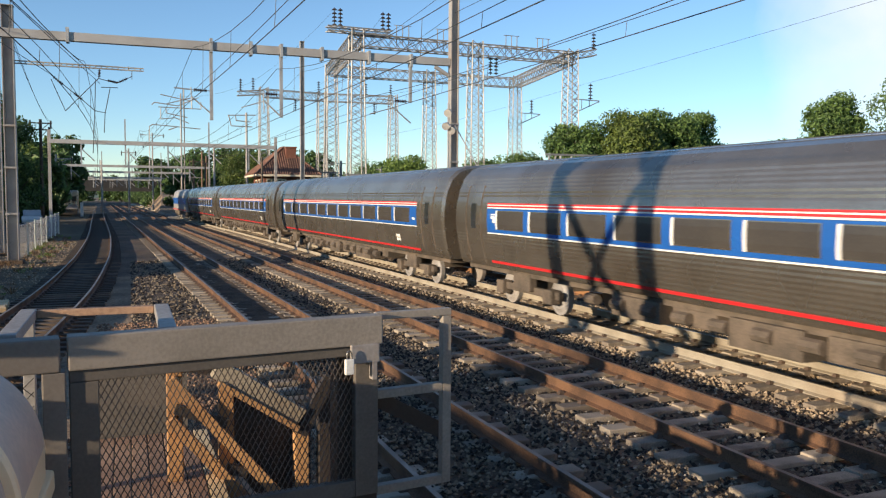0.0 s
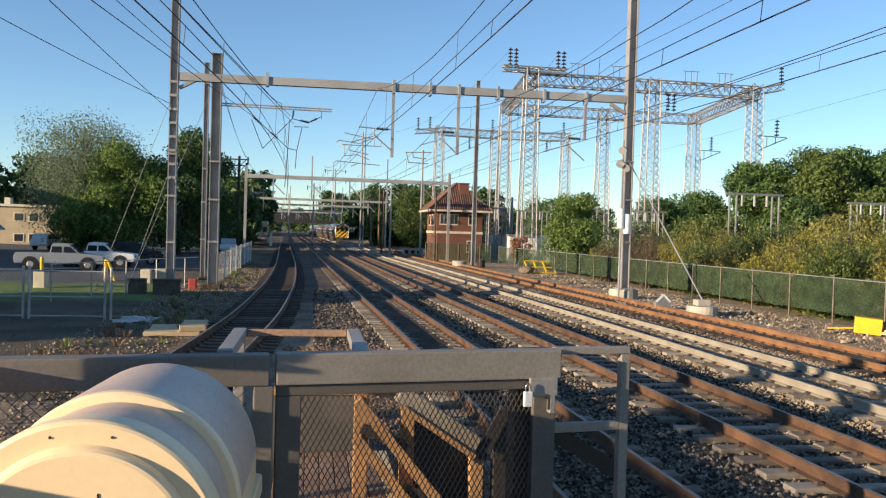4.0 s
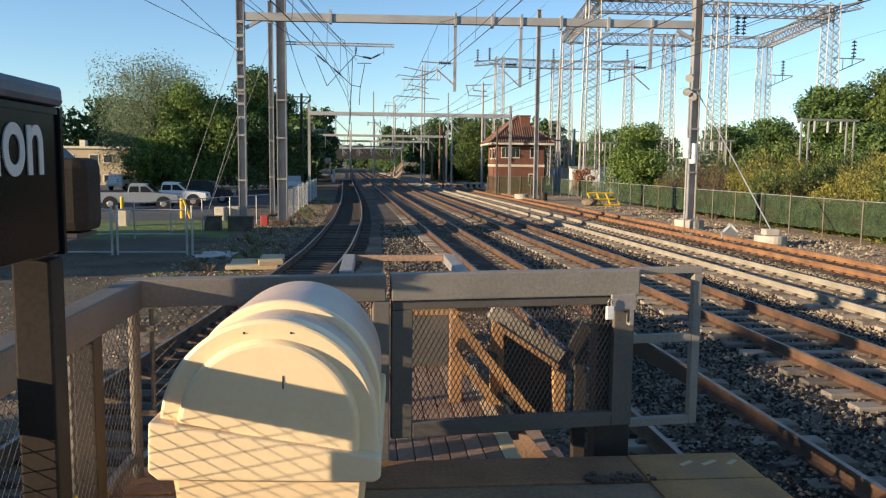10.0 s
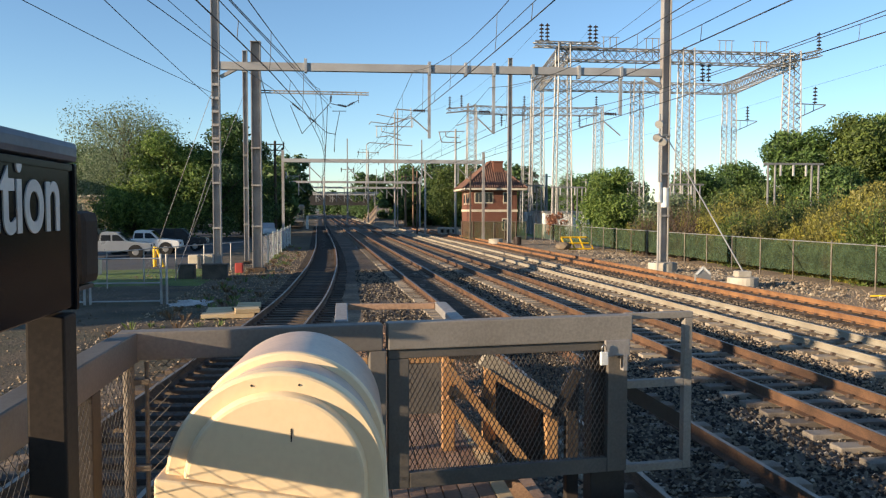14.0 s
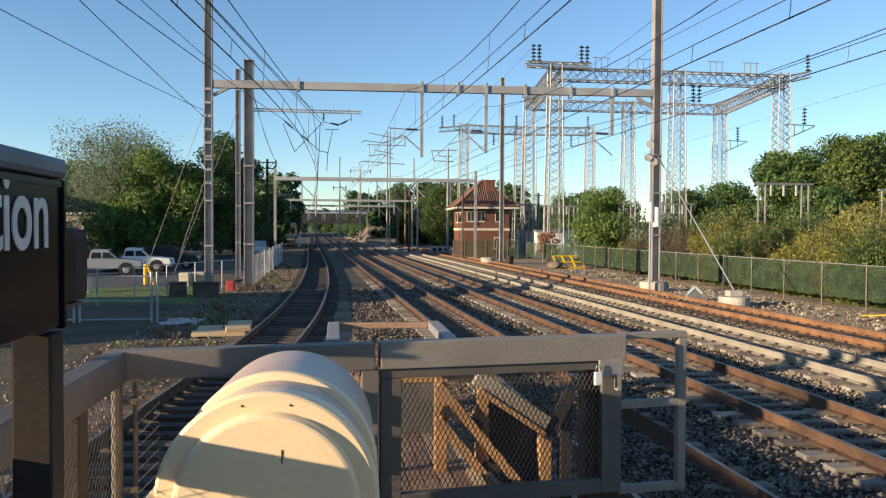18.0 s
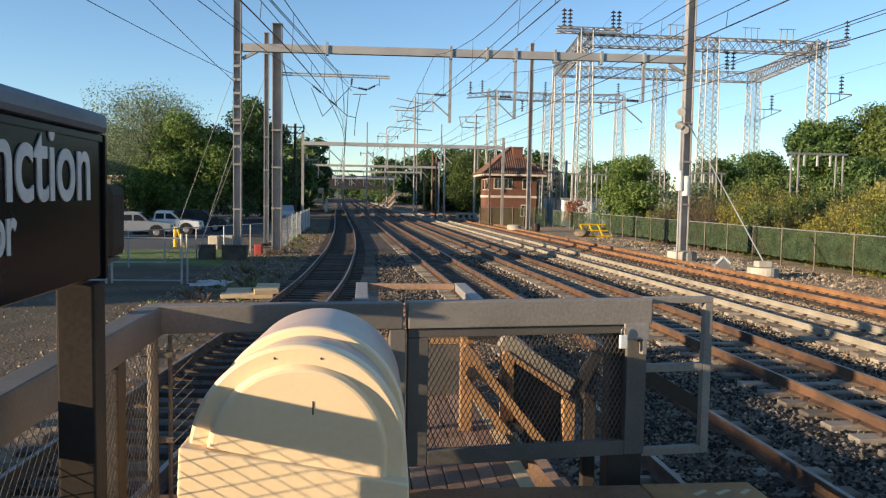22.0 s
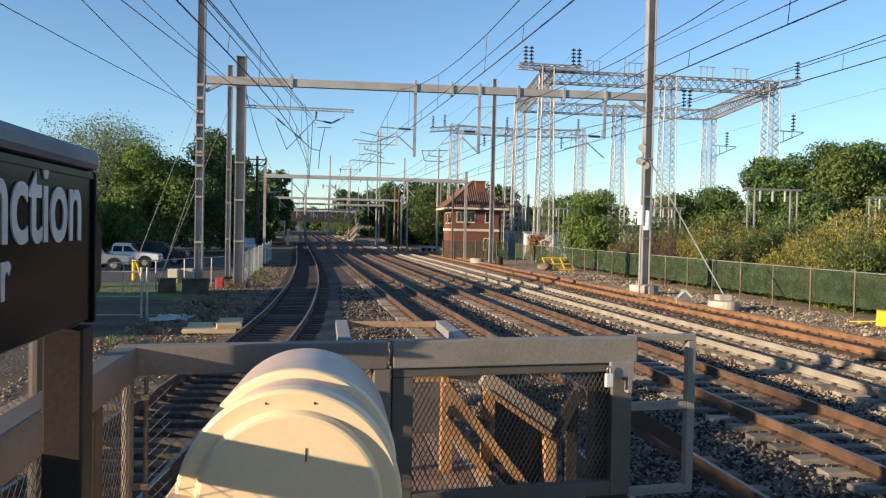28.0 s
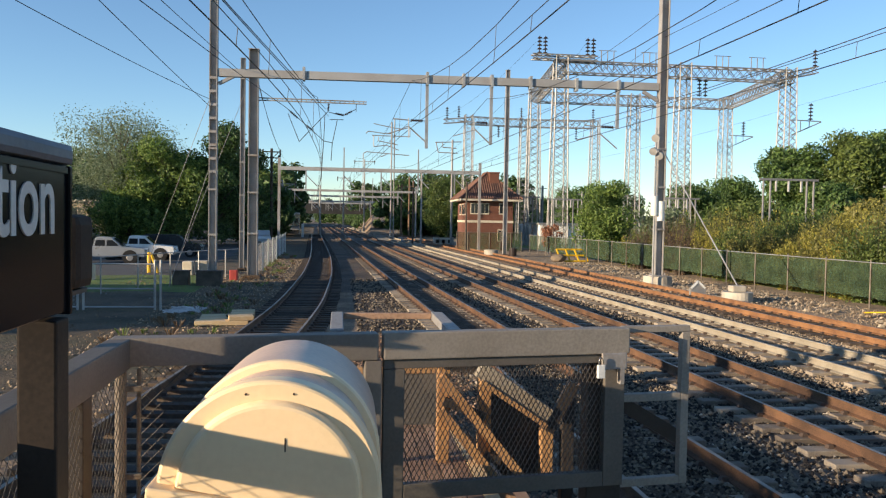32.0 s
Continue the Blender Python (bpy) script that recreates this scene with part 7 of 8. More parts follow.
def bracket_pole():
    """Tall pole pair whose bent tube brackets reach to both sides."""
    t = line_pole(9.1, 136, 19.4, (), "tall transmission pole pair with bent bracket arms", r=0.16)
    bm = bmesh.new()
    bar(bm, (9.6, 136.4, -0.4), (9.6, 136.4, 20.2), 0.10, 8)
    part("second_shaft", bm, M["polesteel"], t)
    for pts in (((6.0, 19.1), (9.2, 18.5), (10.9, 18.3)), ((4.7, 17.4), (5.1, 17.8), (8.6, 17.4), (11.9, 18.9)), ((5.7, 17.1), (12.2, 17.05), (12.2, 18.2)), ((6.05, 17.0), (6.05, 15.2), (8.2, 15.5), (10.3, 14.7)), ((6.85, 16.9), (6.85, 16.2), (10.1, 15.6)), ((4.3, 6.3), (4.3, 13.95), (4.8, 14.3), (9.6, 14.0), (12.1, 13.85)), ((7.2, 13.5), (8.6, 14.1))):
        bm = bmesh.new()
        for a, b in zip(pts, pts[1:]):
            bar(bm, (a[0], 136, a[1]), (b[0], 136, b[1]), 0.075, 6)
        part("bracket_arm", bm, M["polesteel"], t)


bracket_pole()
bent = line_pole(14.5, 100, 13.1, (), "steel line pole with a bent bracket arm", r=0.16)
for arm in (((12.3, 12.7), (15.6, 12.85)), ((12.4, 12.7), (12.7, 11.45), (15.2, 11.4)), ((13.2, 12.7), (13.3, 12.1), (15.0, 12.0))):
    tube_mesh = bmesh.new()
    for end_a, end_b in zip(arm, arm[1:]):
        bar(tube_mesh, (end_a[0], 100, end_a[1]), (end_b[0], 100, end_b[1]), 0.06, 6)
    part("bracket_arm", tube_mesh, M["polesteel"], bent)
line_pole(6.2, 190, 17.0, ((16.5, 2.6, 0.0), (14.2, 2.4, 0.3)), "distant line pole with crossarms")
line_pole(12.6, 140, 10.5, (), "rusty brown mast beside the line", "rustmast")
line_pole(13.4, 141, 9.8, (), "rusty brown mast beside the line", "rustmast")
line_pole(11.0, 137, 9.0, ((8.6, 1.2, 0.5),), "rusty brown mast beside the line", "rustmast")
line_pole(-7.6, 96, 11.0, ((10.6, 1.1, 0.0), (9.9, 0.9, 0.0)), "wooden utility pole with crossarms", "bark")
line_pole(-8.6, 128, 8.8, ((8.2, 1.6, 0.6),), "steel mast beside the siding")
line_pole(-9.4, 122, 8.0, (), "rusty brown mast beside the siding", "rustmast")
line_pole(-10.0, 140, 8.5, ((8.0, 1.5, 0.6),), "rusty brown mast beside the siding", "rustmast")
line_pole(13.06, 79, 6.75, (), "short brown mast before the tower", "bark", r=0.12)
line_pole(10.65, 100, 9.0, (), "slender mast beside the outer track", r=0.14)
line_pole(9.7, 101, 7.0, (), "slender rusty mast beside the outer track", "bark", r=0.12)
line_pole(-3.2, 150, 9.0, (), "slender mast between the tracks")
line_pole(1.2, 165, 12.0, ((11.2, 1.4, 0.0),), "slender mast between the tracks")


# ---- bridge and distance ----
def build_far():
    t = thing("road_bridge", "grey girder road bridge over the tracks on brick abutments", "bridge")
    Y = 262
    bm = bmesh.new()
    box(bm, -40, Y, 5.0, 40, Y + 9, 6.4)
    part("deck", bm, M["bridge"], t)
    bm = bmesh.new()
    box(bm, -40, Y - 0.3, 4.3, 40, Y - 0.02, 6.9)
    part("girder", bm, M["bridge"], t)
    bm = bmesh.new()
    box(bm, -40, Y - 0.1, 6.904, 40, Y + 0.1, 7.9)
    part("parapet", bm, M["bridge"], t)
    for x0, x1 in ((-40, -13.6), (10.2, 16.0)):
        bm = bmesh.new()
        box(bm, x0, Y + 0.5, -0.5, x1, Y + 8.5, 5.0)
        part("abutment", bm, M["bridge"], t)
    # ivy-grown retaining wall that follows the line beyond the bridge
    c = thing("cutting_wall", "tall retaining wall overgrown with dark ivy beyond the bridge", "retaining wall", kind="structure")
    bm = bmesh.new()
    sbar(bm, (10.9, 272, 2.4), (1.0, 430, 2.4), 0.8, 5.6)
    sbar(bm, (-13.9, 272, 2.4), (-26.0, 430, 2.4), 0.8, 5.6)
    part("wall_face", bm, M["bridge"], c)
    o = new("ivy", leaf_cloud("ivy", [(10.4 - 9.9 * q / 24, 273 + 157 * q / 24, 1.5 + (q % 3) * 1.4, 2.2) for q in range(25)], 9000, 0.32, 78, M["leaf_c"]))
    o.parent = c
    e = thing("embankment", "sloping earth embankment beside the bridge", "embankment", kind="structure")
    bm = bmesh.new()
    v = [bm.verts.new(p) for p in ((6.0, 150, -0.4), (6.0, 262, -0.4), (40, 262, 6.5), (40, 150, -0.3), (11.5, 262, 6.2), (15, 225, 4.2))]
    bm.faces.new((v[0], v[5], v[4], v[1]))
    bm.faces.new((v[0], v[3], v[2], v[5]))
    bm.faces.new((v[5], v[2], v[4]))
    part("slope", bm, M["dirt"], e)
    # railcar standing far off beside the siding
    r = thing("parked_railcar", "grey multiple-unit railcar standing on a far track", "railcar", pose(-7.45, 131, -0.2, 0, 0, 2.5))
    bm = bmesh.new()
    box(bm, -1.5, 0, 0.9, 1.5, 26, 3.9, None, 0.2)
    part("body", bm, M["stainless"], r)
    bm = bmesh.new()
    box(bm, -1.3, -0.05, 0.3, 1.3, 25, 0.9)
    part("underframe", bm, M["underframe"], r)
    for x in (-0.95, 0, 0.95):
        bm = bmesh.new()
        box(bm, x - 0.32, -0.04, 2.2, x + 0.32, 0.05, 3.0)
        part("window", bm, M["glassdark"], r)
    bm = bmesh.new()
    box(bm, -1.4, -0.03, 1.1, 1.4, 0.02, 1.7)
    part("apron", bm, M["polesteel"], r)
    w = thing("white_post", "short white lineside post", "post")
    bm = bmesh.new()
    box(bm, -5.75, 132, -0.4, -5.35, 132.4, 1.9)
    part("shaft", bm, M["white"], w)
    # woods closing the far end
    g = random.Random(77)
    for i in range(26):
        x = -120 + i * 10 + g.uniform(-3, 3)
        y = 330 + g.uniform(-20, 60)
        if -32 < x < 2:
            y += 130
        build_tree(x, y, g.uniform(11, 16), 8, "dark tree line in the distance", M["leaf_c"], 500 + i, 0.9, 1500, 0.1, low=0.04, blobs_n=18, group="distant trees")
    h = thing("distant_ridge", "hazy wooded ridge closing the horizon", "hill", kind="structure")
    vs, fs = [], []
    for i in range(121):
        x = -1800 + i * 30
        z = 16 + 10 * noise.noise((x * 0.004, 0, 0)) + 3 * noise.noise((x * 0.03, 2, 0))
        vs += [(x, 1400, -2), (x, 1420, z)]
        if i:
            b = i * 2
            fs.append((b - 2, b, b + 1, b - 1))
    o = new("ridge", raw("ridge", vs, fs, M["bluehaze"]))
    o.parent = h
    # switch gear among the far tracks
    for i, (x, y) in enumerate(((3.0, 112), (6.8, 116), (9.6, 108), (12.0, 118), (2.0, 124), (7.0, 128), (10.5, 126))):
        s = thing("switch_machine", "low pale switch machine between the rails", "switch machine", group="switch machines")
        bm = bmesh.new()
        box(bm, x - 0.8, y, -0.2, x + 0.8, y + 0.5, 0.12, None, 0.04)
        part("case", bm, M["lattice"], s)


build_far()


# ---- loose ballast near the platform end ----
def stones(name, n, seed, area, size, material, label, level=-0.272):
    g = np.random.default_rng(seed)
    x0, x1, y0, y1 = area
    x, y = g.uniform(x0, x1, n), g.uniform(y0, y1, n)
    vs, fs = [], []
    base = np.array([(1, 0, 0), (-1, 0, 0), (0, 1, 0), (0, -1, 0), (0, 0, 1), (0, 0, -1)], float)
    tri = [(0, 2, 4), (2, 1, 4), (1, 3, 4), (3, 0, 4), (2, 0, 5), (1, 2, 5), (3, 1, 5), (0, 3, 5)]
    for i in range(n):
        on_tie = False
        for k in (0, 1, 2, 3):
            d = abs(x[i] - line(k, y[i]))
            ph = (y[i] + 12.0) / 0.61
            if level > -0.25:
                on_tie |= k == 1 and d < 0.64
            elif abs(d - 0.7525) < 0.09 or (d < 1.3 and abs(ph - round(ph)) < 0.25):
                on_tie = True
        if on_tie != (level > -0.25):
            continue
        s = size * g.uniform(0.5, 1.15)
        q = base * (s * g.uniform(0.6, 1.2, (6, 1)))
        a = g.uniform(0, 6.28)
        c, sn = math.cos(a), math.sin(a)
        b = len(vs)
        zc = level + g.uniform(-0.01, 0.03)
        for u, v, w in q:
            vs.append((x[i] + u * c - v * sn, y[i] + u * sn + v * c, zc + w * 0.8))
        fs += [(p + b, r + b, t + b) for p, r, t in tri]
    tagged(new(name, raw(name, vs, fs, material)), label, "ballast", kind="stuff")


stones("ballast_stones", 16000, 16, (10.2, 14.4, 6.0, 24), 0.045, M["tanstone"], "dusty tan ballast stones round the third track")
stones("ballast_stones", 34000, 11, (2.8, 10.2, 4.5, 22), 0.045, M["stone"], "coarse grey ballast stones between the tracks")
stones("trackbed_chips", 7000, 18, (3.6, 5.3, 4.5, 20), 0.034, M["stone"], "dark chips lying in the oily dirt between the near rails", -0.20)
stones("ballast_chips", 2600, 17, (2.8, 10.2, 4.5, 22), 0.034, M["pale_stone"], "scattered pale chips among the darker ballast")
stones("ballast_stones", 12000, 12, (0.2, 3.2, 6.0, 22), 0.045, M["rust_stone"], "rust-brown ballast stones beside the siding")
stones("ballast_stones", 16000, 13, (1.0, 14.5, 22, 42), 0.06, M["stone"], "coarse grey ballast stones farther down the line")
stones("dirt_clods", 3500, 14, (-9.5, -0.2, 7.0, 40), 0.035, M["dirt"], "scattered brown stones and clods on the dirt")
stones("dirt_clods", 5200, 19, (-5.6, -1.7, 13.0, 62), 0.05, M["tanstone"], "loose brown rubble between the siding and its fence")
stones("gravel_stones", 12000, 15, (16.6, 21.0, 12, 60), 0.036, M["tanstone"], "pale dusty gravel along the boundary fence")


def build_weeds():
    """Low weeds in tufts along the siding, green and withered."""
    for name, n, seed, leaf, label in (("weeds", 85, 71, M["leaf_a"], "low green weeds along the siding"), ("dry_weeds", 100, 72, M["leaf_brown"], "low withered weeds along the siding")):
        g = np.random.default_rng(seed)
        v, f = [], []
        for i in range(n):
            y = 20.0 + 48.0 * g.random()
            x = side(y) - 1.6 - 2.4 * g.random() ** 0.7
            h = g.uniform(0.06, 0.26)
            for k in range(14):
                a, lean = g.uniform(0, 6.28), g.uniform(0.2, 0.9) * h
                r, w = g.uniform(0, 0.10), g.uniform(0.006, 0.016)
                bx, by = x + r * math.cos(a), y + r * math.sin(a)
                tx, ty = bx + lean * math.cos(a), by + lean * math.sin(a)
                px, py = -math.sin(a) * w, math.cos(a) * w
                b = len(v)
                v += [(bx - px, by - py, -0.30), (bx + px, by + py, -0.30), ((bx + tx) / 2 + px, (by + ty) / 2 + py, -0.27 + h * 0.7), (tx, ty, -0.27 + h)]
                f.append((b, b + 1, b + 2, b + 3))
        tagged(new(name, raw(name, v, f, leaf)), label, "weeds", kind="stuff")


build_weeds()

# ---- the train ----
CAR_L, GAP, SPEED = 25.3, 0.7, 54.6
PROF = [(1.34, 1.00), (1.44, 1.20), (1.545, 1.70), (1.60, 2.20), (1.60, 2.45), (1.575, 2.75), (1.50, 3.12), (1.35, 3.48), (1.08, 3.74), (0.66, 3.88), (0.0, 3.93)]


def side_at(z):
    zs, xs = [p[1] for p in PROF], [p[0] for p in PROF]
    return float(np.interp(z, zs, xs))


def car_section():
    pts = []
    z = 1.0
    flute = True
    while z < 3.46:
        k = 0.0
        if z < 1.95 or z > 2.86:
            k = 0.007 if flute else 0.0
        pts.append((side_at(z) - k, z))
        z += 0.045 if (z < 1.95 or z > 2.86) else 0.1
        flute = not flute
    for x, zz in ((1.30, 3.54), (1.08, 3.74), (0.86, 3.83), (0.85, 3.845), (0.62, 3.89), (0.61, 3.905), (0.3, 3.925), (0.0, 3.94)):
        pts.append((x, zz))
    return pts + [(-x, zz) for x, zz in pts[-2::-1]]


def strip(bm, s, y0, y1, z0, z1, out, n=3, taper=0.0):
    """A curved plate laid on the car side."""
    rows = []
    for i in range(n + 1):
        z = z0 + (z1 - z0) * i / n
        x = side_at(z)
        rows.append([bm.verts.new((s * (x + out), y0, z)), bm.verts.new((s * (x + out), y1, z)), bm.verts.new((s * (x - 0.02), y0, z)), bm.verts.new((s * (x - 0.02), y1, z))])
    for a, b in zip(rows, rows[1:]):
        bm.faces.new((a[0], a[1], b[1], b[0]))
        bm.faces.new((a[1], a[3], b[3], b[1]))
        bm.faces.new((a[2], a[0], b[0], b[2]))
    bm.faces.new((rows[-1][0], rows[-1][1], rows[-1][3], rows[-1][2]))
    bm.faces.new((rows[0][1], rows[0][0], rows[0][2], rows[0][3]))
    return bm


def build_bogie(t, yc):
    b = None
    bm = bmesh.new()
    for s in (-1, 1):
        box(bm, s * 1.02 - 0.08, yc - 1.7, 0.42, s * 1.02 + 0.08, yc + 1.7, 0.62, None, 0.03)
        box(bm, s * 1.12 - 0.12, yc - 0.45, 0.5, s * 1.12 + 0.12, yc + 0.45, 0.95, None, 0.04)
        for dy in (-1.3, 1.3):
            box(bm, s * 1.08 - 0.14, yc + dy - 0.2, 0.3, s * 1.08 + 0.14, yc + dy + 0.2, 0.66, None, 0.04)
    box(bm, -1.0, yc - 0.3, 0.45, 1.0, yc + 0.3, 0.75)
    b = part("bogie", bm, M["underframe"], t)
    for dy in (-1.3, 1.3):
        for s in (-1, 1):
            bm = bmesh.new()
            bar(bm, (s * 0.70, yc + dy, 0.46), (s * 0.83, yc + dy, 0.46), 0.45, 24)
            bar(bm, (s * 0.83, yc + dy, 0.46), (s * 0.87, yc + dy, 0.46), 0.38, 24, 0.30)
            part("wheel", bm, M["polesteel"], b)
    return b


def build_car(cab):
    t = thing("cab_car" if cab else "passenger_car", "stainless cab car with black and yellow striped end, running away" if cab else "fluted stainless passenger car with a blue window band and red stripe", "train car", group="cars of the train")
    sec = car_section()
    L = CAR_L / 2
    bm = bmesh.new()
    rings = []
    stations = [(-L, 0.97), (-L + 0.15, 1.0), (L - 0.15, 1.0), (L, 0.97)]
    if cab:
        stations = [(-L - 0.05, 0.85), (-L - 0.02, 0.885), (-L + 0.06, 0.93), (-L + 0.18, 0.965), (-L + 0.4, 0.99), (-L + 0.8, 1.0), (L - 0.15, 1.0), (L, 0.97)]
    for y, k in stations:
        rings.append([bm.verts.new((x * k, y, 1.0 + (z - 1.0) * (1 - (1 - k) * 0.8))) for x, z in sec])
    for a, b in zip(rings, rings[1:]):
        for j in range(len(sec) - 1):
            bm.faces.new((a[j], a[j + 1], b[j + 1], b[j]))
        bm.faces.new((a[-1], a[0], b[0], b[-1]))
    bm.faces.new(rings[0])
    bm.faces.new(rings[-1][::-1])
    bmesh.ops.recalc_face_normals(bm, faces=bm.faces)
    body = part("body", bm, M["stainless"], t)
    e0, e1 = -L + 2.25, L - 2.25
    for s in (-1, 1):
        bm = bmesh.new()
        strip(bm, s, e0, e1, 1.97, 2.62, 0.006, 5)
        band = part("window_band", bm, M["trainblue"], t, "blue painted window band")
        for z0, z1, m, nm in ((2.625, 2.655, "trainwhite", "white_stripe"), (2.658, 2.698, "trainred", "red_stripe"), (2.701, 2.727, "trainwhite", "white_stripe"), (2.730, 2.766, "trainred", "red_stripe"), (1.935, 1.966, "trainwhite", "pale_stripe"), (1.13, 1.20, "trainred", "red_sill_stripe")):
            bm = bmesh.new()
            strip(bm, s, e0, e1, z0, z1, 0.006, 1)
            part(nm, bm, M[m], t)
        n = 11
        for i in range(n):
            y = e0 + 1.35 + i * (e1 - e0 - 2.7) / (n - 1)
            bm = bmesh.new()
            strip(bm, s, y - 0.74, y + 0.72, 2.06, 2.57, 0.010, 4)
            w = part("window_frame", bm, M["stainless"], band, "thin metal window frame")
            bm = bmesh.new()
            strip(bm, s, y - 0.70, y + 0.70, 2.085, 2.55, 0.016, 4)
            o = part("window_pane", bm, M["traindark"], band, "dark window glass")
            bm = bmesh.new()
            strip(bm, s, y + 0.725, y + 0.80, 2.06, 2.57, 0.014, 4)
            part("window_post", bm, M["trainwhite"], band, "pale window post")
        for y in (-L + 1.35, L - 1.35):
            if cab and y < 0:
                bm = bmesh.new()
                strip(bm, s, y - 0.25, y + 0.15, 2.0, 2.7, 0.008, 4)
                part("cab_side_window", bm, M["glassdark"], t)
                continue
            bm = bmesh.new()
            strip(bm, s, y - 0.46, y + 0.46, 1.15, 3.2, 0.004, 8)
            d = part("door", bm, M["stainless"], t)
            bm = bmesh.new()
            strip(bm, s, y - 0.16, y + 0.16, 2.05, 2.75, 0.010, 4)
            part("door_window", bm, M["glassdark"], d)
            bm = bmesh.new()
            for k in (-0.5, 0.48):
                strip(bm, s, y + k, y + k + 0.03, 1.1, 3.25, 0.016, 8)
            part("door_frame", bm, M["underframe"], d)
        bm = bmesh.new()
        for a, b in ((0.0, 0.16), (0.19, 0.35)):
            for c, d in ((0, 0.10), (0.13, 0.23)):
                strip(bm, s, -L + 4.0 + a, -L + 4.0 + b, 1.38 + c, 1.38 + d, 0.01, 1)
        part("data_plates", bm, M["trainwhite"], t)
        bm = bmesh.new()
        strip(bm, s, e1 - 0.75, e1 - 0.25, 2.44, 2.47, 0.012, 1)
        strip(bm, s, e1 - 0.75, e1 - 0.25, 2.34, 2.41, 0.012, 1)
        strip(bm, s, e1 - 0.66, e1 - 0.36, 2.24, 2.33, 0.012, 1)
        strip(bm, s, e0 + 0.12, e0 + 0.34, 2.16, 2.24, 0.012, 1)
        part("emblem", bm, M["trainwhite"], t, "small white emblem")
    # underside
    bm = bmesh.new()
    box(bm, -1.2, -L + 0.3, 0.86, 1.2, L - 0.3, 1.0)
    for y0, y1, w, z in ((-4.6, -2.7, 1.3, 0.42), (-2.4, -0.6, 1.25, 0.5), (-0.2, 1.4, 1.3, 0.40), (1.8, 3.0, 1.2, 0.55), (3.3, 4.9, 1.28, 0.46), (-6.2, -5.0, 1.1, 0.6)):
        box(bm, -w, y0, z, w, y1, 0.9, None, 0.03)
    for i in range(12):
        y = -5.6 + i * 1.0
        bar(bm, (-1.3, y, 0.7), (-1.3, y + 0.4, 0.7), 0.12, 8)
    part("underframe", bm, M["underframe"], t)
    for yc in (-9.05, 9.05):
        build_bogie(t, yc)
    for sgn in ((1,) if cab else (-1, 1)):
        bm = bmesh.new()
        y = sgn * (L + 0.18)
        box(bm, -0.72, min(sgn * L, y + sgn * 0.16), 1.0, 0.72, max(sgn * L, y + sgn * 0.16), 3.3, None, 0.05)
        part("diaphragm", bm, M["underframe"], t, "dark rubber gangway diaphragm")
    if cab:
        y = -L - 0.06
        half = [(1.12, 1.08), (1.22, 1.5), (1.29, 2.2), (1.25, 2.75), (1.14, 3.10), (0.98, 3.34), (0.78, 3.47), (0.0, 3.50)]
        shape = half + [(-px, pz) for px, pz in half[-2::-1]]

        def plate(poly, d0, d1):
            bm = bmesh.new()
            a = [bm.verts.new((px, y - d1, pz)) for px, pz in poly]
            b = [bm.verts.new((px, y - d0, pz)) for px, pz in poly]
            bm.faces.new(a)
            for q in range(len(a)):
                bm.faces.new((a[q], b[q], b[(q + 1) % len(a)], a[(q + 1) % len(a)]))
            bmesh.ops.recalc_face_normals(bm, faces=bm.faces)
            return bm

        def clip_shape(poly):
            for q in range(len(shape)):
                p0, p1 = shape[q], shape[(q + 1) % len(shape)]
                nx, nz = -(p1[1] - p0[1]), p1[0] - p0[0]
                out = []
                for r in range(len(poly)):
                    a, b = poly[r], poly[(r + 1) % len(poly)]
                    da = nx * (a[0] - p0[0]) + nz * (a[1] - p0[1])
                    db = nx * (b[0] - p0[0]) + nz * (b[1] - p0[1])
                    if da >= 0:
                        out.append(a)
                    if da * db < 0:
                        f = da / (da - db)
                        out.append((a[0] + f * (b[0] - a[0]), a[1] + f * (b[1] - a[1])))
                poly = out
                if len(poly) < 3:
                    return []
            return poly

        face = part("end_face", plate(shape, -0.03, 0.012), M["black"], t, "dark end plate with hazard stripes")
        for k in range(-6, 8):
            u = k * 0.80 + 0.12
            p = clip_shape([(-3.0, 1.0 + u - 1.9), (3.0, 1.0 + u + 3.4), (3.0, 1.0 + u + 3.85), (-3.0, 1.0 + u - 1.45)])
            if len(p) > 2:
                part("hazard_stripe", plate(p, 0.006, 0.017), M["yellow"], face)
        bm = bmesh.new()
        ring = [(px * 1.035, 1.06 + (pz - 1.08) * 1.015) for px, pz in shape]
        for p, q in zip(ring, ring[1:]):
            bar(bm, (p[0], y + 0.02, p[1]), (q[0], y + 0.02, q[1]), 0.045, 10)
            ball(bm, (q[0], y + 0.02, q[1]), 0.045, 2)
        part("end_frame", bm, M["endsilver"], t, "bright rounded metal rim round the end")
        for x0, x1, z0, z1, nm, m in ((-0.27, 0.27, 2.32, 3.14, "door_window", "glassdark"), (-1.12, -0.76, 2.36, 2.94, "cab_window", "glassdark"), (0.74, 1.1, 2.40, 3.05, "cab_window", "glassdark")):
            bm = bmesh.new()
            box(bm, x0 - 0.04, y - 0.035, z0 - 0.04, x1 + 0.04, y - 0.014, z1 + 0.04, None, 0.03)
            fr = part("window_frame", bm, M["stainless"] if nm == "door_window" else M["black"], face)
            bm = bmesh.new()
            box(bm, x0, y - 0.042, z0, x1, y - 0.0355, z1)
            part(nm, bm, M["glassdark"], fr)
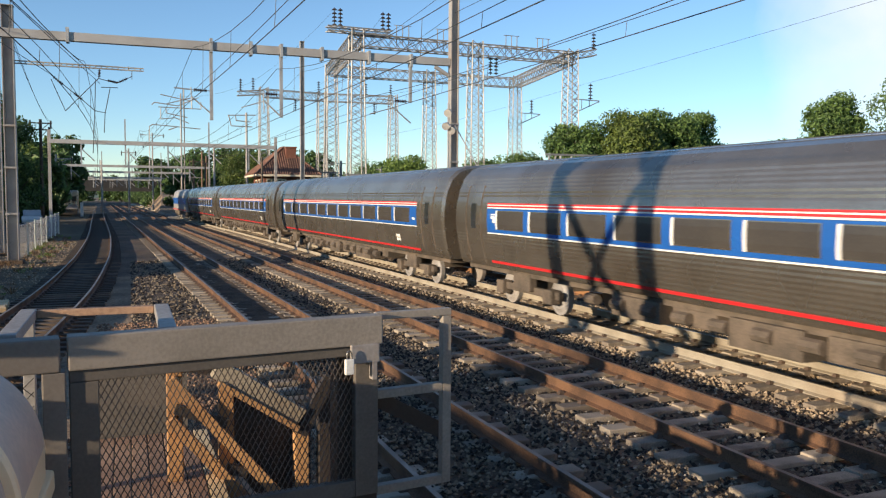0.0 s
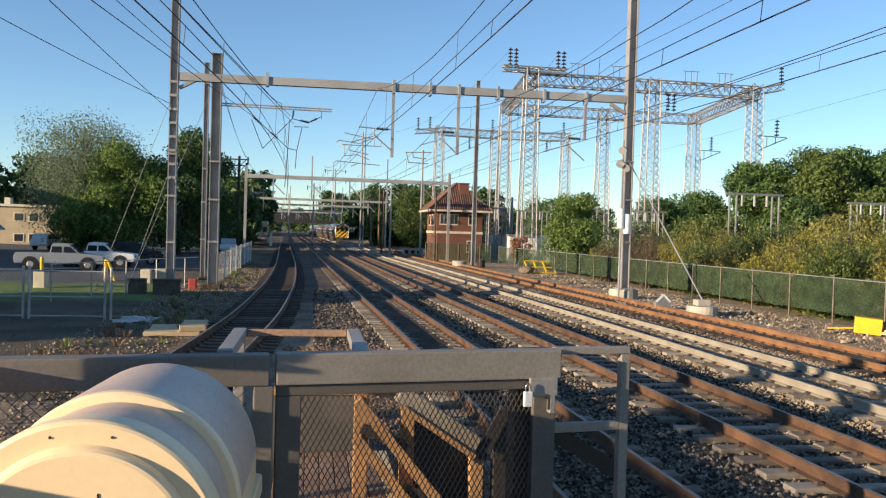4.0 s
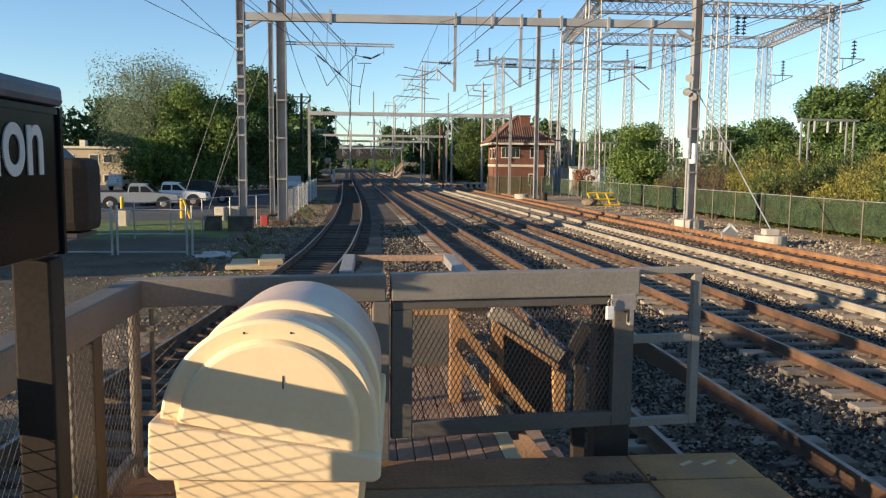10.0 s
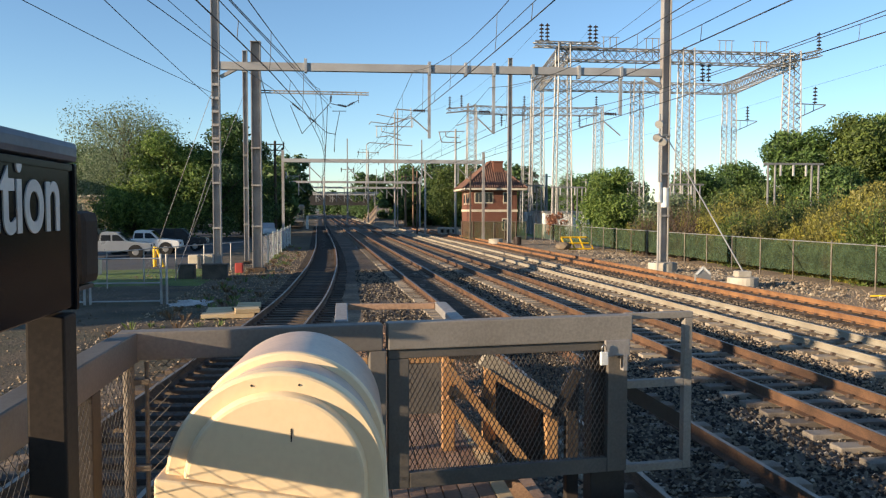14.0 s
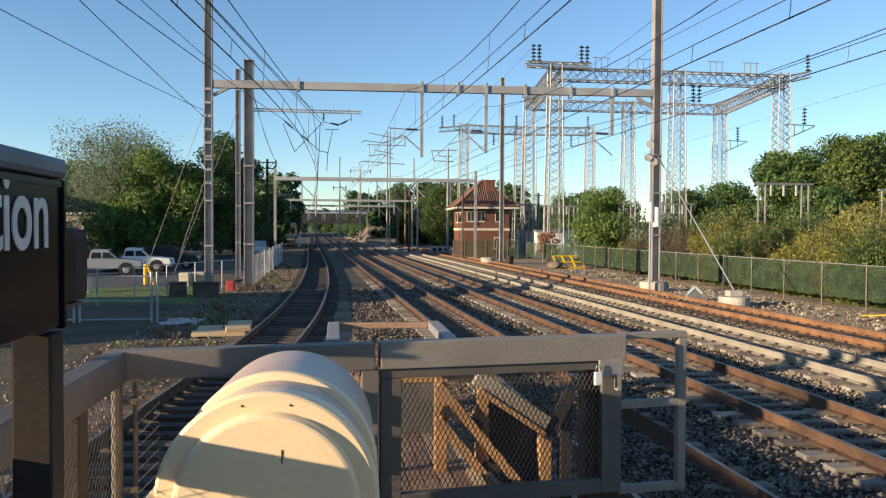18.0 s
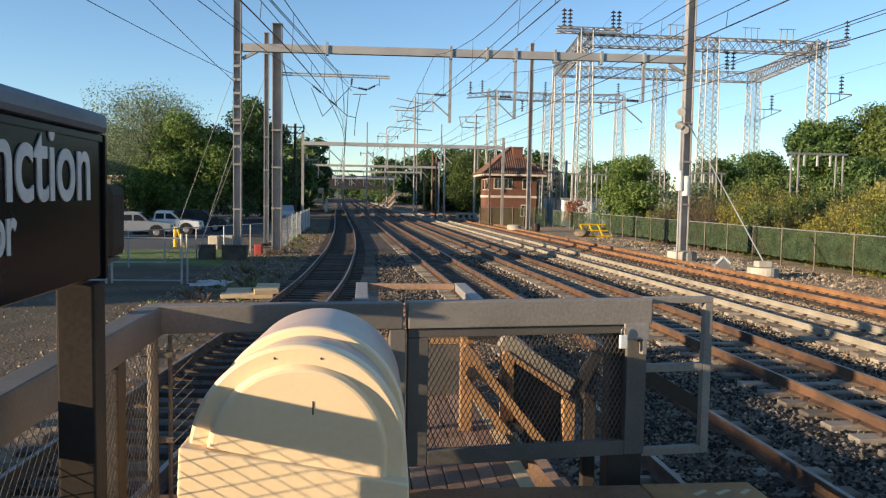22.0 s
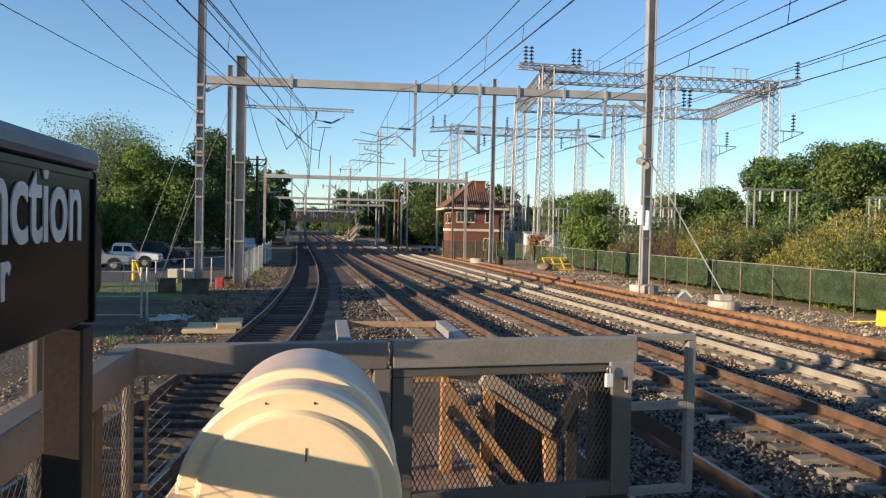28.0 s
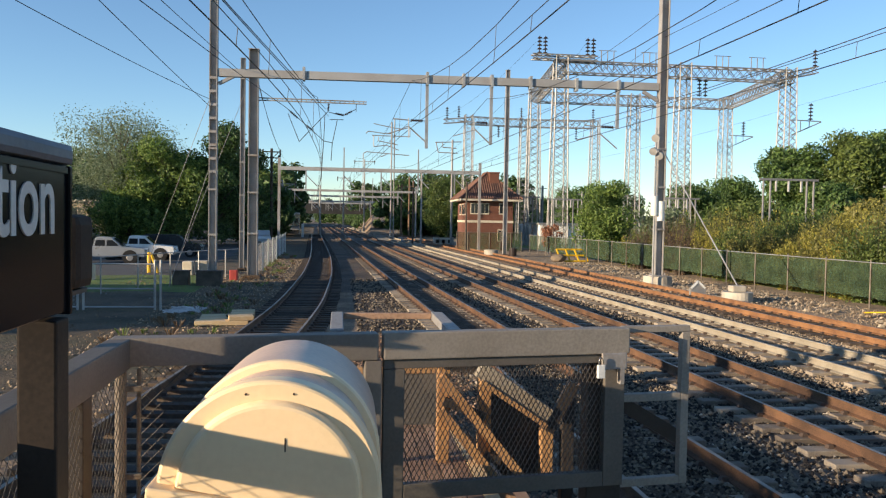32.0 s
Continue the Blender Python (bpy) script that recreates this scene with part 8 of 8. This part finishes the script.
        for x, z, m in ((-0.82, 3.32, "lampred"), (0.82, 3.32, "lampred"), (-0.92, 1.72, "lampwhite"), (1.05, 1.72, "lampwhite")):
            bm = bmesh.new()
            bar(bm, (x, y - 0.05, z), (x, y - 0.012, z), 0.07, 16)
            part("marker_lamp", bm, M[m], face)
        bm = bmesh.new()
        box(bm, -0.85, y - 0.03, 3.56, 0.85, y + 0.4, 3.80, None, 0.06)
        part("roof_light_box", bm, M["endsilver"], t, "silver roof hood over the end")
        bm = bmesh.new()
        box(bm, -0.45, y - 0.045, 3.60, 0.45, y - 0.032, 3.76)
        part("route_panel", bm, M["traindark"], t, "dark route indicator panel")
        bm = bmesh.new()
        box(bm, -1.2, y - 0.05, 0.30, 1.2, y + 0.25, 0.52, None, 0.03)
        box(bm, -0.28, y - 0.40, 0.66, 0.28, y + 0.3, 0.98, None, 0.04)
        for x in (-0.75, -0.45, 0.45, 0.75):
            bar(bm, (x, y - 0.02, 1.0), (x + 0.08, y - 0.12, 0.55), 0.03, 8)
        for x in (-1.15, 1.15):
            sbar(bm, (x, y - 0.02, 0.35), (x, y - 0.02, 1.06), 0.06)
        for q in range(9):
            x = -1.0 + q * 0.25
            bar(bm, (x, y - 0.05, 1.0), (x + 0.05 * (-1) ** q, y - 0.16, 0.62), 0.028, 6)
            bar(bm, (x + 0.05 * (-1) ** q, y - 0.16, 0.62), (x + 0.12, y - 0.08, 0.40), 0.028, 6)
        box(bm, -1.25, y + 0.0, 0.62, 1.25, y + 0.5, 1.06, None, 0.03)
        sbar(bm, (-1.2, y - 0.12, 0.18), (1.2, y - 0.12, 0.18), 0.08, 0.22)
        part("coupler_gear", bm, M["underframe"], t)
        for s in (-1, 1):
            bm = bmesh.new()
            bar(bm, (s * 1.42, y + 0.1, 1.25), (s * 1.42, y + 0.1, 2.1), 0.018, 8)
            part("grab_rail", bm, M["chrome"], t)
    return t


def build_loco():
    t = thing("electric_locomotive", "grey and white electric locomotive hauling the train", "locomotive", group="cars of the train")
    L = 10.0
    bm = bmesh.new()
    pr = [(1.45, 1.0), (1.5, 1.4), (1.5, 2.9), (1.3, 3.5), (0.9, 3.8), (0, 3.85), (-0.9, 3.8), (-1.3, 3.5), (-1.5, 2.9), (-1.5, 1.4), (-1.45, 1.0)]
    rings = []
    for y, k, sh in ((-L, 0.9, 0.72), (-L + 1.4, 1.0, 1.0), (L - 1.4, 1.0, 1.0), (L, 0.9, 0.72)):
        rings.append([bm.verts.new((x * k, y, 1.0 + (z - 1.0) * sh)) for x, z in pr])
    for a, b in zip(rings, rings[1:]):
        for j in range(len(pr) - 1):
            bm.faces.new((a[j], a[j + 1], b[j + 1], b[j]))
        bm.faces.new((a[-1], a[0], b[0], b[-1]))
    bm.faces.new(rings[0])
    bm.faces.new(rings[-1][::-1])
    bmesh.ops.recalc_face_normals(bm, faces=bm.faces)
    part("body", bm, M["galv"], t)
    for s in (-1, 1):
        bm = bmesh.new()
        box(bm, s * 1.50 - 0.02, -L + 1.6, 1.9, s * 1.50 + 0.02, L - 1.6, 2.7)
        part("side_band", bm, M["trainblue"], t)
        bm = bmesh.new()
        box(bm, s * 1.49 - 0.02, -L + 1.0, 1.1, s * 1.49 + 0.02, L - 1.0, 1.22)
        part("red_sill_stripe", bm, M["trainred"], t)
    for s in (-1, 1):
        bm = bmesh.new()
        box(bm, -1.0, s * (L - 0.45) - 0.3, 2.2, 1.0, s * (L - 0.45) + 0.3, 2.9)
        part("windscreen", bm, M["glassdark"], t)
    bm = bmesh.new()
    box(bm, -1.2, -L + 0.4, 0.5, 1.2, L - 0.4, 1.0)
    part("underframe", bm, M["underframe"], t)
    for yc in (-5.8, 5.8):
        build_bogie(t, yc)
    bm = bmesh.new()
    for s in (-1, 1):
        sbar(bm, (s * 0.4, -6, 3.85), (s * 0.3, -4.6, 4.6), 0.05)
        sbar(bm, (s * 0.3, -4.6, 4.6), (s * 0.6, -5.6, 5.3), 0.05)
    sbar(bm, (-0.9, -5.6, 5.3), (0.9, -5.6, 5.3), 0.08)
    part("pantograph", bm, M["polesteel"], t)
    return t


CARS = []
first = build_car(True)
CARS.append((first, CAR_L / 2))
one = build_car(False)
pos = CAR_L + GAP + CAR_L / 2
CARS.append((one, pos))
for i in range(4):
    pos += CAR_L + GAP
    CARS.append((copy_thing(one, pose(0, 0, 0)), pos))
pos += CAR_L / 2 + GAP + 10.2
CARS.append((build_loco(), pos))


def motions():
    times = [i * 0.2 for i in range(31)] + [6.5, 7, 8, 10, 12, 14, 16, 18, 20, 22, 24, 26, 28, 30, 32]
    for ob, ahead in CARS:
        rows = []
        for t in times:
            y = 22.1 + SPEED * (t - 1.4) + ahead
            rows.append((t, pose(line(3, y), y, 0, 0, 0, math.degrees(heading(3, y)))))
        walk(ob, rows)


motions()
